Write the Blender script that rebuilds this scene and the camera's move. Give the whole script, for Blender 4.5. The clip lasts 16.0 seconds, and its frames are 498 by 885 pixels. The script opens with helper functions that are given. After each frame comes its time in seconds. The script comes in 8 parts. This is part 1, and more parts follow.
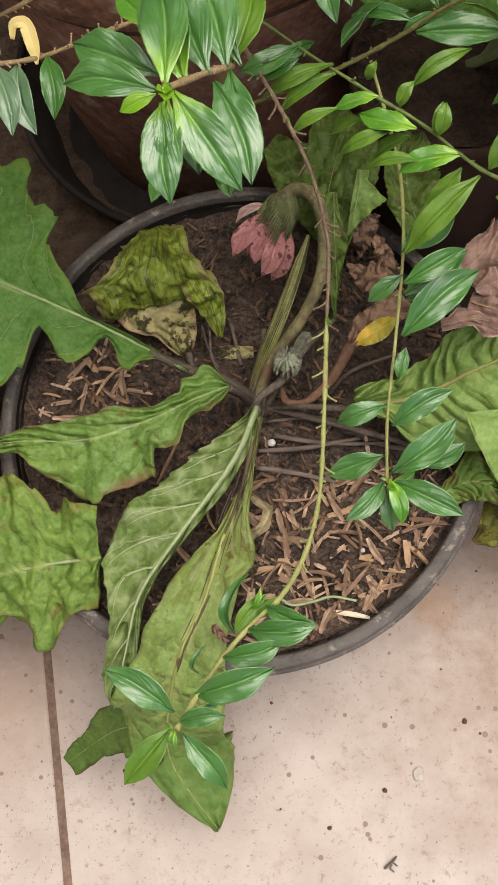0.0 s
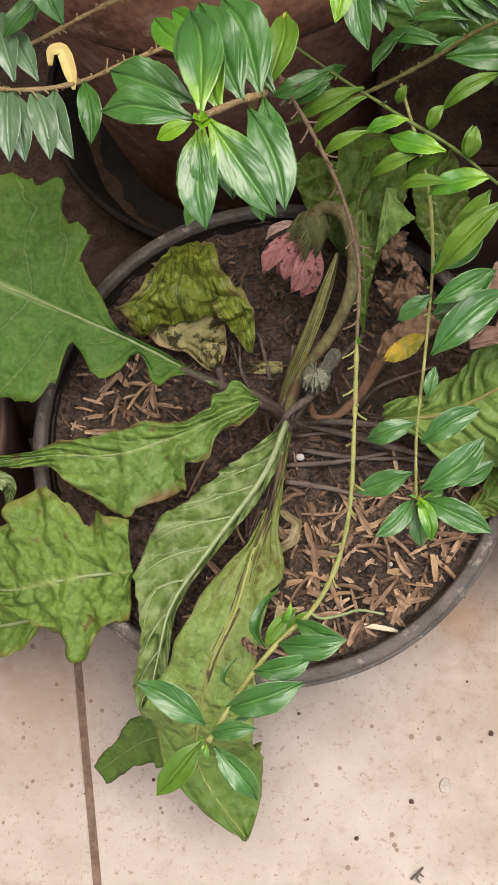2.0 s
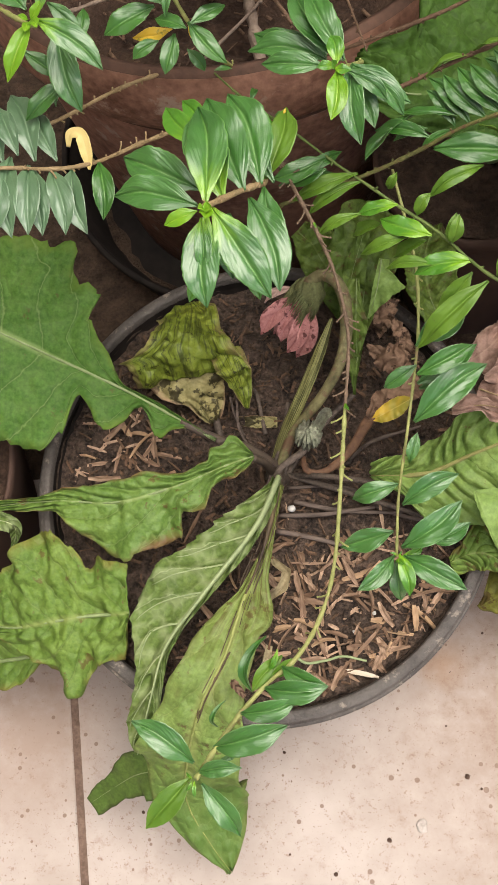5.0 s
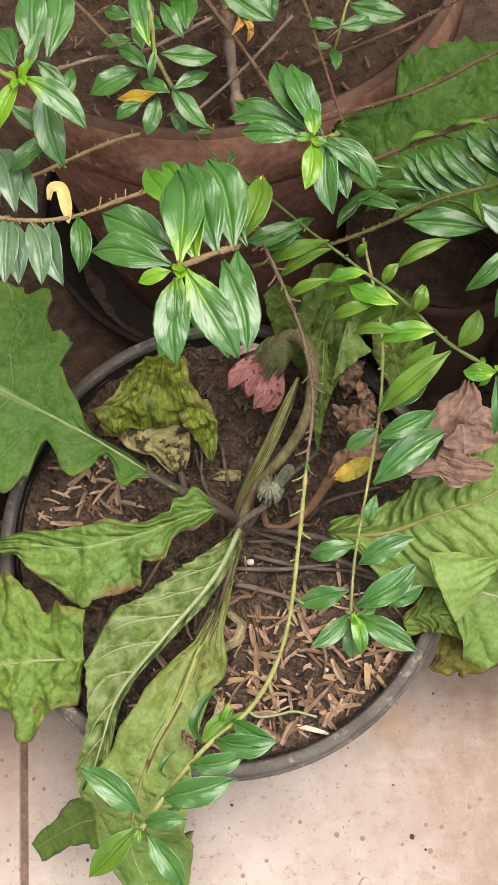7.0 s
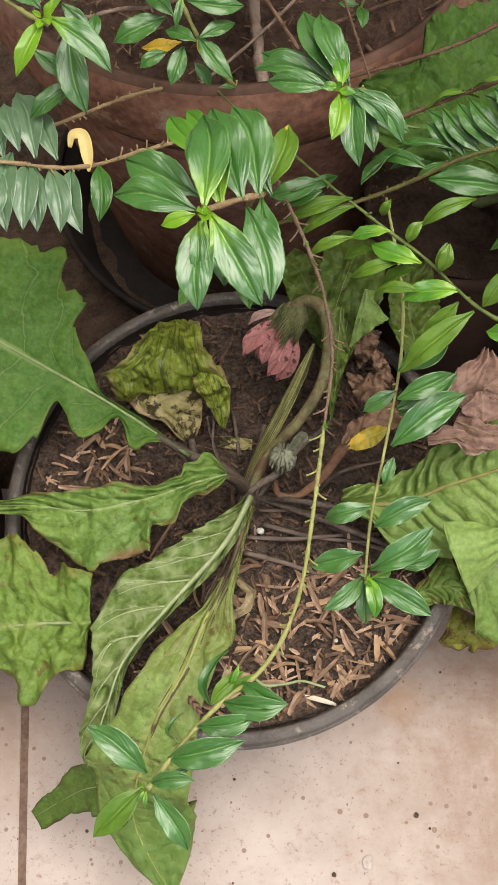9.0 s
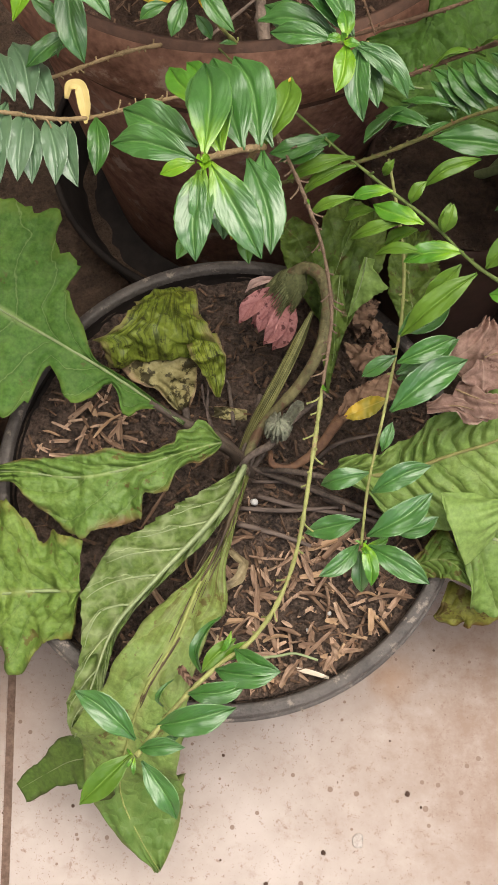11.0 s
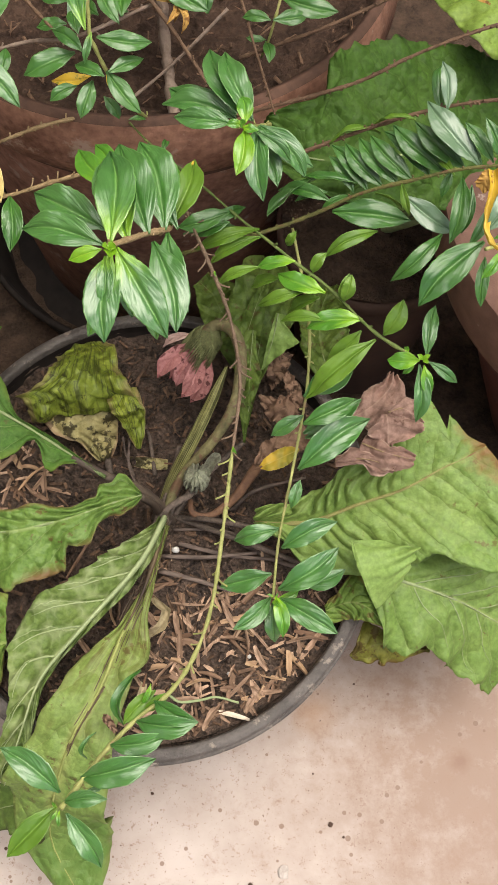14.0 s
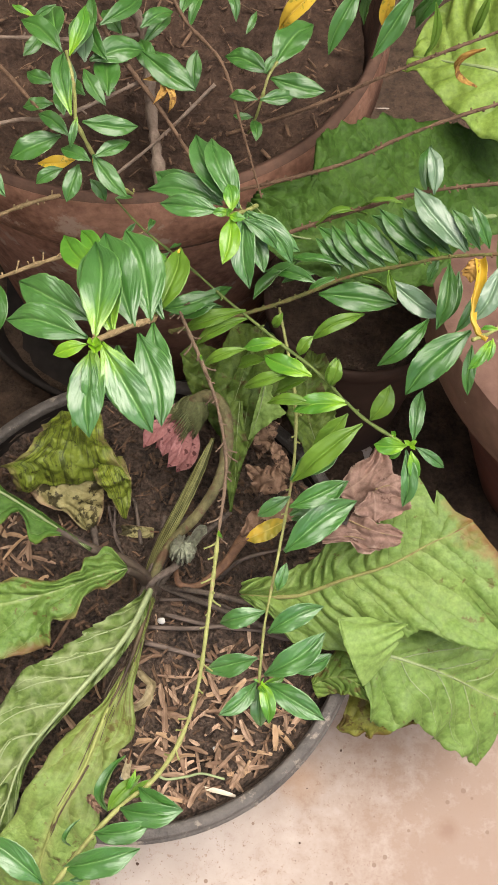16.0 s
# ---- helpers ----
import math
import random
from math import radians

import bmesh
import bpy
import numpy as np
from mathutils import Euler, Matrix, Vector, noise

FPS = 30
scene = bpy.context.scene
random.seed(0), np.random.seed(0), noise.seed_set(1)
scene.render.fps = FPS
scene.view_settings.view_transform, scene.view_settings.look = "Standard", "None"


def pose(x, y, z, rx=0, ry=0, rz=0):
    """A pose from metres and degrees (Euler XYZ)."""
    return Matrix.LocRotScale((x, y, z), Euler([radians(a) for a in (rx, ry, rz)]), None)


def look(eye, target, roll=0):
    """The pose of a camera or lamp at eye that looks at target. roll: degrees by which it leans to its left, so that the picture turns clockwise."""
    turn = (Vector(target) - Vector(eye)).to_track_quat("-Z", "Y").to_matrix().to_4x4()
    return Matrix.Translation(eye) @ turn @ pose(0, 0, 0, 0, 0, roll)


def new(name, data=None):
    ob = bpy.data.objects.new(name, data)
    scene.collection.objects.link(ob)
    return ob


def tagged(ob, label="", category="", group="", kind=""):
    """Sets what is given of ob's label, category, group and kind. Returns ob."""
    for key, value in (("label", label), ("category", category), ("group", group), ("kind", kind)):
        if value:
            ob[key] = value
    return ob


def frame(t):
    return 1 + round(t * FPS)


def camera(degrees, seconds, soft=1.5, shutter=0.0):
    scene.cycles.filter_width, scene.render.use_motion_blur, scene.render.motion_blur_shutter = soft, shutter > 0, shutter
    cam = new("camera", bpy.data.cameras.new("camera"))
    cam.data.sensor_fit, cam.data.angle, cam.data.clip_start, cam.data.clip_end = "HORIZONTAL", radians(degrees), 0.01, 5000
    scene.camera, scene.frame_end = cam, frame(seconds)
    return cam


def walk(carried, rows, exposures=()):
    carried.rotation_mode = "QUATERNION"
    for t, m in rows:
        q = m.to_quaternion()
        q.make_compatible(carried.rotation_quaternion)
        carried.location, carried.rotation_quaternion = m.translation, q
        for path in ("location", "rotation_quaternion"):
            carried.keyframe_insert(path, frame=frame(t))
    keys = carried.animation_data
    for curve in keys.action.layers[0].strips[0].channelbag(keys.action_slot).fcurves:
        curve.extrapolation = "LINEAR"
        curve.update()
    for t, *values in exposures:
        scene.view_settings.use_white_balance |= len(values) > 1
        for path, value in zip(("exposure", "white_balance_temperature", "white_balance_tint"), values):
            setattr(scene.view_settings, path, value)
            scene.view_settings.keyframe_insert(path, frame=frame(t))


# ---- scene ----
cam = camera(24.62, 16.0, soft=0.9)
PATH = [
    (0.0, pose(0.0450, -0.2254, 0.6735, 20.21, 4.90, -1.75)),
    (0.5, pose(0.0444, -0.2246, 0.6762, 20.27, 5.27, -1.55)),
    (1.0, pose(0.0470, -0.2190, 0.6763, 20.24, 5.52, -1.49)),
    (1.5, pose(0.0380, -0.2203, 0.6793, 20.36, 5.55, -1.32)),
    (2.0, pose(0.0422, -0.2228, 0.6832, 20.45, 5.89, -1.21)),
    (2.5, pose(0.0460, -0.2272, 0.6794, 20.61, 6.24, -1.28)),
    (3.0, pose(0.0410, -0.2264, 0.6862, 20.67, 6.33, -1.11)),
    (3.5, pose(0.0355, -0.2236, 0.6942, 20.71, 6.33, -1.03)),
    (4.0, pose(0.0330, -0.2234, 0.7007, 21.17, 6.13, -0.67)),
    (4.5, pose(0.0418, -0.2252, 0.7050, 21.70, 5.89, -0.14)),
    (5.0, pose(0.0485, -0.2238, 0.7196, 22.08, 5.31, 0.29)),
    (5.2, pose(0.0506, -0.2256, 0.7225, 22.49, 5.03, 0.73)),
    (7.3, pose(0.0508, -0.2240, 0.7306, 24.82, 2.54, 2.32)),
    (7.5, pose(0.0487, -0.2256, 0.7308, 25.04, 2.54, 2.42)),
    (8.0, pose(0.0447, -0.2368, 0.7143, 25.54, 2.34, 2.42)),
    (8.5, pose(0.0416, -0.2421, 0.7123, 25.48, 2.32, 2.62)),
    (8.7, pose(0.0425, -0.2400, 0.7153, 24.84, 2.18, 2.97)),
    (10.8, pose(0.0320, -0.2477, 0.6977, 24.72, 0.96, 4.09)),
    (11.0, pose(0.0398, -0.2492, 0.6984, 24.64, 1.10, 4.05)),
    (11.5, pose(0.0613, -0.2404, 0.7120, 24.52, 1.35, 3.68)),
    (12.0, pose(0.0613, -0.2409, 0.7172, 24.65, 1.06, 3.22)),
    (12.5, pose(0.0521, -0.2373, 0.7231, 24.64, 0.49, 2.99)),
    (13.0, pose(0.0572, -0.2420, 0.7262, 24.72, 0.11, 2.43)),
    (13.5, pose(0.0564, -0.2463, 0.7284, 24.91, -0.48, 1.95)),
    (14.0, pose(0.0525, -0.2370, 0.7307, 25.01, -1.03, 1.71)),
    (14.5, pose(0.0617, -0.2245, 0.7336, 25.22, -1.29, 1.59)),
    (15.0, pose(0.0611, -0.2174, 0.7369, 25.47, -1.39, 1.49)),
    (15.5, pose(0.0558, -0.2134, 0.7367, 25.77, -1.60, 1.47)),
    (16.0, pose(0.0527, -0.2083, 0.7408, 25.88, -1.58, 1.56)),
]
walk(cam, PATH, [(0, 0.15), (5, 0.34), (7.5, 0.47), (8.0, 0.45), (8.5, 0.27), (11.5, 0.30), (12.0, 0.37), (12.5, 0.33), (14, 0.40), (16, 0.56)])

# ---- world and light: an open, overcast porch ----
world = bpy.data.worlds.new("sky")
scene.world = world
world.use_nodes = True
wn = world.node_tree
sky = wn.nodes.new("ShaderNodeTexSky")
sky.sky_type, sky.sun_disc = "NISHITA", False
sky.sun_elevation, sky.sun_rotation = radians(75), radians(100)
sky.air_density, sky.dust_density, sky.ozone_density = 0.7, 6.0, 0.6
bg = wn.nodes["Background"]
bg.inputs["Strength"].default_value = 0.12
wn.links.new(sky.outputs[0], bg.inputs[0])
sun = bpy.data.lights.new("sun", "SUN")
sun.energy, sun.angle, sun.color = 3.2, radians(64), (1.0, 0.965, 0.87)
sun_ob = new("sun", sun)
sun_ob.matrix_world = look((0.34, -0.06, 1.3), (0, 0, 0))


# ---- materials ----
def material(name):
    m = bpy.data.materials.new(name)
    m.use_nodes = True
    nt = m.node_tree
    return m, nt, nt.nodes["Principled BSDF"]


def node(nt, kind, **sockets):
    n = nt.nodes.new(kind)
    for k, v in sockets.items():
        n.inputs[k.replace("_", " ")].default_value = v
    return n


def coords(nt, kind="Object"):
    return nt.nodes.new("ShaderNodeTexCoord").outputs[kind]


def noise_tex(nt, vec, scale, detail=4.0, rough=0.6):
    n = node(nt, "ShaderNodeTexNoise", Scale=scale, Detail=detail, Roughness=rough)
    nt.links.new(vec, n.inputs["Vector"])
    return n.outputs["Fac"]


def ramp(nt, fac, *stops):
    n = nt.nodes.new("ShaderNodeValToRGB")
    e = n.color_ramp.elements
    while len(e) < len(stops):
        e.new(0.5)
    for s, (p, c) in zip(e, stops):
        s.position, s.color = p, (*c, 1) if len(c) == 3 else c
    nt.links.new(fac, n.inputs[0])
    return n.outputs[0]


def mix(nt, fac, a, b, how="MIX"):
    n = nt.nodes.new("ShaderNodeMix")
    n.data_type, n.blend_type = "RGBA", how
    for sock, v in ((n.inputs[0], fac), (n.inputs[6], a), (n.inputs[7], b)):
        if isinstance(v, (int, float)):
            sock.default_value = v
        elif isinstance(v, tuple):
            sock.default_value = (*v, 1)
        else:
            nt.links.new(v, sock)
    return n.outputs[2]


def maths(nt, op, a, b=0.0, c=None):
    n = nt.nodes.new("ShaderNodeMath")
    n.operation = op
    for sock, v in zip(n.inputs, (a, b) if c is None else (a, b, c)):
        if isinstance(v, (int, float)):
            sock.default_value = v
        else:
            nt.links.new(v, sock)
    return n.outputs[0]


def bump(nt, bsdf, height, strength, distance):
    n = node(nt, "ShaderNodeBump", Strength=strength, Distance=distance)
    nt.links.new(height, n.inputs["Height"])
    nt.links.new(n.outputs[0], bsdf.inputs["Normal"])


def rand(nt):
    return nt.nodes.new("ShaderNodeObjectInfo").outputs["Random"]


def leaf_material(name, dark, light, rib, rough, veins=7.0, vein_mix=0.5, spots=None, spot_level=0.66, gloss=0.5, relief=0.6, trans=0.2, edge=None, streak=None, depth=0.002, unit=1.0, net=0.0, tip=None, vein_rise=-1, streak_level=0.46, streak_mix=0.9, root=None, flanks=0.38, outer=None, slope=0.28, narrow=16.0):
    """A leaf: colour in two scales, a pale midrib, side veins that run out and forward, stains, fine relief."""
    m, nt, b = material(name)
    uv = nt.nodes.new("ShaderNodeSeparateXYZ")
    nt.links.new(coords(nt, "UV"), uv.inputs[0])
    across = maths(nt, "ABSOLUTE", maths(nt, "MULTIPLY_ADD", uv.outputs[0], 2.0, -1.0))
    along = uv.outputs[1]
    ob = coords(nt)
    if unit != 1.0:
        size = nt.nodes.new("ShaderNodeMapping")
        size.inputs["Scale"].default_value = (unit, unit, unit)
        nt.links.new(ob, size.inputs[0])
        ob = size.outputs[0]
    wob = maths(nt, "MULTIPLY_ADD", noise_tex(nt, ob, 60), 0.35, -0.17)
    phase = maths(nt, "ADD", maths(nt, "MULTIPLY_ADD", across, -slope, along), maths(nt, "MULTIPLY", wob, 0.22))
    wave = maths(nt, "ABSOLUTE", maths(nt, "SINE", maths(nt, "MULTIPLY", phase, veins * math.pi)))
    side = maths(nt, "SUBTRACT", 1.0, maths(nt, "MINIMUM", maths(nt, "MULTIPLY", wave, 10.0), 1.0))
    mid = maths(nt, "SUBTRACT", 1.0, maths(nt, "MINIMUM", maths(nt, "MULTIPLY", across, narrow), 1.0))
    big = noise_tex(nt, ob, 45, 3)
    fine = noise_tex(nt, ob, 420, 4)
    c = mix(nt, ramp(nt, big, (0.3, (0.2, 0.2, 0.2)), (0.7, (0.85, 0.85, 0.85))), dark, light)
    c = mix(nt, maths(nt, "MULTIPLY", noise_tex(nt, ob, 160, 3), 0.25), c, dark)
    c = mix(nt, maths(nt, "MULTIPLY", rand(nt), 0.45), c, light)
    c = mix(nt, ramp(nt, noise_tex(nt, ob, 17, 4, 0.65), (0.50, (0, 0, 0)), (0.68, (0.45, 0.45, 0.45))), c, tuple(min(1, x * f) for x, f in zip(light, (1.25, 1.12, 1.05))))
    # darker tone along the side veins paints shade into their creases
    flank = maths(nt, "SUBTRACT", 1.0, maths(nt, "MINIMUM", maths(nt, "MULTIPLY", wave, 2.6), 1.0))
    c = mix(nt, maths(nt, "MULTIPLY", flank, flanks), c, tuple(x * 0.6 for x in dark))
    c = mix(nt, 0.55, c, ramp(nt, fine, (0.3, (0.25, 0.25, 0.25)), (0.7, (0.85, 0.85, 0.85))), "SOFT_LIGHT")
    if spots:
        at = maths(nt, "ADD", noise_tex(nt, ob, 130, 5, 0.65), maths(nt, "MULTIPLY", noise_tex(nt, ob, 30, 3), 0.35))
        c = mix(nt, ramp(nt, at, (spot_level, (0, 0, 0)), (spot_level + 0.05, (0.85, 0.85, 0.85))), c, spots)
    if streak:
        mp = nt.nodes.new("ShaderNodeMapping")
        mp.inputs["Scale"].default_value = streak
        nt.links.new(coords(nt, "UV"), mp.inputs[0])
        lines = noise_tex(nt, mp.outputs[0], 1.0, 4)
        c = mix(nt, ramp(nt, lines, (streak_level, (0, 0, 0)), (streak_level + 0.12, (streak_mix, streak_mix, streak_mix))), c, (0.025, 0.03, 0.008))
    if root:
        mp = nt.nodes.new("ShaderNodeMapping")
        mp.inputs["Scale"].default_value = (15, 1.6, 1)
        nt.links.new(coords(nt, "UV"), mp.inputs[0])
        lines = ramp(nt, noise_tex(nt, mp.outputs[0], 1.0, 4, 0.6), (0.40, (0, 0, 0)), (0.56, (1, 1, 1)))
        reach = maths(nt, "ADD", along, maths(nt, "MULTIPLY_ADD", noise_tex(nt, ob, 60, 4), 0.5, -0.25))
        where = ramp(nt, reach, (0.20, (0.75, 0.75, 0.75)), (0.52, (0, 0, 0)))
        c = mix(nt, maths(nt, "MULTIPLY", where, 0.45), c, (0.24, 0.26, 0.06))
        c = mix(nt, maths(nt, "MULTIPLY", where, lines), c, root)
    if outer:
        far = maths(nt, "ADD", along, maths(nt, "MULTIPLY_ADD", noise_tex(nt, ob, 40, 4), 0.3, -0.15))
        c = mix(nt, ramp(nt, far, (0.62, (0, 0, 0)), (0.80, (0.85, 0.85, 0.85))), c, outer)
        plain = ramp(nt, far, (0.62, (1, 1, 1)), (0.80, (0.1, 0.1, 0.1)))
        side = maths(nt, "MULTIPLY", side, plain)
        mid = maths(nt, "MULTIPLY", mid, plain)
        wave = maths(nt, "MULTIPLY", wave, plain)
    if edge:
        rim = maths(nt, "ADD", across, maths(nt, "MULTIPLY_ADD", noise_tex(nt, ob, 55), 0.9, -0.55))
        c = mix(nt, ramp(nt, rim, (0.72, (0, 0, 0)), (1.0, (1, 1, 1))), c, edge)
    if tip:
        far = maths(nt, "ADD", along, maths(nt, "MULTIPLY_ADD", noise_tex(nt, ob, 70, 4), 0.3, -0.15))
        c = mix(nt, ramp(nt, far, (0.91, (0, 0, 0)), (1.0, (0.9, 0.9, 0.9))), c, tip)
    c = mix(nt, maths(nt, "MULTIPLY", side, vein_mix * 0.6), c, rib)
    c = mix(nt, maths(nt, "MULTIPLY", mid, min(1, vein_mix * 1.6)), c, rib)
    nt.links.new(c, b.inputs["Base Color"])
    nt.links.new(maths(nt, "MULTIPLY_ADD", fine, 0.25, rough - 0.12), b.inputs["Roughness"])
    b.inputs["Specular IOR Level"].default_value = gloss
    h = maths(nt, "ADD", maths(nt, "MULTIPLY", maths(nt, "POWER", wave, 0.7), -0.35 * vein_rise), maths(nt, "MULTIPLY", fine, 0.15))
    h = maths(nt, "ADD", h, maths(nt, "MULTIPLY", noise_tex(nt, ob, 110, 2), 0.6))
    if net:
        cell = node(nt, "ShaderNodeTexVoronoi", Scale=150.0)
        warp = nt.nodes.new("ShaderNodeVectorMath")
        warp.operation = "ADD"
        nt.links.new(ob, warp.inputs[0])
        nt.links.new(maths(nt, "MULTIPLY", noise_tex(nt, ob, 90, 3), 0.006), warp.inputs[1])
        nt.links.new(warp.outputs[0], cell.inputs["Vector"])
        h = maths(nt, "SUBTRACT", h, maths(nt, "MULTIPLY", cell.outputs["Distance"], net))
        c = mix(nt, ramp(nt, cell.outputs["Distance"], (0.42, (0, 0, 0)), (0.75, (0.09, 0.09, 0.09) if net > 0 else (0.34, 0.34, 0.34))), c, rib)
        nt.links.new(c, b.inputs["Base Color"])
    bump(nt, b, h, relief, depth)
    t = nt.nodes.new("ShaderNodeBsdfTranslucent")
    nt.links.new(c, t.inputs[0])
    mx = nt.nodes.new("ShaderNodeMixShader")
    mx.inputs[0].default_value = trans
    nt.links.new(b.outputs[0], mx.inputs[1])
    nt.links.new(t.outputs[0], mx.inputs[2])
    nt.links.new(mx.outputs[0], nt.nodes["Material Output"].inputs[0])
    return m


def glossy_leaf_material(name, dark, light, rib, rough, gloss=0.8, base=None, base_end=0.45, relief=0.28, spots=None, spot_level=0.7, trans=0.12, coat=0.3):
    """A small leathery leaf: thin pale midrib and margin, soft forward ripples, a wide sheen."""
    m, nt, b = material(name)
    tex = coords(nt, "UV")
    uv = nt.nodes.new("ShaderNodeSeparateXYZ")
    nt.links.new(tex, uv.inputs[0])
    across = maths(nt, "ABSOLUTE", maths(nt, "MULTIPLY_ADD", uv.outputs[0], 2.0, -1.0))
    along = uv.outputs[1]
    ob = coords(nt)
    shift = nt.nodes.new("ShaderNodeVectorMath")
    shift.operation = "ADD"
    nt.links.new(ob, shift.inputs[0])
    nt.links.new(maths(nt, "MULTIPLY", rand(nt), 40.0), shift.inputs[1])
    big = noise_tex(nt, shift.outputs[0], 2.2, 3)
    fine = noise_tex(nt, shift.outputs[0], 16, 4)
    slant = nt.nodes.new("ShaderNodeCombineXYZ")
    nt.links.new(maths(nt, "MULTIPLY", across, 1.3), slant.inputs[0])
    nt.links.new(maths(nt, "MULTIPLY_ADD", across, -3.4, maths(nt, "MULTIPLY", along, 5.0)), slant.inputs[1])
    nt.links.new(maths(nt, "MULTIPLY_ADD", rand(nt), 30.0, maths(nt, "SIGN", maths(nt, "SUBTRACT", uv.outputs[0], 0.5))), slant.inputs[2])
    ripple = noise_tex(nt, slant.outputs[0], 1.0, 2, 0.5)
    c = mix(nt, ramp(nt, big, (0.3, (0, 0, 0)), (0.7, (1, 1, 1))), dark, light)
    c = mix(nt, maths(nt, "MULTIPLY", rand(nt), 0.5), c, light)
    c = mix(nt, maths(nt, "MULTIPLY", fine, 0.35), c, dark)
    if base:
        at = maths(nt, "ADD", along, maths(nt, "MULTIPLY_ADD", ripple, 0.5, -0.25))
        c = mix(nt, ramp(nt, at, (base_end * 0.25, (1, 1, 1)), (base_end, (0, 0, 0))), c, base)
    if spots:
        at = noise_tex(nt, shift.outputs[0], 7, 5, 0.7)
        c = mix(nt, ramp(nt, at, (spot_level, (0, 0, 0)), (spot_level + 0.05, (0.8, 0.8, 0.8))), c, spots)
    mid = maths(nt, "SUBTRACT", 1.0, maths(nt, "MINIMUM", maths(nt, "MULTIPLY", across, 9.0), 1.0))
    rim = maths(nt, "MAXIMUM", maths(nt, "MULTIPLY_ADD", across, 12.0, -11.2), 0.0)
    c = mix(nt, maths(nt, "MULTIPLY", maths(nt, "MAXIMUM", mid, rim), 0.55), c, rib)
    nt.links.new(c, b.inputs["Base Color"])
    nt.links.new(maths(nt, "MULTIPLY_ADD", ripple, 0.16, rough - 0.08), b.inputs["Roughness"])
    b.inputs["Specular IOR Level"].default_value = gloss
    b.inputs["Coat Weight"].default_value = coat * gloss
    b.inputs["Coat Roughness"].default_value = rough + 0.08
    h = maths(nt, "ADD", maths(nt, "MULTIPLY", ripple, 0.75), maths(nt, "MULTIPLY", fine, 0.12))
    h = maths(nt, "ADD", h, maths(nt, "MULTIPLY", noise_tex(nt, shift.outputs[0], 6.5, 2, 0.5), 0.28))
    turn = maths(nt, "SINE", maths(nt, "MULTIPLY", maths(nt, "MULTIPLY_ADD", across, -0.62, maths(nt, "MULTIPLY_ADD", ripple, 0.10, along)), 8.0 * math.pi))
    h = maths(nt, "ADD", h, maths(nt, "MULTIPLY", maths(nt, "POWER", maths(nt, "ABSOLUTE", turn), 0.6), 0.04))
    h = maths(nt, "SUBTRACT", h, maths(nt, "MULTIPLY", mid, 0.45))
    bump(nt, b, h, relief, 0.0013)
    t = nt.nodes.new("ShaderNodeBsdfTranslucent")
    nt.links.new(c, t.inputs[0])
    mx = nt.nodes.new("ShaderNodeMixShader")
    mx.inputs[0].default_value = trans
    nt.links.new(b.outputs[0], mx.inputs[1])
    nt.links.new(t.outputs[0], mx.inputs[2])
    nt.links.new(mx.outputs[0], nt.nodes["Material Output"].inputs[0])
    return m


def plain_material(name, dark, light, scale, rough, relief=0.4, fine=6.0, spots=None, spot_level=0.62, gloss=0.4, vary=0.0, depth=0.001, stretch=None):
    m, nt, b = material(name)
    vec = coords(nt)
    if stretch:
        mp = nt.nodes.new("ShaderNodeMapping")
        mp.inputs["Scale"].default_value = stretch
        nt.links.new(vec, mp.inputs[0])
        vec = mp.outputs[0]
    big = noise_tex(nt, vec, scale, 5)
    small = noise_tex(nt, vec, scale * fine, 5)
    f = maths(nt, "ADD", maths(nt, "MULTIPLY", big, 0.6), maths(nt, "MULTIPLY", small, 0.4))
    c = mix(nt, ramp(nt, f, (0.36, (0, 0, 0)), (0.64, (1, 1, 1))), dark, light)
    if vary:
        c = mix(nt, maths(nt, "MULTIPLY", rand(nt), vary), c, dark)
    if spots:
        at = noise_tex(nt, vec, scale * 1.7, 6, 0.7)
        c = mix(nt, ramp(nt, at, (spot_level, (0, 0, 0)), (spot_level + 0.07, (1, 1, 1))), c, spots)
    nt.links.new(c, b.inputs["Base Color"])
    nt.links.new(maths(nt, "MULTIPLY_ADD", small, 0.3, rough - 0.15), b.inputs["Roughness"])
    b.inputs["Specular IOR Level"].default_value = gloss
    bump(nt, b, maths(nt, "ADD", small, maths(nt, "MULTIPLY", big, 0.7)), relief, depth)
    return m


SHRUB = glossy_leaf_material("shrub_leaf", (0.022, 0.104, 0.010), (0.058, 0.190, 0.018), (0.17, 0.34, 0.08), 0.38, 0.8, relief=0.40, coat=0.6)
# paler grey-green copy of SHRUB; sheen from the sky is put into its colour
SKY_PALE = glossy_leaf_material("sky_pale_shrub_leaf", (0.068, 0.150, 0.066), (0.120, 0.225, 0.105), (0.28, 0.42, 0.24), 0.40, 1.0, relief=0.4, coat=0.9)
SHOOT = glossy_leaf_material("shoot_leaf", (0.026, 0.126, 0.014), (0.064, 0.216, 0.024), (0.20, 0.42, 0.07), 0.38, 1.0, base=(0.22, 0.45, 0.010), base_end=0.36, relief=0.72, coat=1.0)
STAR = glossy_leaf_material("star_leaf", (0.026, 0.126, 0.014), (0.064, 0.214, 0.024), (0.20, 0.40, 0.10), 0.38, 1.0, relief=0.68, coat=1.0)
YOUNG = glossy_leaf_material("young_leaf", (0.055, 0.205, 0.012), (0.100, 0.280, 0.018), (0.24, 0.44, 0.05), 0.36, 0.8, base=(0.22, 0.44, 0.010), base_end=0.5, relief=0.3)
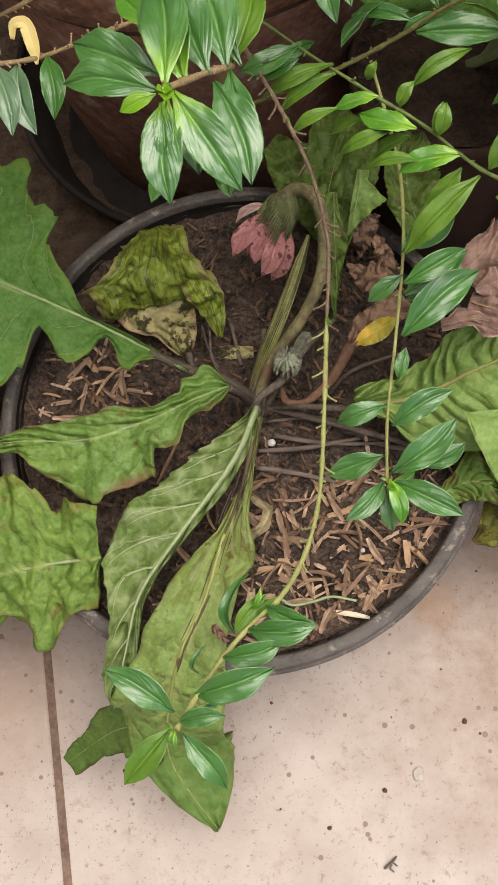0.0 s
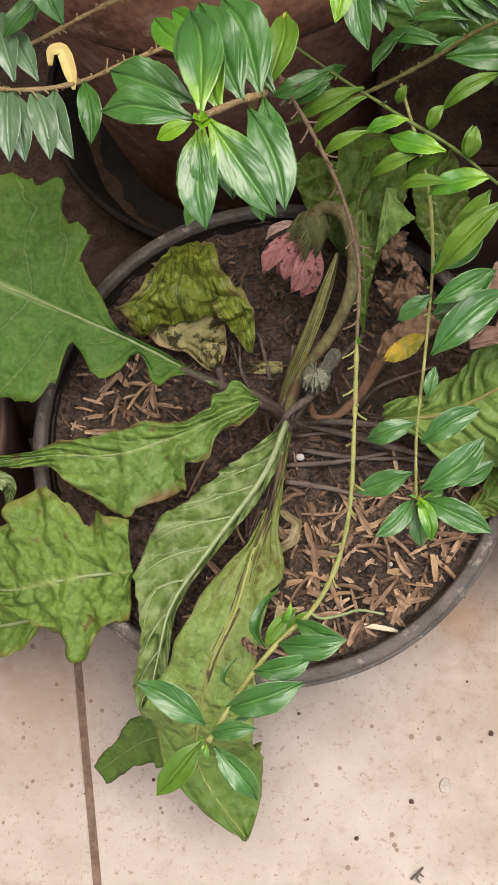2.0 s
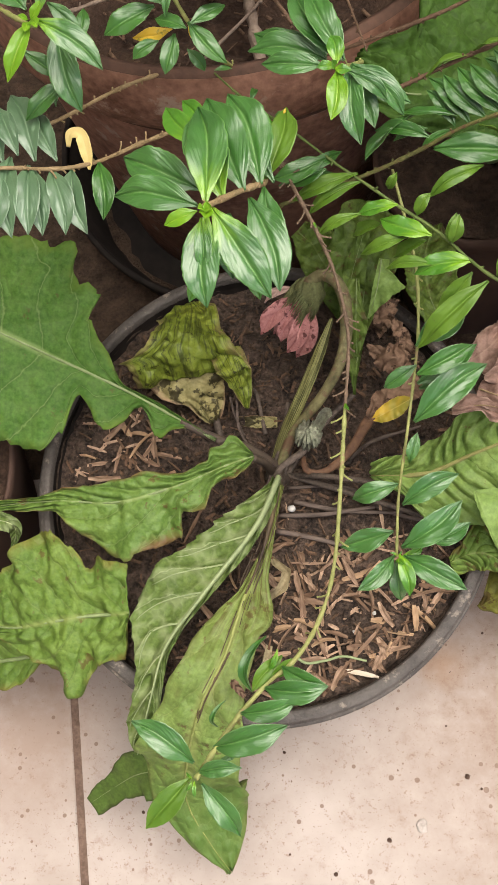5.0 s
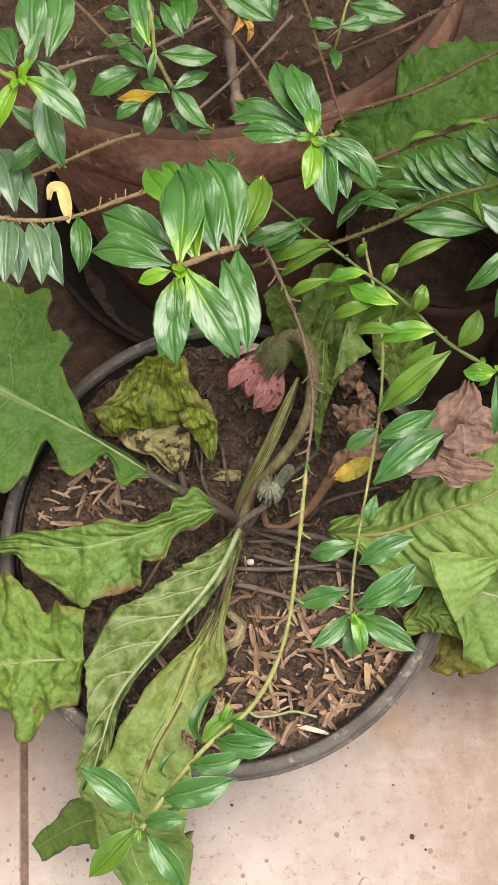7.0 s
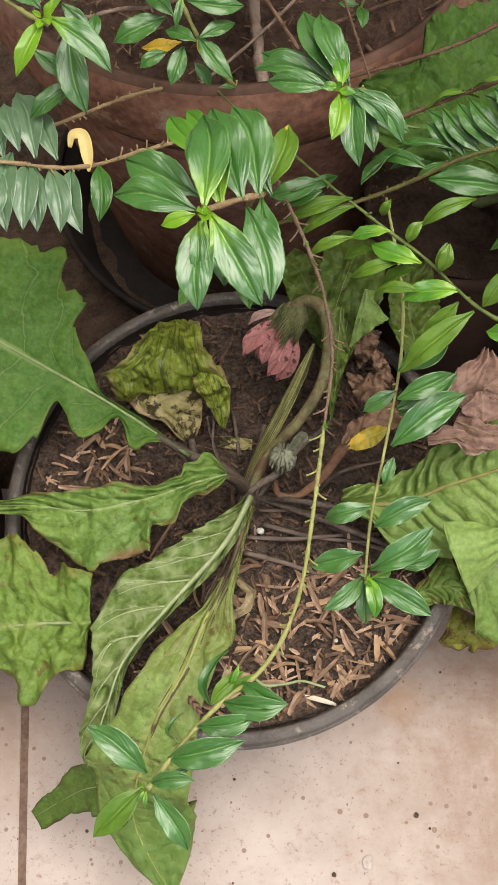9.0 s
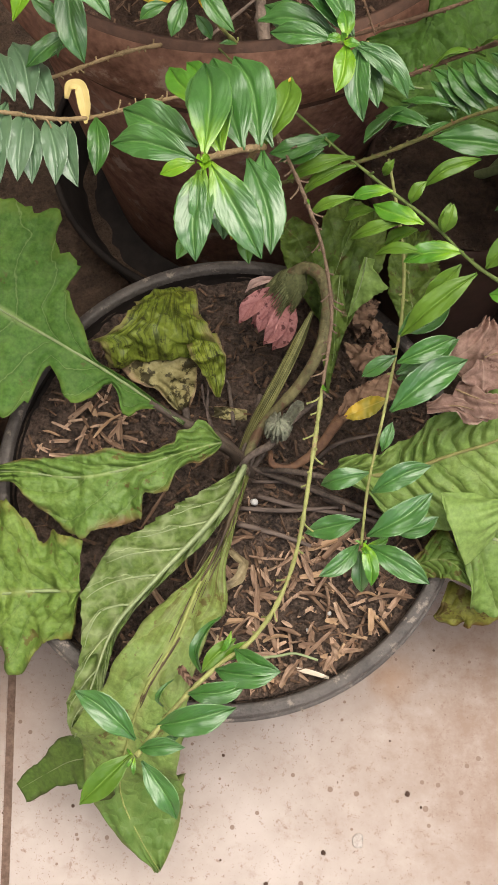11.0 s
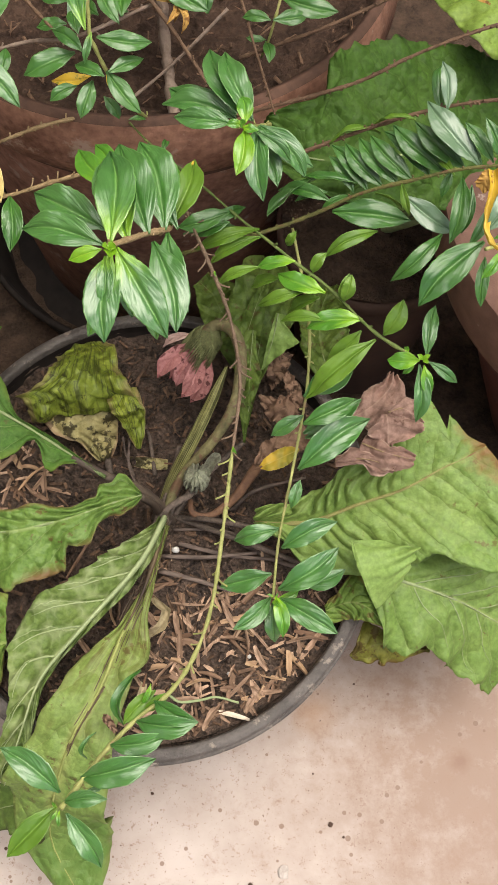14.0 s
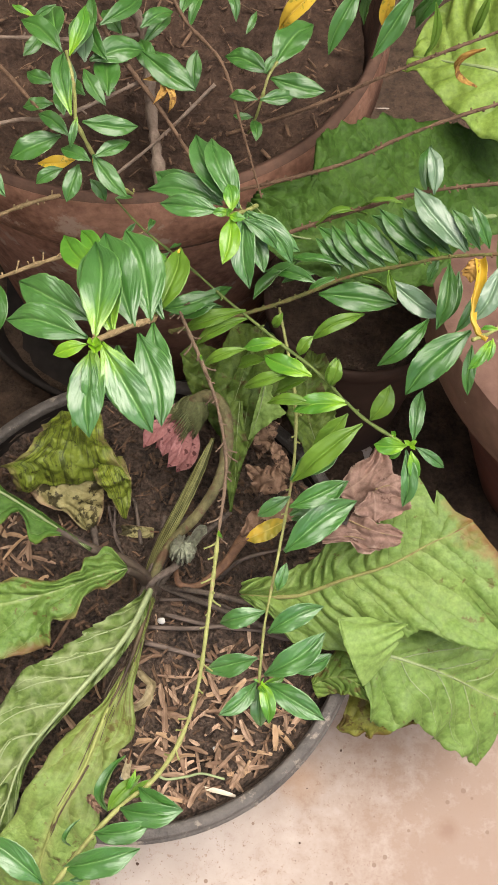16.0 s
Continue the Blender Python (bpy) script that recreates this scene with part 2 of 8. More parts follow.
LIME = glossy_leaf_material("pale_shrub_leaf", (0.078, 0.180, 0.014), (0.152, 0.285, 0.024), (0.22, 0.36, 0.06), 0.42, 0.5, spots=(0.11, 0.10, 0.03), spot_level=0.66, trans=0.22)
CENTRE = glossy_leaf_material("shoot_heart_leaf", (0.13, 0.33, 0.008), (0.23, 0.44, 0.012), (0.36, 0.55, 0.05), 0.36, 0.8, relief=0.2, trans=0.2)
YELLOW = glossy_leaf_material("yellowed_leaf", (0.55, 0.36, 0.02), (0.68, 0.46, 0.05), (0.6, 0.45, 0.12), 0.5, 0.4, spots=(0.20, 0.22, 0.03), spot_level=0.56)
STRAW = glossy_leaf_material("straw_leaf", (0.62, 0.46, 0.13), (0.78, 0.64, 0.28), (0.7, 0.55, 0.25), 0.5, 0.4, spots=(0.45, 0.28, 0.08), spot_level=0.6)
GERB = leaf_material("broad_leaf", (0.046, 0.120, 0.018), (0.088, 0.186, 0.032), (0.28, 0.38, 0.14), 0.58, 7, 0.7, spots=(0.10, 0.10, 0.03), spot_level=0.82, gloss=0.2, relief=0.8, net=0.7, edge=(0.13, 0.21, 0.03))
GERB_PALE = leaf_material("broad_leaf_pale", (0.125, 0.215, 0.042), (0.185, 0.290, 0.066), (0.35, 0.43, 0.15), 0.5, 6, 0.5, slope=0.34, flanks=0.3, spots=(0.13, 0.09, 0.03), spot_level=0.81, gloss=0.35, relief=0.9, net=0.7)
GERB_BURNT = leaf_material("broad_leaf_browned", (0.086, 0.170, 0.030), (0.156, 0.264, 0.052), (0.31, 0.40, 0.14), 0.5, 7, 0.6, spots=(0.14, 0.09, 0.03), spot_level=0.79, gloss=0.35, relief=1.0, net=0.9, edge=(0.19, 0.110, 0.045))
GERB_STREAK = leaf_material("broad_leaf_streaked", (0.158, 0.256, 0.054), (0.255, 0.370, 0.092), (0.40, 0.45, 0.15), 0.5, 7, 0.55, spots=(0.13, 0.09, 0.03), spot_level=0.79, gloss=0.35, relief=1.0, net=0.9, edge=(0.17, 0.20, 0.055), root=(0.10, 0.060, 0.024), outer=(0.100, 0.188, 0.036), slope=0.16, narrow=5.0)
GERB_TIP = leaf_material("broad_leaf_red_tip", (0.145, 0.245, 0.050), (0.205, 0.318, 0.076), (0.36, 0.40, 0.14), 0.5, 13, 0.25, flanks=0.25, slope=0.12, spots=(0.13, 0.11, 0.03), spot_level=0.82, gloss=0.35, relief=0.8, net=0.6, tip=(0.26, 0.12, 0.04))
GERB_RUST = leaf_material("broad_leaf_rusty", (0.150, 0.150, 0.022), (0.250, 0.250, 0.045), (0.28, 0.30, 0.08), 0.55, 5, 0.3, spots=(0.10, 0.055, 0.018), spot_level=0.70, gloss=0.3, relief=0.8, edge=(0.17, 0.085, 0.025), net=0.5)
GERB_OLD = leaf_material("broad_leaf_old", (0.088, 0.166, 0.026), (0.168, 0.270, 0.048), (0.31, 0.37, 0.12), 0.55, 8, 0.45, spots=(0.13, 0.10, 0.028), spot_level=0.78, gloss=0.3, relief=1.0, edge=(0.22, 0.18, 0.04), net=0.9)
UNDER = leaf_material("broad_leaf_underside", (0.076, 0.132, 0.028), (0.165, 0.238, 0.060), (0.48, 0.54, 0.29), 0.6, 9, 0.85, gloss=0.3, relief=0.7, depth=0.0025, net=-1.2, vein_rise=1.6, flanks=0.2, slope=0.14)
WILT = leaf_material("wilted_leaf", (0.110, 0.165, 0.018), (0.290, 0.350, 0.042), (0.12, 0.15, 0.03), 0.5, 5, 0.1, spots=(0.03, 0.025, 0.008), spot_level=0.79, gloss=0.4, relief=0.9, edge=(0.33, 0.25, 0.11), streak=(26, 3, 1), streak_level=0.48, streak_mix=0.75, net=0.9)
WILT_TAN = leaf_material("tan_wilted_leaf", (0.23, 0.21, 0.075), (0.42, 0.37, 0.17), (0.3, 0.26, 0.12), 0.6, 4, 0.1, spots=(0.018, 0.012, 0.006), spot_level=0.70, gloss=0.3, relief=0.9, edge=(0.45, 0.29, 0.18), net=0.6)
BIGGREEN = leaf_material("large_dark_leaf", (0.036, 0.088, 0.011), (0.060, 0.128, 0.018), (0.14, 0.23, 0.05), 0.62, 6, 0.4, gloss=0.25, relief=0.9, net=1.2)
BIGLIME = leaf_material("large_lime_leaf", (0.165, 0.265, 0.040), (0.225, 0.340, 0.064), (0.29, 0.40, 0.11), 0.5, 6, 0.45, gloss=0.3, net=0.6, spots=(0.14, 0.19, 0.03), spot_level=0.78)
DRY = leaf_material("dry_leaf", (0.15, 0.085, 0.064), (0.38, 0.245, 0.195), (0.46, 0.32, 0.25), 0.8, 3, 0.3, spots=(0.13, 0.07, 0.05), spot_level=0.80, gloss=0.2, relief=0.6, trans=0.12, edge=(0.46, 0.33, 0.26), depth=0.0015)
DRY_BROWN = leaf_material("brown_dry_leaf", (0.12, 0.068, 0.042), (0.31, 0.195, 0.13), (0.25, 0.16, 0.11), 0.75, 3, 0.25, spots=(0.045, 0.026, 0.018), spot_level=0.74, gloss=0.25, relief=1.0, trans=0.1, depth=0.003)
GERB_BACK = leaf_material("broad_leaf_shaded", (0.055, 0.105, 0.015), (0.135, 0.200, 0.034), (0.20, 0.27, 0.07), 0.55, 5, 0.35, spots=(0.09, 0.065, 0.02), spot_level=0.76, gloss=0.35, relief=0.8, net=0.8)
GERB_SMOOTH = leaf_material("broad_leaf_smooth", (0.066, 0.125, 0.020), (0.112, 0.178, 0.036), (0.17, 0.24, 0.07), 0.55, 3, 0.15, flanks=0.1, spots=(0.05, 0.07, 0.02), spot_level=0.80, gloss=0.3, relief=0.5, edge=(0.05, 0.06, 0.015))
ORANGE = leaf_material("orange_dry_leaf", (0.42, 0.21, 0.05), (0.60, 0.38, 0.11), (0.45, 0.25, 0.1), 0.7, 4, 0.15, gloss=0.2, relief=0.6, spots=(0.22, 0.10, 0.04), spot_level=0.74, unit=0.04)
PETAL = leaf_material("pink_petal", (0.34, 0.105, 0.105), (0.62, 0.31, 0.29), (0.45, 0.15, 0.15), 0.6, 2, 0.2, spots=(0.10, 0.03, 0.03), spot_level=0.75, gloss=0.2, relief=0.3, streak=None, unit=0.04, tip=(0.22, 0.06, 0.06))
PETAL_PALE = leaf_material("pale_petal", (0.6, 0.4, 0.34), (0.7, 0.5, 0.45), (0.55, 0.3, 0.28), 0.6, 3, 0.3, gloss=0.2, unit=0.04)
STRIPE = leaf_material("striped_stalk", (0.13, 0.115, 0.04), (0.33, 0.33, 0.12), (0.3, 0.28, 0.12), 0.55, 2, 0.05, gloss=0.35, relief=0.6, streak=(12, 1.6, 1), streak_level=0.46, root=(0.075, 0.050, 0.036))
GERB_PLAIN = leaf_material("broad_leaf_turned", (0.170, 0.280, 0.062), (0.235, 0.350, 0.090), (0.4, 0.5, 0.2), 0.55, 2, 0.1, gloss=0.3, relief=0.6, net=0.4)
RIB = plain_material("leaf_rib", (0.16, 0.22, 0.08), (0.30, 0.36, 0.17), 60, 0.55)
RIB_RED = plain_material("reddish_leaf_rib", (0.20, 0.17, 0.06), (0.33, 0.33, 0.12), 60, 0.6, spots=(0.24, 0.11, 0.05), spot_level=0.58)
RIB_YELLOW = plain_material("yellow_leaf_rib", (0.20, 0.24, 0.06), (0.37, 0.40, 0.13), 50, 0.6, stretch=(1, 0.3, 1), spots=(0.10, 0.07, 0.03), spot_level=0.60)
RIB_PALE = plain_material("pale_leaf_rib", (0.22, 0.28, 0.13), (0.36, 0.42, 0.21), 60, 0.6, spots=(0.20, 0.18, 0.08), spot_level=0.62)
STALK = plain_material("grey_green_stalk", (0.050, 0.034, 0.028), (0.125, 0.095, 0.065), 50, 0.65, stretch=(1, 1, 0.3))
STALK_BROWN = plain_material("brown_stalk", (0.10, 0.05, 0.03), (0.24, 0.13, 0.07), 60, 0.7)
STALK_GREY = plain_material("dead_grey_stalk", (0.040, 0.030, 0.024), (0.19, 0.145, 0.115), 80, 0.8, relief=0.8)
DEAD_STRAW = plain_material("dead_straw_stalk", (0.040, 0.028, 0.022), (0.215, 0.160, 0.130), 60, 0.8, relief=0.8, stretch=(0.25, 1, 1))
STRIPED_BROWN = plain_material("brown_striped_stalk", (0.035, 0.022, 0.014), (0.16, 0.115, 0.06), 60, 0.65, relief=0.8, stretch=(1, 0.25, 1))
NECK = plain_material("flower_stalk", (0.085, 0.078, 0.034), (0.255, 0.228, 0.105), 70, 0.7, relief=1.0, spots=(0.16, 0.095, 0.055), spot_level=0.52, stretch=(1, 1, 0.4))
WOOD = plain_material("woody_stem", (0.075, 0.040, 0.022), (0.19, 0.115, 0.07), 120, 0.75, relief=0.8)
STEM = plain_material("mauve_brown_stem", (0.095, 0.060, 0.038), (0.235, 0.160, 0.105), 120, 0.7, relief=0.8)
OLIVE = plain_material("olive_stem", (0.085, 0.085, 0.024), (0.19, 0.18, 0.055), 120, 0.7, relief=0.8, spots=(0.16, 0.085, 0.045), spot_level=0.55)
GREEN_TWIG = plain_material("young_green_stem", (0.085, 0.130, 0.028), (0.175, 0.230, 0.060), 100, 0.6, spots=(0.20, 0.16, 0.08), spot_level=0.64)
WOOD_GREEN = plain_material("green_stem", (0.20, 0.22, 0.06), (0.38, 0.39, 0.14), 100, 0.6, spots=(0.28, 0.20, 0.10), spot_level=0.58)
TWIG_TAN = plain_material("tan_twig", (0.20, 0.135, 0.06), (0.36, 0.26, 0.14), 110, 0.7, relief=0.8)
WOOD_GREY = plain_material("grey_bark", (0.16, 0.11, 0.08), (0.30, 0.23, 0.18), 90, 0.85, relief=1.0)
HAIRY = plain_material("hairy_bract", (0.065, 0.075, 0.024), (0.20, 0.21, 0.085), 150, 0.7, relief=1.0)
BUD = plain_material("grey_bud", (0.11, 0.10, 0.075), (0.30, 0.32, 0.22), 130, 0.8, relief=1.0)
DARK = plain_material("dark_plastic", (0.016, 0.013, 0.012), (0.038, 0.031, 0.027), 20, 0.7, relief=0.2, gloss=0.12)
RIM = plain_material("scuffed_plastic", (0.056, 0.048, 0.043), (0.128, 0.111, 0.099), 70, 0.6, relief=0.9, spots=(0.24, 0.20, 0.165), spot_level=0.56, gloss=0.5)
TERRA = plain_material("terracotta", (0.13, 0.060, 0.039), (0.38, 0.205, 0.142), 24, 0.8, relief=0.8, spots=(0.38, 0.27, 0.21), spot_level=0.57, gloss=0.25, fine=8)
BROWN = plain_material("brown_plastic", (0.060, 0.036, 0.027), (0.108, 0.066, 0.051), 14, 0.75, relief=0.2, gloss=0.15)
TERRA_PALE = plain_material("worn_terracotta", (0.105, 0.052, 0.037), (0.215, 0.122, 0.09), 20, 0.75, relief=0.8, spots=(0.42, 0.35, 0.30), spot_level=0.62, gloss=0.35)
# darker terracotta for the back pot's inner lip; shade is put into its colour
TERRA_LIP_SHADE = plain_material("lip_shade_terracotta", (0.045, 0.024, 0.016), (0.12, 0.066, 0.046), 30, 0.8, relief=0.8, spots=(0.03, 0.018, 0.012), spot_level=0.6, gloss=0.25)
# dark red clay, with the shade below the rim put into its colour
TERRA_RED_SHADE = plain_material("shaded_red_terracotta", (0.075, 0.024, 0.016), (0.17, 0.062, 0.042), 22, 0.7, relief=0.5, spots=(0.10, 0.06, 0.05), spot_level=0.62, gloss=0.3)
EARTH = plain_material("dry_earth", (0.038, 0.026, 0.018), (0.120, 0.078, 0.055), 80, 0.9, relief=1.0, fine=5, gloss=0.2, depth=0.003)
SOIL = plain_material("damp_soil", (0.018, 0.011, 0.008), (0.165, 0.110, 0.080), 110, 0.8, relief=1.0, fine=4, gloss=0.45, depth=0.004)
SOIL_BROWN = plain_material("brown_soil", (0.024, 0.014, 0.010), (0.095, 0.058, 0.040), 70, 0.9, relief=1.0, fine=5, gloss=0.2, depth=0.003)
CHIP = plain_material("wood_chip", (0.15, 0.084, 0.050), (0.62, 0.430, 0.295), 120, 0.75, relief=0.7, vary=0.9, stretch=(1, 0.2, 1))
CHIP_PALE = plain_material("pale_wood_chip", (0.33, 0.20, 0.11), (0.60, 0.42, 0.26), 90, 0.7, relief=0.5, vary=0.4, stretch=(1, 0.2, 1))
FIBRE = plain_material("fibre", (0.035, 0.021, 0.014), (0.22, 0.13, 0.078), 90, 0.85, relief=0.3)
DRYPALE = leaf_material("pale_dry_leaf", (0.30, 0.24, 0.13), (0.48, 0.40, 0.25), (0.5, 0.42, 0.3), 0.7, 3, 0.1, gloss=0.2, relief=0.5)
PALE = plain_material("white_stone", (0.5, 0.48, 0.45), (0.7, 0.68, 0.64), 300, 0.7)
FLAKE = plain_material("dull_flake", (0.40, 0.34, 0.30), (0.56, 0.50, 0.46), 200, 0.7, relief=0.8)
PALE_CHIP = plain_material("bleached_chip", (0.55, 0.45, 0.34), (0.75, 0.66, 0.54), 90, 0.7, stretch=(1, 0.2, 1))
CRUMB = plain_material("dirt_crumb", (0.06, 0.035, 0.024), (0.16, 0.095, 0.068), 300, 0.9, relief=1.0)
GROUT = plain_material("grout", (0.115, 0.072, 0.052), (0.245, 0.165, 0.125), 90, 0.9, relief=0.8)
WALL = plain_material("plaster", (0.30, 0.27, 0.24), (0.42, 0.38, 0.34), 6, 0.9)


def tile_material():
    m, nt, b = material("floor_tile")
    vec = nt.nodes.new("ShaderNodeNewGeometry").outputs["Position"]
    c = mix(nt, ramp(nt, noise_tex(nt, vec, 22, 5), (0.35, (0, 0, 0)), (0.65, (1, 1, 1))), (0.385, 0.317, 0.278), (0.465, 0.397, 0.358))
    c = mix(nt, ramp(nt, noise_tex(nt, vec, 60, 7, 0.75), (0.56, (0, 0, 0)), (0.72, (0.75, 0.75, 0.75))), c, (0.31, 0.22, 0.17))
    c = mix(nt, ramp(nt, noise_tex(nt, vec, 170, 6, 0.8), (0.585, (0, 0, 0)), (0.61, (0.75, 0.75, 0.75))), c, (0.27, 0.18, 0.135))
    c = mix(nt, ramp(nt, noise_tex(nt, vec, 420, 4, 0.7), (0.63, (0, 0, 0)), (0.655, (0.8, 0.8, 0.8))), c, (0.21, 0.135, 0.10))
    # orange stain by the pot, brown smudges further out; wide ones paint in shade too
    for at, size, tint, most in (((0.103, -0.084, 0), 0.022, (0.42, 0.22, 0.10), 0.55), ((0.205, -0.105, 0), 0.20, (0.25, 0.165, 0.12), 0.9), ((0.240, -0.205, 0), 0.15, (0.27, 0.18, 0.135), 0.8), ((-0.152, -0.121, 0), 0.085, (0.31, 0.22, 0.175), 0.75), ((0.194, -0.111, 0), 0.011, (0.22, 0.13, 0.09), 0.9)):
        d = nt.nodes.new("ShaderNodeVectorMath")
        d.operation = "DISTANCE"
        nt.links.new(vec, d.inputs[0])
        d.inputs[1].default_value = at
        near = maths(nt, "SUBTRACT", 1.0, maths(nt, "DIVIDE", d.outputs["Value"], size))
        blot_shade = maths(nt, "MULTIPLY", maths(nt, "MAXIMUM", near, 0.0), noise_tex(nt, vec, 60, 7, 0.75))
        c = mix(nt, ramp(nt, blot_shade, (0.07, (0, 0, 0)), (0.42, (most, most, most))), c, tint)
    v = node(nt, "ShaderNodeTexVoronoi", Scale=95.0)
    nt.links.new(vec, v.inputs["Vector"])
    dots = maths(nt, "ADD", v.outputs["Distance"], maths(nt, "MULTIPLY", noise_tex(nt, vec, 30, 2), 0.55))
    c = mix(nt, ramp(nt, dots, (0.335, (0.85, 0.85, 0.85)), (0.36, (0, 0, 0))), c, (0.20, 0.125, 0.09))
    nt.links.new(c, b.inputs["Base Color"])
    nt.links.new(maths(nt, "MULTIPLY_ADD", noise_tex(nt, vec, 40), 0.3, 0.33), b.inputs["Roughness"])
    b.inputs["Specular IOR Level"].default_value = 0.35
    bump(nt, b, noise_tex(nt, vec, 120, 5), 0.15, 0.0008)
    return m


TILE = tile_material()


# ---- builders ----
def link(name, bm, mat, parent=None, label="", smooth=True):
    me = bpy.data.meshes.new(name)
    bm.to_mesh(me)
    bm.free()
    me.materials.append(mat)
    if smooth:
        me.polygons.foreach_set("use_smooth", [True] * len(me.polygons))
    ob = new(name, me)
    ob.parent = parent
    if label:
        tagged(ob, label)
    return ob


def part(name, bm, mat, parent, label="", smooth=True):
    return link(name, bm, mat, parent, label, smooth)


def thing(name, label, category, group="", kind=""):
    return tagged(new(name), label, category, group, kind)


def curve_points(pts, n):
    """n points along a smooth curve through pts."""
    p = [Vector(a) for a in pts]
    if len(p) == 2:
        return [p[0].lerp(p[1], i / (n - 1)) for i in range(n)]
    p = [p[0] * 2 - p[1], *p, p[-1] * 2 - p[-2]]
    lens = [(p[i + 1] - p[i]).length for i in range(1, len(p) - 2)]
    total, out = sum(lens), []
    for k in range(n):
        d, i = total * k / (n - 1), 0
        while i < len(lens) - 1 and d > lens[i]:
            d -= lens[i]
            i += 1
        t = min(1, d / max(lens[i], 1e-9))
        a, b, c, e = p[i:i + 4]
        out.append(0.5 * ((2 * b) + (c - a) * t + (2 * a - 5 * b + 4 * c - e) * t * t + (3 * b - a - 3 * c + e) * t ** 3))
    return out


def tangents(pts):
    return [(pts[min(i + 1, len(pts) - 1)] - pts[max(i - 1, 0)]).normalized() for i in range(len(pts))]


def tube_mesh(bm, pts, r0, r1, n=24, sides=8, wobble=0.12, flat=1.0):
    """A tapered, slightly uneven stalk along pts."""
    c = curve_points(pts, n)
    rings, side = [], Vector((0.3, 1, 0.2))
    for i, (p, t) in enumerate(zip(c, tangents(c))):
        side = (side - t * side.dot(t)).normalized()
        up = t.cross(side)
        r = r0 + (r1 - r0) * i / (n - 1)
        r *= 1 + wobble * noise.noise(p * 260)
        rings.append([bm.verts.new(p + r * (math.cos(a) * side + flat * math.sin(a) * up)) for a in (2 * math.pi * k / sides for k in range(sides))])
    for a, b in zip(rings, rings[1:]):
        for k in range(sides):
            bm.faces.new((a[k], a[(k + 1) % sides], b[(k + 1) % sides], b[k]))
    bm.faces.new(rings[0][::-1])
    bm.faces.new(rings[-1])


def tube(name, parent, pts, r0, r1, mat, label="", n=24, sides=8, wobble=0.12, flat=1.0):
    bm = bmesh.new()
    tube_mesh(bm, pts, r0, r1, n, sides, wobble, flat)
    return part(name, bm, mat, parent, label)


def soft(xs, v):
    """Reads the evenly spaced values xs at v in 0..1."""
    x = v * (len(xs) - 1)
    i = min(int(x), len(xs) - 2)
    return xs[i] * (1 - x + i) + xs[i + 1] * (x - i)


FACE = Vector((0.05, -0.38, 0.92))


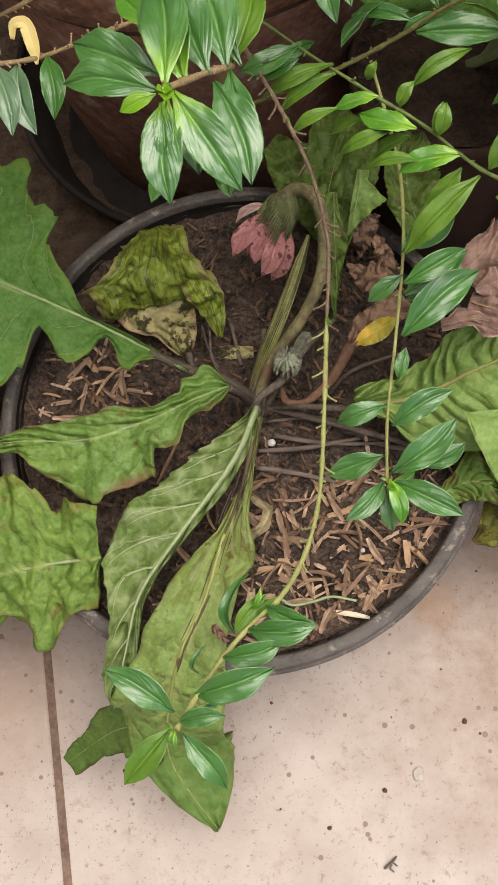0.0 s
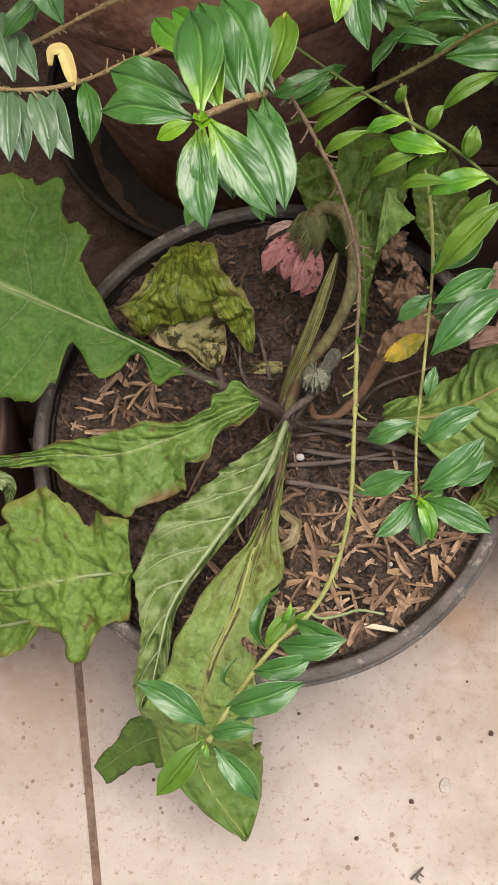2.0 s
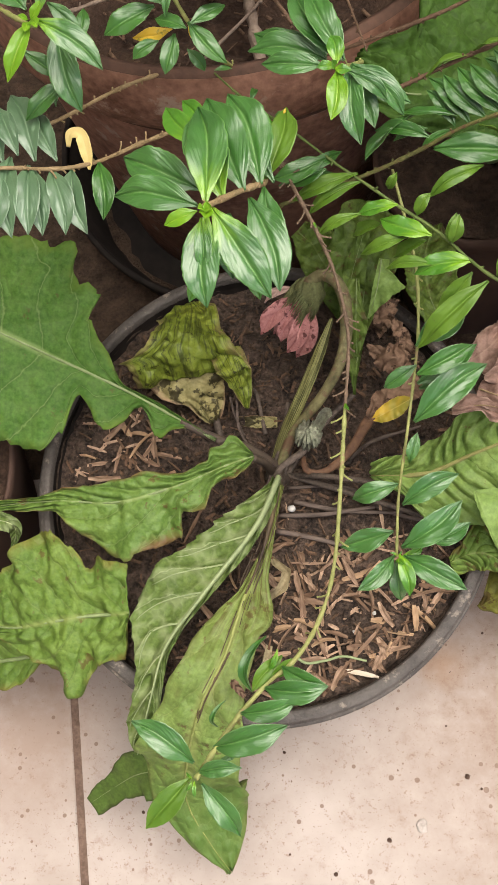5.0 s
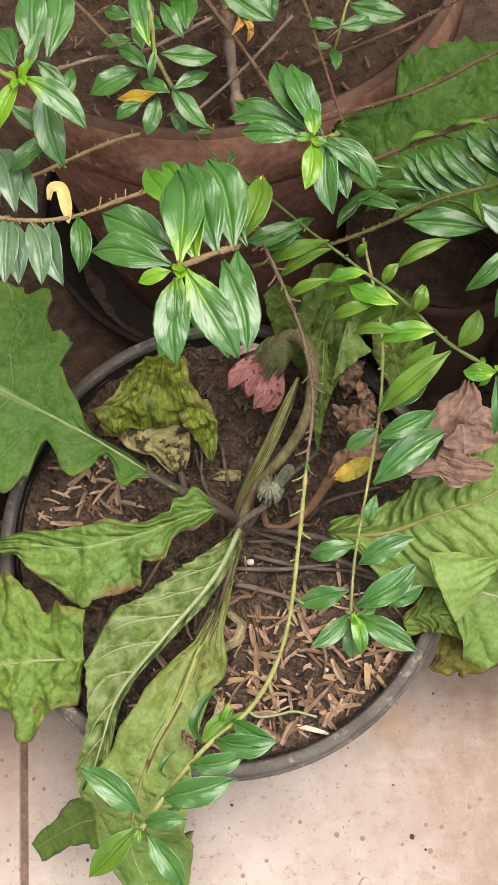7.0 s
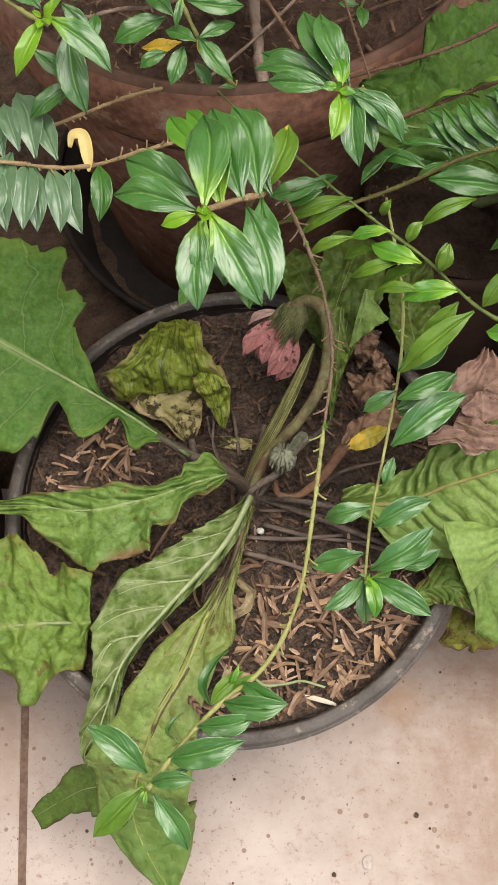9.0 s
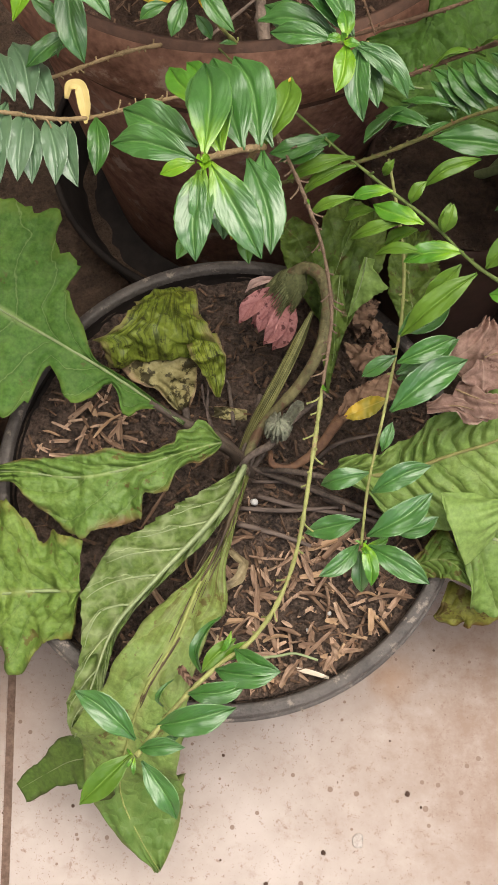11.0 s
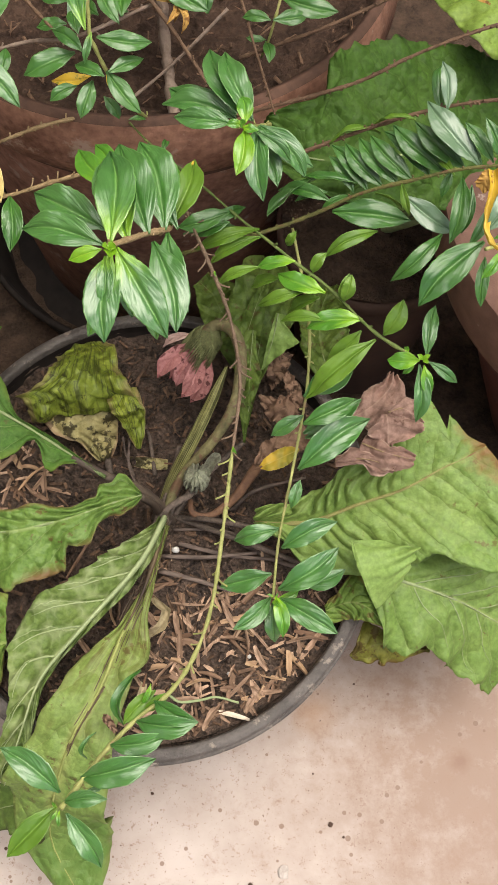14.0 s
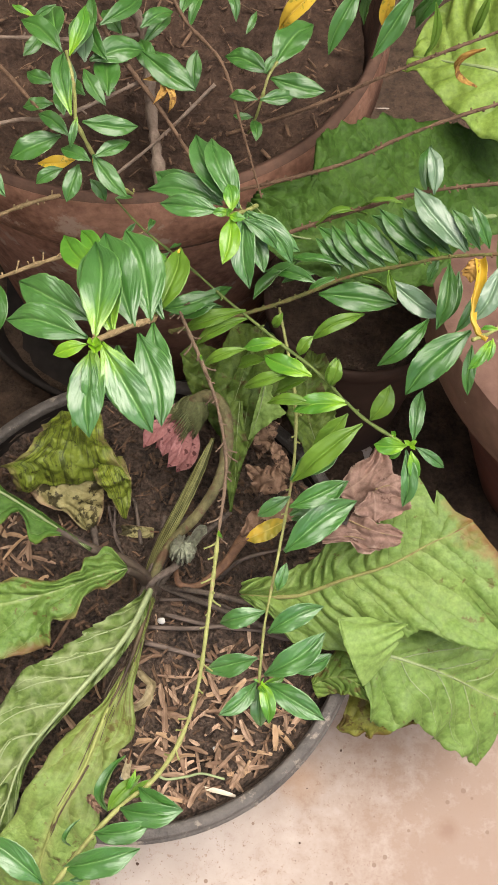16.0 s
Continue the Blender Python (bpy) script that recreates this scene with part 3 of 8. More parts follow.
def blade_mesh(bm, spine, left, right, roll=(0, 0), cup=0.15, ruffle=0.12, waves=5, sweep=0.0, crinkle=0.0015, grain=90, thick=0.0005, n=64, m=13, up=FACE, seed=0.0, quilt=0.0, veins=7, teeth=0.0, ridge=0.0, ridge_grain=60, pleat=0.0, pleats=7, quilt_sides=(1, 1), vein_slope=0.28, groove=0.0, quilt_end=9.0, crease=0.6, uneven=0.3):
    """A leaf blade: a spine, half-widths at even stations on its left and right, rolled, cupped, waved and lobed."""
    c = curve_points(spine, n)
    uvl = bm.loops.layers.uv.new("UVMap")
    top, low = [], []
    for i, (p, t) in enumerate(zip(c, tangents(c))):
        v = i / (n - 1)
        s = t.cross(up).normalized()
        a = radians(roll[0] + (roll[1] - roll[0]) * v)
        nrm = s.cross(t).normalized()
        s, nrm = s * math.cos(a) + nrm * math.sin(a), nrm * math.cos(a) - s * math.sin(a)
        rt, rl = [], []
        for j in range(-m, m + 1):
            u = j / m
            w = soft(right if u > 0 else left, v)
            w *= 1 + 0.05 * noise.noise(Vector((v * 22, seed * 3 + (9 if u > 0 else 0), 1)))
            if teeth:
                saw = (v * 19 + 0.6 * noise.noise(Vector((v * 9, seed, u))) + (0.4 if u > 0 else 0)) % 1.0
                w *= 1 - teeth * (1 - saw) * (0.6 + 0.8 * noise.noise(Vector((v * 7, seed + 5, u)))) * abs(u)
            lift = cup * w * abs(u) ** 1.6 + ruffle * w * u * u * math.sin(2 * math.pi * (waves * v + seed) + (2.1 if u > 0 else 0))
            q = p + s * (u * w) + t * (sweep * w * abs(u))
            lift += crinkle * noise.noise(q * grain + Vector((seed, 0, 0))) + 0.5 * crinkle * noise.noise(q * grain * 2.7)
            if ridge:
                lift += ridge * (0.5 - 1.6 * abs(noise.noise(q * ridge_grain + Vector((0, seed * 7, 0))))) + 0.4 * ridge * (0.5 - 1.6 * abs(noise.noise(q * ridge_grain * 2.3)))
            if pleat:
                lift += pleat * math.sin(pleats * (u + 0.25 * noise.noise(Vector((v * 3, u * 2, seed)))) * 3.0 + 2.5 * v) * (0.15 + 0.85 * v)
            if quilt:
                ph = math.sin(math.pi * (veins * (v - vein_slope * abs(u)) + uneven * noise.noise(Vector((v * veins * 0.45, u * 1.6, seed)))))
                lift += quilt * quilt_sides[u > 0] * (abs(ph) ** crease) * min(1, 3 * abs(u)) * (1 - 0.6 * abs(u)) * max(0.0, 1 - (v / quilt_end) ** 4)
            if groove:
                lift -= groove * max(0.0, 1 - abs(u) * 5.0)
            q = q + nrm * lift
            rt.append(bm.verts.new(q))
            rl.append(bm.verts.new(q - nrm * thick))
        top.append(rt)
        low.append(rl)
    k = 2 * m

    def face(vs, uvs):
        f = bm.faces.new(vs)
        for lp, uv in zip(f.loops, uvs):
            lp[uvl].uv = uv

    for i in range(n - 1):
        for j in range(k):
            uvs = [(j / k, i / (n - 1)), ((j + 1) / k, i / (n - 1)), ((j + 1) / k, (i + 1) / (n - 1)), (j / k, (i + 1) / (n - 1))]
            face((top[i][j], top[i][j + 1], top[i + 1][j + 1], top[i + 1][j]), uvs)
            face((low[i][j], low[i + 1][j], low[i + 1][j + 1], low[i][j + 1]), [uvs[0], uvs[3], uvs[2], uvs[1]])
        for j, d in ((0, 1), (k, -1)):
            e = (top[i][j], top[i + 1][j], low[i + 1][j], low[i][j])[::d]
            face(e, [(j / k, i / (n - 1))] * 4)
    for i, d in ((0, -1), (n - 1, 1)):
        for j in range(k):
            face((top[i][j], top[i][j + 1], low[i][j + 1], low[i][j])[::d], [(j / k, i / (n - 1))] * 4)
    return [[v.co.copy() for v in row] for row in top]


def side_vein(grid, start, slope, side, lift):
    """The line of a side vein over a blade, from the midrib out towards the margin."""
    n, m = len(grid), len(grid[0]) // 2
    line = []
    for k in range(13):
        u = 0.04 + 0.84 * k / 12
        x = min(n - 1.001, max(0, (start + slope * u + 0.10 * u * u) * (n - 1)))
        y = m + side * u * m
        i, j = int(x), min(2 * m - 1, int(y))
        a = grid[i][j].lerp(grid[i + 1][j], x - i)
        b = grid[i][j + 1].lerp(grid[i + 1][j + 1], x - i)
        line.append(a.lerp(b, y - j) + Vector((0, -0.3, 0.9)) * lift)
    return line


def blade(name, parent, spine, left, right, mat, label="", rib=None, rib_r=0.0016, raised=None, **kw):
    bm = bmesh.new()
    grid = blade_mesh(bm, spine, left, right, **kw)
    ob = part(name, bm, mat, parent, label)
    if raised:
        count, slope, vein_mat, r, sides = raised
        for k in range(1, count):
            for side in sides:
                line = side_vein(grid, k / count, slope, side, r * 0.25)
                if (line[-1] - line[0]).length > 0.004 and k / count + slope < 1.05:
                    tube("side_vein", ob, line, r, r * 0.3, vein_mat, n=14, sides=6, flat=0.7)
    if rib:
        tube("midrib", ob, [Vector(p) + Vector((0, -0.0003, 0.0004)) for p in spine], rib_r, rib_r * 0.12, rib, n=30, sides=6, flat=0.7)
    return ob


# small leaves: a few shared shapes, one set for each material
SMALL = {}


def small_leaf_mesh(mat, bend, fold, twist, wide, bow):
    key = (mat.name, bend, fold, twist, wide, bow)
    if key not in SMALL:
        bm = bmesh.new()
        pts = [(0, 0, 0), (bow * 0.7, 0.3, 0.22 * bend), (bow, 0.65, 0.24 * bend), (0, 1.0, 0)]
        prof = [0.10, 0.26, 0.50, 0.73, 0.89, 0.98, 1.0, 0.98, 0.90, 0.76, 0.55, 0.28, 0.01]
        prof = [0.44 * wide * x for x in prof]
        blade_mesh(bm, pts, prof, prof, roll=(-twist, twist), cup=fold, ruffle=0.12, waves=2.2, sweep=0.0, crinkle=0.014, grain=5, thick=0.008, n=38, m=9, up=Vector((0, 0, 1)), seed=bend + twist, quilt=0.004 + 0.010 * wide, veins=7, vein_slope=0.5, groove=0.028)
        me = bpy.data.meshes.new("leaf")
        bm.to_mesh(me)
        bm.free()
        me.materials.append(mat)
        me.polygons.foreach_set("use_smooth", [True] * len(me.polygons))
        SMALL[key] = me
    return SMALL[key]


def leaf(parent, base, tip, mat, wide=0.31, face=FACE, kind=None, name="leaf", jitter=1.0):
    """One small leaf from base to tip that shows its upper side towards face."""
    b, t = Vector(base), Vector(tip)
    d = t - b
    ln = d.length
    y = d / ln
    x = y.cross(Vector(face) + jitter * Vector((random.uniform(-0.4, 0.4), random.uniform(-0.3, 0.4), 0))).normalized()
    z = x.cross(y)
    k = kind if kind is not None else random.randrange(4)
    bend, fold, twist = ((0.3, 0.26, 10), (0.55, 0.2, -14), (0.15, 0.36, 18), (0.8, 0.16, 6), (1.6, 0.5, 24), (0.45, 0.34, -8), (0.35, 0.15, 5))[k]
    ob = new(name, small_leaf_mesh(mat, bend, fold, twist, wide, random.choice((-0.06, 0.0, 0.06))))
    ob.parent = parent
    ob.matrix_local = Matrix.Translation(b) @ Matrix((x, y, z)).transposed().to_4x4() @ Matrix.Scale(ln, 4)
    return ob


def leaves(parent, mat, *pairs, wide=0.31, kind=None, face=FACE, jitter=1.0):
    for b, t in pairs:
        leaf(parent, b, t, mat, wide, Vector(face), kind, jitter=jitter)


def stem(parent, pts, r0, r1, mat, stubs=0, label="", stub_from=0.0, stub_to=1.0, n=30, stub=0.003):
    """A twig with the short stubs that fallen leaves left on it."""
    bm = bmesh.new()
    tube_mesh(bm, pts, r0, r1, n * 2, 7, 0.45)
    c = curve_points(pts, 60)
    tg = tangents(c)
    for k in range(stubs):
        i = min(59, int(60 * (stub_from + (stub_to - stub_from) * (k + random.uniform(0.1, 0.9)) / stubs)))
        side = tg[i].cross(Vector((random.uniform(-1, 1), random.uniform(-1, 1), random.uniform(-1.4, 1.4)))).normalized()
        ln = stub * random.uniform(0.35, 1.3)
        tube_mesh(bm, [c[i], c[i] + (side * 0.45 + tg[i] * 0.55) * ln * 0.6, c[i] + (side * 0.8 + tg[i] * 0.6) * ln], 0.0005, 0.0004, 4, 5, 0.2)
        bmesh.ops.create_icosphere(bm, subdivisions=1, radius=0.0006, matrix=Matrix.Translation(c[i] + (side * 0.8 + tg[i] * 0.6) * ln))
    return part("stem", bm, mat, parent, label)


def lathe(bm, prof, centre, squash=1.0, segs=72, wob=0.0):
    """A pot's wall turned from prof: rows of radius and height."""
    rings = []
    for r, z in prof:
        ring = []
        for k in range(segs):
            a = 2 * math.pi * k / segs
            rr = r * (1 + wob * noise.noise(Vector((math.cos(a) * 1.5, math.sin(a) * 1.5, z * 6))))
            ring.append(bm.verts.new((centre[0] + rr * math.cos(a), centre[1] + rr * math.sin(a) * squash, z)))
        rings.append(ring)
    for a, b in zip(rings, rings[1:]):
        for k in range(segs):
            bm.faces.new((a[k], a[(k + 1) % segs], b[(k + 1) % segs], b[k]))
    return rings


def soil_disc(name, centre, radius, z, mat, label, squash=1.0, rough=0.004, mound=0.0, rings=70, segs=170):
    bm = bmesh.new()
    prev = None
    for i in range(rings + 1):
        r = radius * max(i, 0.02) / rings
        ring = []
        for k in range(segs):
            a = 2 * math.pi * k / segs
            p = Vector((centre[0] + r * math.cos(a), centre[1] + r * math.sin(a) * squash, 0))
            h = z + mound * (1 - (i / rings) ** 2) + rough * noise.noise(p * 45) + rough * 0.9 * noise.noise(p * 120) + rough * 0.6 * noise.noise(p * 300) + rough * 0.25 * noise.noise(p * 700)
            ring.append(bm.verts.new((p.x, p.y, h)))
        if prev:
            for k in range(segs):
                bm.faces.new((prev[k], ring[k], ring[(k + 1) % segs], prev[(k + 1) % segs]))
        prev = ring
    return tagged(link(name, bm, mat), label, "soil", kind="stuff")


def box(bm, x0, y0, z0, x1, y1, z1, bevel=0.0):
    r = bmesh.ops.create_cube(bm, size=1)
    for v in r["verts"]:
        v.co = Vector((x0 + (v.co.x + 0.5) * (x1 - x0), y0 + (v.co.y + 0.5) * (y1 - y0), z0 + (v.co.z + 0.5) * (z1 - z0)))
    if bevel:
        es = {e for v in r["verts"] for e in v.link_edges}
        bmesh.ops.bevel(bm, geom=list(es), offset=bevel, segments=2, affect="EDGES")


def calyx(base, end):
    """A cup of many narrow hairy bracts from base towards end."""
    bm = bmesh.new()
    b, e = Vector(base), Vector(end)
    ax = (e - b).normalized()
    s = ax.orthogonal().normalized()
    t = ax.cross(s)
    ln = (e - b).length
    rings = []
    for k in range(9):
        f = k / 8
        r = 0.0085 * math.sin(math.pi * min(1, 0.12 + 0.62 * f)) * (1 if f < 0.9 else 0.85)
        rings.append([bm.verts.new(b + ax * (ln * 0.8 * f) + r * (math.cos(a) * s + math.sin(a) * t)) for a in (2 * math.pi * i / 16 for i in range(16))])
    for p, q in zip(rings, rings[1:]):
        for i in range(16):
            bm.faces.new((p[i], p[(i + 1) % 16], q[(i + 1) % 16], q[i]))
    bm.faces.new(rings[0][::-1])
    bm.faces.new(rings[-1])
    for k in range(110):
        a, f = k * 2.39996, (k % 22) / 22
        r = 0.0088 * math.sin(math.pi * min(1, 0.12 + 0.62 * f))
        d = math.cos(a) * s + math.sin(a) * t
        p = b + ax * (ln * 0.8 * f) + d * r
        tube_mesh(bm, [p, p + ax * 0.006 + d * 0.0012, p + ax * 0.012 + d * random.uniform(-0.0005, 0.003)], 0.0008, 0.0002, 4, 4, 0)
    return bm, HAIRY


def bud_head(centre, r):
    """A ball of overlapping bracts that close at the top."""
    bm = bmesh.new()
    c = Vector(centre)
    bmesh.ops.create_uvsphere(bm, u_segments=20, v_segments=12, radius=r * 0.88)
    for v in bm.verts:
        v.co = v.co * (1 + 0.06 * noise.noise(v.co * 500)) + c
    for row in range(4):
        for k in range(11):
            a = 2 * math.pi * (k + 0.5 * (row % 2) + random.uniform(-0.25, 0.25)) / 11
            h = -0.7 + row * 0.42 + random.uniform(-0.12, 0.12)
            pts = []
            for q in (0, 0.5, 1.0):
                z = min(0.98, h + q * 0.62)
                rr = math.sqrt(1 - z * z)
                pts.append(c + r * Vector((math.cos(a) * rr, math.sin(a) * rr, z)) * (1.0 + 0.03 * row))
            tube_mesh(bm, pts, 0.0025, 0.0008, 7, 7, 0.3, 0.32)
    return bm, BUD


# ---- floor and walls ----
bm = bmesh.new()
box(bm, -0.9, -3.0, -0.05, 3.15, 1.12, -0.0009)
floor = tagged(link("floor", bm, GROUT, smooth=False), "pale pinkish floor tiles with brown joints", "floor", kind="structure")
JOINT = Vector((-0.124, -0.157, 0))
tile_bm = bmesh.new()
box(tile_bm, 0.0025, 0.0025, -0.012, 0.5975, 0.5975, 0.0, 0.0005)
tile_me = bpy.data.meshes.new("tile")
tile_bm.to_mesh(tile_me)
tile_bm.free()
tile_me.materials.append(TILE)
for i in range(-1, 5):
    for j in range(-5, 1):
        t = new("tile", tile_me)
        t.parent = floor
        t.matrix_local = Matrix.Translation(JOINT) @ Matrix.Rotation(radians(7.0), 4, "Z") @ Matrix.Translation((i * 0.6, j * 0.6 + 0.25, 0))
# unseen wall, added to close the back and dim it
bm = bmesh.new()
box(bm, -0.78, 0.75, -0.05, 3.12, 1.1, 2.6)
tagged(link("wall_north", bm, WALL, smooth=False), "unseen plain plaster wall added behind the pots", "wall", kind="structure")

# unseen wall, added to block sky light from the left
bm = bmesh.new()
box(bm, -0.76, -2.9, -0.05, -0.62, 0.745, 1.6)
tagged(link("wall_west", bm, WALL, smooth=False), "unseen low plaster wall added to shade the left side", "wall", kind="structure")

# ---- black plastic pot ----
RIM_R, RIM_S, RIM_H = 0.130, 1.062, 0.117
pot = thing("plant_pot", "wide black plastic pot with a scuffed rim on the tiles", "pot")
bm = bmesh.new()
lathe(bm, [(0.088, 0.0), (0.092, 0.002), (0.120, RIM_H - 0.010), (0.1205, RIM_H - 0.006)], (0, 0), RIM_S)
lathe(bm, [(0.1225, RIM_H - 0.0040), (0.1222, RIM_H - 0.012), (0.116, 0.05)], (0, 0), RIM_S, 96, 0.004)
part("wall", bm, DARK, pot)
bm = bmesh.new()
H = RIM_H
lathe(bm, [(0.1262, H - 0.0068), (0.1304, H - 0.0064), (0.1311, H - 0.0056), (0.1309, H - 0.0047), (0.1300, H - 0.0043), (0.1296, H - 0.0040), (0.1294, H - 0.0016), (0.1288, H - 0.0009), (0.1264, H - 0.0002), (0.1242, H), (0.1236, H - 0.0004), (0.1230, H - 0.0016), (0.1224, H - 0.0045)], (0, 0), RIM_S, 140, 0.004)
part("rim", bm, RIM, pot, "grey scuffed rim")
SOIL_Z = RIM_H - 0.010
soil = soil_disc("potting_soil", (0, 0), 0.1228, SOIL_Z, SOIL, "damp dark soil strewn with wood chips in the black pot", RIM_S, 0.004, -0.004)

# ---- terracotta pots ----
def clay_pot(centre, r, h, label, lip=0.09, base=0.62, top=None, wall=None, neck=0.90, lip_mat=None):
    p = thing("terracotta_pot", label, "pot")
    x, y = centre
    bm = bmesh.new()
    lathe(bm, [(r * base * 0.97, 0.004), (r * base, 0.0), (r * (base + 0.04), 0.01), (r * (0.6 * 0.9 + 0.4 * base + 0.03), h * 0.55), (r * neck, h - 0.05)], centre, 1, 80, 0.01)
    part("body", bm, wall or TERRA, p)
    bm = bmesh.new()
    outer = [(r * neck, h - 0.052), (r * 0.965, h - 0.047), (r * 0.995, h - 0.035), (r * 1.0, h - 0.012), (r * 0.985, h - 0.003)]
    inner = [(r * 0.985, h - 0.003), (r * 0.95, h), (r * (1.005 - lip), h - 0.003), (r * (0.99 - lip), h - 0.012), (r * (0.96 - lip), h - 0.06)]
    if lip_mat:
        inner = [outer[-1], (r * 0.965, h), (r * 0.945, h - 0.001)] + inner[2:]
    lathe(bm, outer if top or lip_mat else outer[:-1] + inner, centre, 1, 96, 0.008)
    part("rim", bm, top or TERRA, p)
    if top or lip_mat:
        bm = bmesh.new()
        lathe(bm, inner, centre, 1, 96, 0.008)
        part("lip", bm, top or lip_mat, p)
    return p


BACK, SIDE = (-0.014, 0.288), (0.291, 0.136)
clay_pot(BACK, 0.147, 0.285, "weathered terracotta pot with a thick rolled rim", 0.05, lip_mat=TERRA_LIP_SHADE)
clay_pot(SIDE, 0.142, 0.255, "terracotta pot with a pale worn rim", 0.26, 0.42, TERRA_PALE, TERRA_RED_SHADE, 0.87)
soil_disc("soil", BACK, 0.1335, 0.250, SOIL_BROWN, "dry brown soil in the terracotta pot", 1.0, 0.004)
soil_disc("soil", SIDE, 0.106, 0.235, SOIL_BROWN, "brown soil in the terracotta pot with a pale rim", 1.0, 0.004)
saucer = thing("saucer", "dark plastic saucer under the terracotta pot", "saucer")
bm = bmesh.new()
lathe(bm, [(0.0955, 0.012), (0.118, 0.002), (0.122, 0.006), (0.1355, 0.043), (0.1385, 0.043), (0.1255, 0.003), (0.10, 0.0)], BACK, 1, 80)
part("dish", bm, DARK, saucer)
bm = bmesh.new()
lathe(bm, [(0.1353, 0.043), (0.1353, 0.0462), (0.137, 0.0475), (0.1395, 0.0465), (0.1400, 0.0435), (0.1384, 0.042)], BACK, 1, 80)
part("rim", bm, DARK, saucer)

# ---- the wilting plant in the black pot ----
plant = thing("gerbera_plant", "wilting gerbera with drooping leaves and a pink flower", "plant")
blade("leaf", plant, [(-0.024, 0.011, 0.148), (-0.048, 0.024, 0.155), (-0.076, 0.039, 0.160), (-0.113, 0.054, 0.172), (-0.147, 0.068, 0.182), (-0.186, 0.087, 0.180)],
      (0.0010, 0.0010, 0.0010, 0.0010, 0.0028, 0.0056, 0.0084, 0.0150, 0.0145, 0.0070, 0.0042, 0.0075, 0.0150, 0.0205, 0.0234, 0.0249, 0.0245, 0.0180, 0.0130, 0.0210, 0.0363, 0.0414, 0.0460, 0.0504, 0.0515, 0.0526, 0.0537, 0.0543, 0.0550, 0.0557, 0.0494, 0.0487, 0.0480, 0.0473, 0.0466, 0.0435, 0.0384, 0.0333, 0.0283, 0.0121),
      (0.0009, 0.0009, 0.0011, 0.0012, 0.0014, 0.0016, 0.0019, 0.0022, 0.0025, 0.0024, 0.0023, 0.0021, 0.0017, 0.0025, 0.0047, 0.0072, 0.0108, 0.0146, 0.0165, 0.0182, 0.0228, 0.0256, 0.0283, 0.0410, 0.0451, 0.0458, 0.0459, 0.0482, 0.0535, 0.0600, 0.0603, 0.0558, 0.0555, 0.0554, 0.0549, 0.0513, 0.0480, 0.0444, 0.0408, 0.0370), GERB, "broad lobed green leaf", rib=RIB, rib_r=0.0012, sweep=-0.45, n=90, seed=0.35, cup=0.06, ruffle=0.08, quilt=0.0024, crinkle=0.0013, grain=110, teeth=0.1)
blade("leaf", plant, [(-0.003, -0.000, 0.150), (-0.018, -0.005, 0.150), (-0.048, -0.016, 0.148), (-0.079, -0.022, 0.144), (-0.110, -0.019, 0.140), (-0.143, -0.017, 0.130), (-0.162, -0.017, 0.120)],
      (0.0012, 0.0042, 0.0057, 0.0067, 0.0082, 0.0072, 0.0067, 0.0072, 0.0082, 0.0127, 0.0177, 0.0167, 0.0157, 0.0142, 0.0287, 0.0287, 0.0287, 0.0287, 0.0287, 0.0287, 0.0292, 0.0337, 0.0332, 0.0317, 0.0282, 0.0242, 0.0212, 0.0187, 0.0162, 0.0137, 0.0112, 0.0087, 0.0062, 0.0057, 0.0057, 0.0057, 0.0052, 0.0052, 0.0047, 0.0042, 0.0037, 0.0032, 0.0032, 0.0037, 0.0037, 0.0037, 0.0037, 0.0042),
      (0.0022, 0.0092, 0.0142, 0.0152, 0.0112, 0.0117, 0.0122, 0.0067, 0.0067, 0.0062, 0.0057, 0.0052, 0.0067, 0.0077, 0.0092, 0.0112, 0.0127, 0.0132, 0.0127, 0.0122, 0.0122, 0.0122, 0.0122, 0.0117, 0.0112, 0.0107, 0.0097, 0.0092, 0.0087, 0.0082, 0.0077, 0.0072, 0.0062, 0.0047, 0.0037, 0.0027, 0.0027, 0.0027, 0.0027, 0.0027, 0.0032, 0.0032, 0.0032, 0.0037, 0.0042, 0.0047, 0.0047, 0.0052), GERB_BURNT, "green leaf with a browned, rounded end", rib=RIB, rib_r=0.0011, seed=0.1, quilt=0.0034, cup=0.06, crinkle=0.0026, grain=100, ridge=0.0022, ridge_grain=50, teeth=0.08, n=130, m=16)
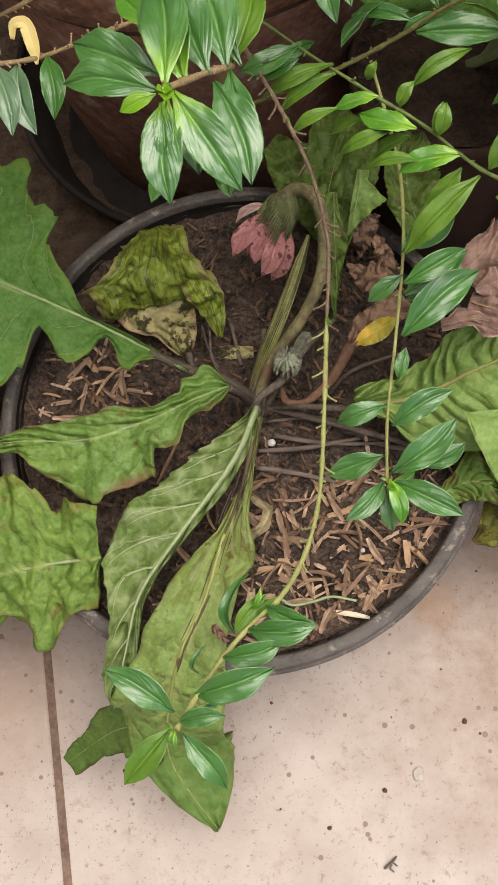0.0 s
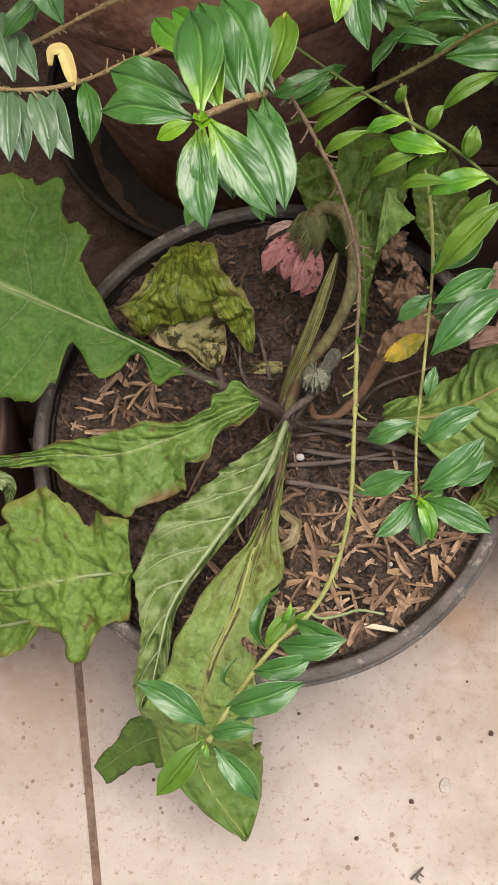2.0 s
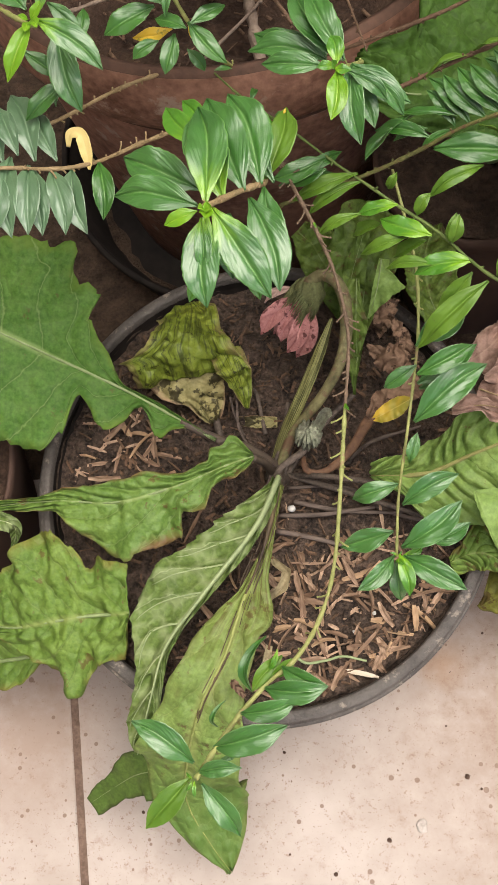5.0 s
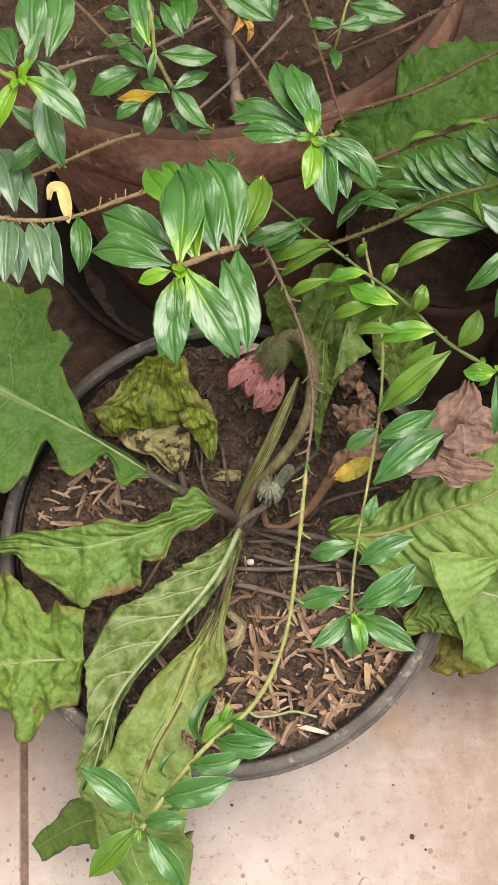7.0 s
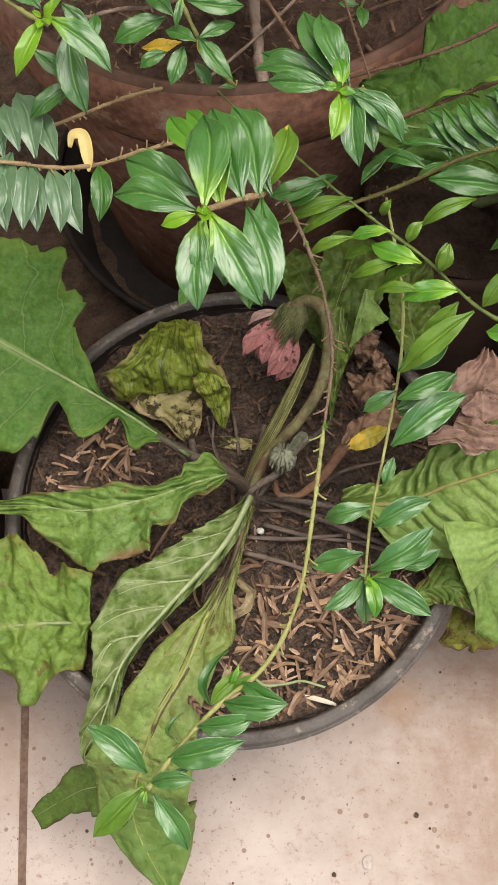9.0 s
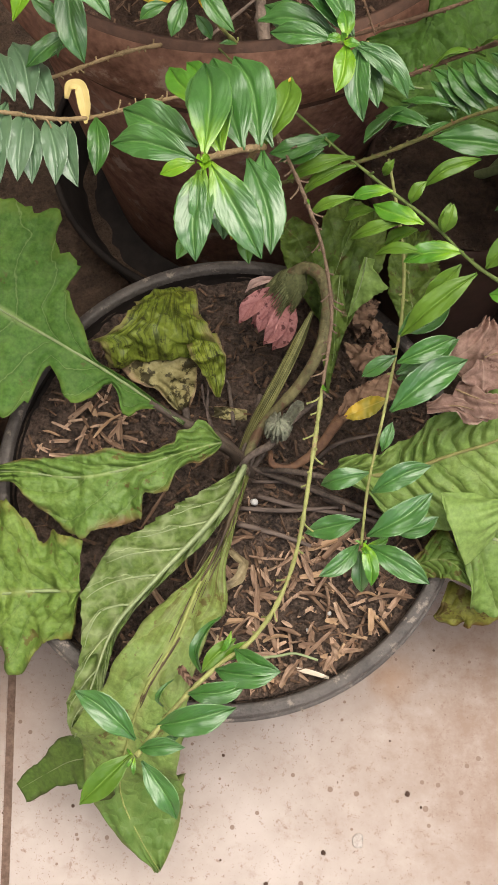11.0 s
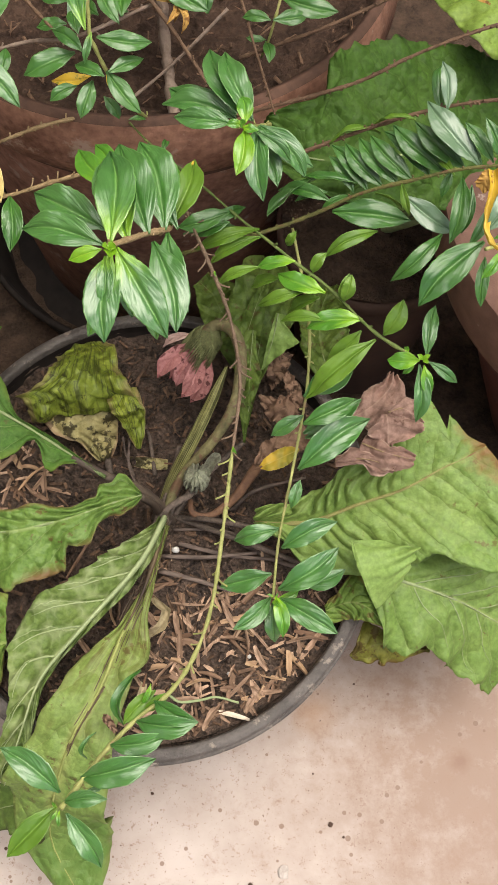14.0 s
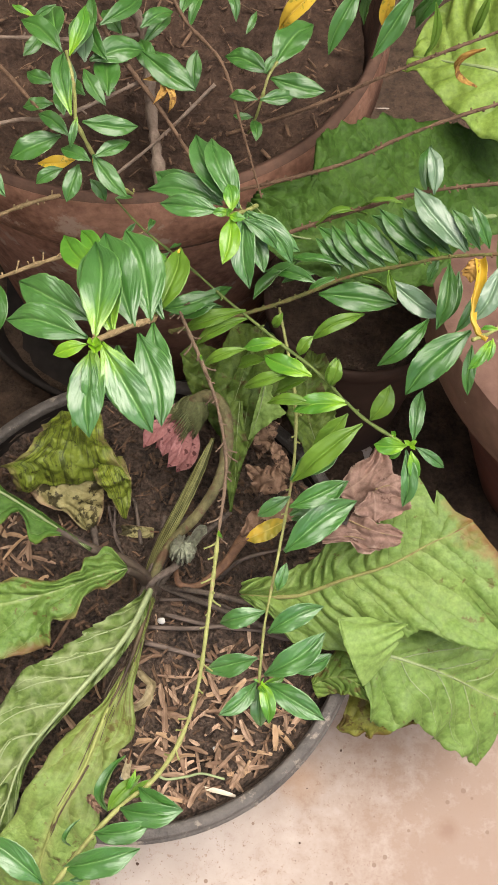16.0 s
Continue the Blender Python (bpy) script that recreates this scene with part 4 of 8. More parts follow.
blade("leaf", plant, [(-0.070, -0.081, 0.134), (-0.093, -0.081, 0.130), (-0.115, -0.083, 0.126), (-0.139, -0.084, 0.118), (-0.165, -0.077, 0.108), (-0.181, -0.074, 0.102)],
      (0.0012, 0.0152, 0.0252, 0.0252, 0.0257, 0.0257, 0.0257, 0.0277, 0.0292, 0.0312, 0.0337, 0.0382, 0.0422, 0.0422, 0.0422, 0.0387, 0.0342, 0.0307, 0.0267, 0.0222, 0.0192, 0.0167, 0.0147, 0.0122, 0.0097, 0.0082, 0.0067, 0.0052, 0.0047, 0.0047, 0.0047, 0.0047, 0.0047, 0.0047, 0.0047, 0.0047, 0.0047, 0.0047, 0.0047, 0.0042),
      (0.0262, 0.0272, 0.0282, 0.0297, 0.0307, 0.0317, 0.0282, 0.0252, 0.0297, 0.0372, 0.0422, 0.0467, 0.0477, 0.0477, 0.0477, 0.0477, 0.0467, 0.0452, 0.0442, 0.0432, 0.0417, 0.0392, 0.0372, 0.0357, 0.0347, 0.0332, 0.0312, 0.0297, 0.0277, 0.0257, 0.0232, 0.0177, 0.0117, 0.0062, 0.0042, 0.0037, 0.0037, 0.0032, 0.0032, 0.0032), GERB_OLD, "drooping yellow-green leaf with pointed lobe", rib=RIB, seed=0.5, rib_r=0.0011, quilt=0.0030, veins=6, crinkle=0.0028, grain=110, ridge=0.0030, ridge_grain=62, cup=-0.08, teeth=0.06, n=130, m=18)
blade("leaf", plant, [(-0.121, -0.093, 0.098), (-0.148, -0.096, 0.090), (-0.170, -0.094, 0.080), (-0.193, -0.091, 0.070)],
      (0.0032, 0.0032, 0.0032, 0.0046, 0.0060, 0.0074, 0.0088, 0.0102, 0.0116, 0.0131, 0.0145, 0.0151, 0.0154, 0.0157, 0.0161, 0.0165, 0.0170, 0.0175, 0.0180, 0.0185, 0.0190, 0.0184, 0.0178, 0.0172, 0.0166, 0.0161, 0.0155, 0.0149, 0.0139, 0.0128, 0.0118, 0.0107, 0.0097, 0.0087, 0.0077, 0.0067, 0.0058, 0.0048, 0.0038, 0.0028),
      (0.0069, 0.0069, 0.0080, 0.0090, 0.0101, 0.0112, 0.0122, 0.0133, 0.0143, 0.0153, 0.0162, 0.0171, 0.0179, 0.0184, 0.0189, 0.0194, 0.0199, 0.0203, 0.0207, 0.0210, 0.0217, 0.0220, 0.0223, 0.0225, 0.0226, 0.0214, 0.0202, 0.0190, 0.0179, 0.0167, 0.0154, 0.0142, 0.0129, 0.0115, 0.0102, 0.0089, 0.0075, 0.0062, 0.0048, 0.0048), GERB_OLD, "", rib=RIB, seed=0.2, teeth=0.1)
blade("leaf", plant, [(0.010, -0.009, 0.142), (-0.002, -0.038, 0.146), (-0.029, -0.074, 0.146), (-0.049, -0.100, 0.140), (-0.057, -0.123, 0.132), (-0.067, -0.151, 0.112)],
      (0.0025, 0.0025, 0.0033, 0.0042, 0.0041, 0.0041, 0.0044, 0.0044, 0.0046, 0.0049, 0.0053, 0.0051, 0.0048, 0.0045, 0.0041, 0.0040, 0.0038, 0.0036, 0.0034, 0.0031, 0.0028, 0.0025, 0.0028, 0.0030, 0.0031, 0.0029, 0.0033, 0.0037, 0.0039, 0.0040, 0.0043, 0.0047, 0.0052, 0.0057, 0.0061, 0.0029, 0.0009, 0.0012, 0.0015, 0.0015),
      (0.0035, 0.0035, 0.0063, 0.0089, 0.0115, 0.0139, 0.0160, 0.0180, 0.0194, 0.0199, 0.0201, 0.0208, 0.0227, 0.0237, 0.0244, 0.0267, 0.0288, 0.0291, 0.0294, 0.0290, 0.0275, 0.0271, 0.0268, 0.0255, 0.0243, 0.0203, 0.0168, 0.0147, 0.0132, 0.0126, 0.0120, 0.0114, 0.0109, 0.0104, 0.0105, 0.0107, 0.0109, 0.0092, 0.0072, 0.0029), UNDER, "long leaf that shows its pale grey-green underside", rib=RIB_PALE, rib_r=0.0023, raised=(9, 0.10, RIB_PALE, 0.0006, (1,)), vein_slope=0.14, seed=0.7, quilt=-0.0062, veins=9, crease=0.42, n=130, m=16, roll=(0, -10), sweep=0.15, cup=-0.15, crinkle=0.0009, grain=110, teeth=0.1)
HANGING = [(0.010, -0.011, 0.132), (0.003, -0.042, 0.136), (-0.009, -0.074, 0.136), (-0.0185, -0.105, 0.138), (-0.031, -0.129, 0.134), (-0.040, -0.151, 0.112), (-0.046, -0.171, 0.074), (-0.035, -0.192, 0.056), (-0.024, -0.207, 0.044)]
blade("leaf", plant, HANGING,
      (0.0022, 0.0022, 0.0023, 0.0025, 0.0029, 0.0040, 0.0052, 0.0065, 0.0084, 0.0121, 0.0164, 0.0179, 0.0178, 0.0137, 0.0141, 0.0143, 0.0160, 0.0188, 0.0213, 0.0230, 0.0252, 0.0260, 0.0267, 0.0270, 0.0271, 0.0279, 0.0290, 0.0310, 0.0329, 0.0343, 0.0343, 0.0342, 0.0338, 0.0324, 0.0301, 0.0271, 0.0226, 0.0171, 0.0099, 0.0008),
      (0.0015, 0.0015, 0.0016, 0.0017, 0.0016, 0.0013, 0.0009, 0.0016, 0.0023, 0.0031, 0.0043, 0.0078, 0.0119, 0.0156, 0.0178, 0.0190, 0.0195, 0.0197, 0.0198, 0.0202, 0.0200, 0.0205, 0.0231, 0.0262, 0.0287, 0.0303, 0.0271, 0.0240, 0.0211, 0.0186, 0.0170, 0.0154, 0.0142, 0.0127, 0.0115, 0.0106, 0.0081, 0.0058, 0.0031, 0.0031), GERB_STREAK, "long leaf with a dark-streaked midrib hanging over the rim", rib=RIB_YELLOW, rib_r=0.0020, seed=0.25, cup=-0.05, crinkle=0.0025, grain=90, quilt=0.003, vein_slope=0.16, ruffle=0.16, waves=6, teeth=0.06)
blade("leaf", plant, [(-0.050, -0.156, 0.088), (-0.071, -0.157, 0.078), (-0.086, -0.161, 0.062), (-0.106, -0.170, 0.045)],
      (0.0187, 0.0213, 0.0220, 0.0199, 0.0176, 0.0163, 0.0153, 0.0142, 0.0127, 0.0110, 0.0097, 0.0088, 0.0086, 0.0090, 0.0093, 0.0092, 0.0088, 0.0083),
      (0.0131, 0.0136, 0.0138, 0.0133, 0.0131, 0.0137, 0.0139, 0.0129, 0.0114, 0.0100, 0.0088, 0.0078, 0.0073, 0.0073, 0.0070, 0.0060, 0.0046, 0.0035), GERB_SMOOTH, "", rib=RIB, rib_r=0.0004, seed=0.4, ruffle=0.12, crinkle=0.0012, grain=60)
blade("leaf_fold", plant, [(-0.164, -0.027, 0.124), (-0.153, -0.025, 0.128), (-0.142, -0.027, 0.128), (-0.140, -0.029, 0.120), (-0.145, -0.036, 0.108)],
      (0.0030, 0.0050, 0.0055, 0.0050, 0.0040, 0.0026, 0.0008), (0.0030, 0.0055, 0.0060, 0.0050, 0.0036, 0.0022, 0.0008), UNDER, "", cup=0.5, n=40, m=8, crinkle=0.0012, teeth=0.1)
# crumpled, wilted leaf
blade("leaf", plant, [(-0.044, 0.108, 0.128), (-0.040, 0.090, 0.150), (-0.039, 0.070, 0.161), (-0.039, 0.059, 0.156), (-0.038, 0.055, 0.141)],
      (0.0061, 0.0067, 0.0071, 0.0075, 0.0080, 0.0085, 0.0091, 0.0099, 0.0109, 0.0121, 0.0137, 0.0149, 0.0152, 0.0155, 0.0158, 0.0162, 0.0168, 0.0173, 0.0179, 0.0185, 0.0200, 0.0209, 0.0217, 0.0224, 0.0231, 0.0240, 0.0254, 0.0267, 0.0277, 0.0285, 0.0292, 0.0296, 0.0294, 0.0292, 0.0292, 0.0294, 0.0298, 0.0305, 0.0315, 0.0324),
      (0.0191, 0.0199, 0.0203, 0.0205, 0.0207, 0.0208, 0.0208, 0.0207, 0.0205, 0.0203, 0.0201, 0.0199, 0.0197, 0.0196, 0.0195, 0.0194, 0.0194, 0.0195, 0.0196, 0.0199, 0.0205, 0.0209, 0.0214, 0.0219, 0.0226, 0.0240, 0.0280, 0.0322, 0.0365, 0.0404, 0.0381, 0.0358, 0.0345, 0.0344, 0.0343, 0.0342, 0.0340, 0.0339, 0.0337, 0.0335), WILT, "crumpled wilted leaf, dark-streaked and spotted", cup=-0.2, crinkle=0.0035, grain=60, ruffle=0.10, waves=2.5, seed=0.6, ridge=0.0024, ridge_grain=40, pleat=0.0010, pleats=6, n=80, m=30, sweep=0.25)
blade("leaf_fold", plant, [(-0.023, 0.075, 0.152), (-0.012, 0.055, 0.150), (-0.009, 0.040, 0.126)],
      (0.0027, 0.0027, 0.0027, 0.0028, 0.0029, 0.0029, 0.0030, 0.0030, 0.0031, 0.0031, 0.0032, 0.0033, 0.0034, 0.0036, 0.0038, 0.0040, 0.0043, 0.0047, 0.0051, 0.0054, 0.0063, 0.0064, 0.0062, 0.0060, 0.0058, 0.0056, 0.0055, 0.0053, 0.0052, 0.0051, 0.0049, 0.0047, 0.0043, 0.0039, 0.0034, 0.0030, 0.0025, 0.0021, 0.0016, 0.0012),
      (0.0119, 0.0119, 0.0119, 0.0119, 0.0119, 0.0119, 0.0119, 0.0121, 0.0122, 0.0124, 0.0125, 0.0126, 0.0127, 0.0128, 0.0129, 0.0129, 0.0129, 0.0129, 0.0128, 0.0128, 0.0123, 0.0120, 0.0116, 0.0112, 0.0108, 0.0104, 0.0099, 0.0094, 0.0088, 0.0083, 0.0077, 0.0070, 0.0063, 0.0056, 0.0049, 0.0042, 0.0036, 0.0029, 0.0022, 0.0016), WILT, "", cup=-0.25, crinkle=0.003, grain=60, ridge=0.004, ridge_grain=55, seed=0.3)
blade("leaf_flap", plant, [(-0.037, 0.060, 0.142), (-0.037, 0.048, 0.131), (-0.031, 0.036, 0.112)],
      (0.0159, 0.0159, 0.0159, 0.0160, 0.0160, 0.0160, 0.0161, 0.0161, 0.0161, 0.0162, 0.0162, 0.0161, 0.0161, 0.0161, 0.0160, 0.0160, 0.0159, 0.0158, 0.0157, 0.0156, 0.0153, 0.0151, 0.0149, 0.0147, 0.0145, 0.0143, 0.0140, 0.0137, 0.0134, 0.0131, 0.0128, 0.0124, 0.0115, 0.0106, 0.0098, 0.0089, 0.0080, 0.0071, 0.0063, 0.0055),
      (0.0306, 0.0306, 0.0306, 0.0306, 0.0304, 0.0302, 0.0300, 0.0297, 0.0294, 0.0290, 0.0287, 0.0284, 0.0280, 0.0273, 0.0252, 0.0232, 0.0214, 0.0181, 0.0156, 0.0136, 0.0104, 0.0098, 0.0093, 0.0089, 0.0084, 0.0079, 0.0075, 0.0071, 0.0067, 0.0063, 0.0059, 0.0055, 0.0050, 0.0044, 0.0039, 0.0034, 0.0028, 0.0023, 0.0017, 0.0011), WILT_TAN, "tan dried edge with dark holes", cup=-0.2, crinkle=0.004, grain=90, ruffle=0.2, waves=2, pleat=0.0012, pleats=4)
tube("petiole", plant, [(-0.037, 0.063, 0.112), (-0.028, 0.036, 0.108), (-0.026, 0.023, 0.106)], 0.0024, 0.002, STALK_GREY)
# leaves on the far side of the flower
blade("leaf", plant, [(0.052, 0.046, 0.125), (0.055, 0.068, 0.140), (0.059, 0.093, 0.155), (0.062, 0.121, 0.165), (0.067, 0.145, 0.165)],
      (0.0009, 0.0009, 0.0018, 0.0028, 0.0037, 0.0046, 0.0055, 0.0064, 0.0073, 0.0082, 0.0090, 0.0097, 0.0105, 0.0113, 0.0120, 0.0128, 0.0136, 0.0144, 0.0151, 0.0160, 0.0176, 0.0184, 0.0192, 0.0201, 0.0209, 0.0217, 0.0226, 0.0223, 0.0218, 0.0213, 0.0209, 0.0204, 0.0200, 0.0197, 0.0195, 0.0193, 0.0191, 0.0171, 0.0128, 0.0082),
      (0.0008, 0.0008, 0.0008, 0.0008, 0.0011, 0.0014, 0.0017, 0.0020, 0.0023, 0.0026, 0.0029, 0.0032, 0.0036, 0.0042, 0.0050, 0.0059, 0.0068, 0.0076, 0.0085, 0.0094, 0.0115, 0.0128, 0.0141, 0.0154, 0.0167, 0.0180, 0.0192, 0.0196, 0.0192, 0.0188, 0.0184, 0.0179, 0.0175, 0.0170, 0.0165, 0.0159, 0.0154, 0.0134, 0.0104, 0.0075), GERB_BACK, "", rib=RIB, rib_r=0.0003, crinkle=0.003, ridge=0.004, cup=0.2, seed=0.3, teeth=0.1)
blade("leaf", plant, [(0.055, 0.094, 0.172), (0.054, 0.072, 0.165), (0.054, 0.057, 0.150)],
      (0.0061, 0.0061, 0.0061, 0.0061, 0.0061, 0.0061, 0.0061, 0.0061, 0.0061, 0.0061, 0.0061, 0.0061, 0.0061, 0.0061, 0.0061, 0.0061, 0.0061, 0.0061, 0.0061, 0.0061, 0.0061, 0.0061, 0.0061, 0.0060, 0.0057, 0.0054, 0.0051, 0.0049, 0.0046, 0.0043, 0.0041, 0.0038, 0.0035, 0.0032, 0.0030, 0.0027, 0.0024, 0.0022, 0.0019, 0.0016),
      (0.0021, 0.0021, 0.0021, 0.0021, 0.0021, 0.0021, 0.0024, 0.0027, 0.0030, 0.0033, 0.0035, 0.0038, 0.0041, 0.0044, 0.0047, 0.0049, 0.0052, 0.0055, 0.0058, 0.0060, 0.0066, 0.0069, 0.0071, 0.0070, 0.0068, 0.0066, 0.0064, 0.0063, 0.0061, 0.0056, 0.0051, 0.0046, 0.0041, 0.0036, 0.0031, 0.0026, 0.0021, 0.0016, 0.0011, 0.0011), GERB_BACK, "", rib=RIB, rib_r=0.0003, crinkle=0.003, ridge=0.004, cup=0.3, roll=(180, 180), seed=0.8, teeth=0.1)
blade("leaf", plant, [(0.069, 0.104, 0.175), (0.066, 0.089, 0.168), (0.061, 0.078, 0.155)],
      (0.0046, 0.0046, 0.0046, 0.0046, 0.0046, 0.0046, 0.0046, 0.0056, 0.0067, 0.0077, 0.0088, 0.0100, 0.0112, 0.0124, 0.0137, 0.0150, 0.0146, 0.0136, 0.0126, 0.0116, 0.0100, 0.0092, 0.0085, 0.0078, 0.0071, 0.0065, 0.0059, 0.0053, 0.0047, 0.0043, 0.0039, 0.0035, 0.0031, 0.0027, 0.0023, 0.0019, 0.0015, 0.0011, 0.0008, 0.0008),
      (0.0015, 0.0015, 0.0015, 0.0016, 0.0017, 0.0018, 0.0019, 0.0020, 0.0021, 0.0022, 0.0022, 0.0023, 0.0024, 0.0025, 0.0025, 0.0026, 0.0026, 0.0026, 0.0026, 0.0026, 0.0026, 0.0026, 0.0025, 0.0024, 0.0023, 0.0022, 0.0021, 0.0020, 0.0019, 0.0017, 0.0016, 0.0015, 0.0013, 0.0012, 0.0011, 0.0009, 0.0008, 0.0008, 0.0008, 0.0008), GERB_PLAIN, "", rib=RIB, rib_r=0.0006, cup=0.3, roll=(0, 0), seed=0.1, teeth=0.1)
blade("leaf", plant, [(0.102, 0.081, 0.140), (0.095, 0.098, 0.150), (0.094, 0.115, 0.158), (0.100, 0.134, 0.160)],
      (0.0094, 0.0094, 0.0094, 0.0094, 0.0095, 0.0096, 0.0098, 0.0099, 0.0101, 0.0103, 0.0106, 0.0109, 0.0113, 0.0117, 0.0123, 0.0129, 0.0127, 0.0125, 0.0124, 0.0123, 0.0122, 0.0123, 0.0124, 0.0125, 0.0127, 0.0125, 0.0114, 0.0105, 0.0097, 0.0090, 0.0085, 0.0080, 0.0076, 0.0072, 0.0069, 0.0066, 0.0063, 0.0063, 0.0063, 0.0063),
      (0.0105, 0.0110, 0.0117, 0.0123, 0.0129, 0.0135, 0.0141, 0.0146, 0.0151, 0.0155, 0.0158, 0.0161, 0.0163, 0.0165, 0.0167, 0.0168, 0.0169, 0.0170, 0.0171, 0.0171, 0.0172, 0.0171, 0.0171, 0.0170, 0.0169, 0.0168, 0.0167, 0.0166, 0.0164, 0.0162, 0.0160, 0.0155, 0.0145, 0.0132, 0.0119, 0.0104, 0.0089, 0.0073, 0.0058, 0.0043), GERB_BACK, "", rib=RIB, rib_r=0.0003, crinkle=0.003, ridge=0.004, cup=0.2, quilt=0.002, veins=12, teeth=0.1)
blade("leaf", plant, [(0.050, 0.082, 0.140), (0.051, 0.096, 0.156), (0.055, 0.109, 0.166), (0.062, 0.130, 0.172)],
      (0.0017, 0.0020, 0.0023, 0.0025, 0.0028, 0.0031, 0.0034, 0.0037, 0.0040, 0.0043, 0.0046, 0.0049, 0.0053, 0.0057, 0.0057, 0.0056, 0.0055, 0.0055, 0.0055, 0.0056, 0.0058, 0.0059, 0.0060, 0.0059, 0.0055, 0.0052, 0.0049, 0.0047, 0.0044, 0.0041, 0.0038, 0.0036, 0.0033, 0.0030, 0.0027, 0.0025, 0.0022, 0.0019, 0.0017, 0.0017),
      (0.0036, 0.0036, 0.0041, 0.0045, 0.0050, 0.0054, 0.0059, 0.0063, 0.0068, 0.0072, 0.0075, 0.0079, 0.0082, 0.0082, 0.0083, 0.0083, 0.0082, 0.0082, 0.0081, 0.0080, 0.0077, 0.0076, 0.0074, 0.0072, 0.0070, 0.0068, 0.0066, 0.0063, 0.0059, 0.0056, 0.0052, 0.0049, 0.0045, 0.0041, 0.0037, 0.0034, 0.0030, 0.0026, 0.0022, 0.0022), GERB_BACK, "", rib=RIB, rib_r=0.0003, crinkle=0.003, ridge=0.004, cup=0.25, seed=0.5, teeth=0.1)
blade("leaf", plant, [(0.056, 0.091, 0.125), (0.042, 0.112, 0.140), (0.031, 0.129, 0.150), (0.022, 0.137, 0.155)],
      (0.0091, 0.0091, 0.0091, 0.0091, 0.0094, 0.0096, 0.0099, 0.0101, 0.0104, 0.0107, 0.0109, 0.0112, 0.0115, 0.0117, 0.0120, 0.0122, 0.0124, 0.0127, 0.0129, 0.0132, 0.0134, 0.0132, 0.0131, 0.0130, 0.0129, 0.0128, 0.0127, 0.0125, 0.0124, 0.0123, 0.0121, 0.0119, 0.0112, 0.0105, 0.0098, 0.0090, 0.0080, 0.0069, 0.0057, 0.0057),
      (0.0152, 0.0155, 0.0159, 0.0163, 0.0166, 0.0170, 0.0174, 0.0177, 0.0181, 0.0185, 0.0189, 0.0192, 0.0196, 0.0199, 0.0203, 0.0206, 0.0210, 0.0209, 0.0207, 0.0205, 0.0200, 0.0197, 0.0195, 0.0192, 0.0190, 0.0187, 0.0185, 0.0183, 0.0181, 0.0179, 0.0169, 0.0155, 0.0137, 0.0121, 0.0109, 0.0100, 0.0092, 0.0086, 0.0080, 0.0073), GERB_BACK, "", rib=RIB, rib_r=0.0003, crinkle=0.003, ridge=0.004, cup=0.1, seed=0.15, teeth=0.1)
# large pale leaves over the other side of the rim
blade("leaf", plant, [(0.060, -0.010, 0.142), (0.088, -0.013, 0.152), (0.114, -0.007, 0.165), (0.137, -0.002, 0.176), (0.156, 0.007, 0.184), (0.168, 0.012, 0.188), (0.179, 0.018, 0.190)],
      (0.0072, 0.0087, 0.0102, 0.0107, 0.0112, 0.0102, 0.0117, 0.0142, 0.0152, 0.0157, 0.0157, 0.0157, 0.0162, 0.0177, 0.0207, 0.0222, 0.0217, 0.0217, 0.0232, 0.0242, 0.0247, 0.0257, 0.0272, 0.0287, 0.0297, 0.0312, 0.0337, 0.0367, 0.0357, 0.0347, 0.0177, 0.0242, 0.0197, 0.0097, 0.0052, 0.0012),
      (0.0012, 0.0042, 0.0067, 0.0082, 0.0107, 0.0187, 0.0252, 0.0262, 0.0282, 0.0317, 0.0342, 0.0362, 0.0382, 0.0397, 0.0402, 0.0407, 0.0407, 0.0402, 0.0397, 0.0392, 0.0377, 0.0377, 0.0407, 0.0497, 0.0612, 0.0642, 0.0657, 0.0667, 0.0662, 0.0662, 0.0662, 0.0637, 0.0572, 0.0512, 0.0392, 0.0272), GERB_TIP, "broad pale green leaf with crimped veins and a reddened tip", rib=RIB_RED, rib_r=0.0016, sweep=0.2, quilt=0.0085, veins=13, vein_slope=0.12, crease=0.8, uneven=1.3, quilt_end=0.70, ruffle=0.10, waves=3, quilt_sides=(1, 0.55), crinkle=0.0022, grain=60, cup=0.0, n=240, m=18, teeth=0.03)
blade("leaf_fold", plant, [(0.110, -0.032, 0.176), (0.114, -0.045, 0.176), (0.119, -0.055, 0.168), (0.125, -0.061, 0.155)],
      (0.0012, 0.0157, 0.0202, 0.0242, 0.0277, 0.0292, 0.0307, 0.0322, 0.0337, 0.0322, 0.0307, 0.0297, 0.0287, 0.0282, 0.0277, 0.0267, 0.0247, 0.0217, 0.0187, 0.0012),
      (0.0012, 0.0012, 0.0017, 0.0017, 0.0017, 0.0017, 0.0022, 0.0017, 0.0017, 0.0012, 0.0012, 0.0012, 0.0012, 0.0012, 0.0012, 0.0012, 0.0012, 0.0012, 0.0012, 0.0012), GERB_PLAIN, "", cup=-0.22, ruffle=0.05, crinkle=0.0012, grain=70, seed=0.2)
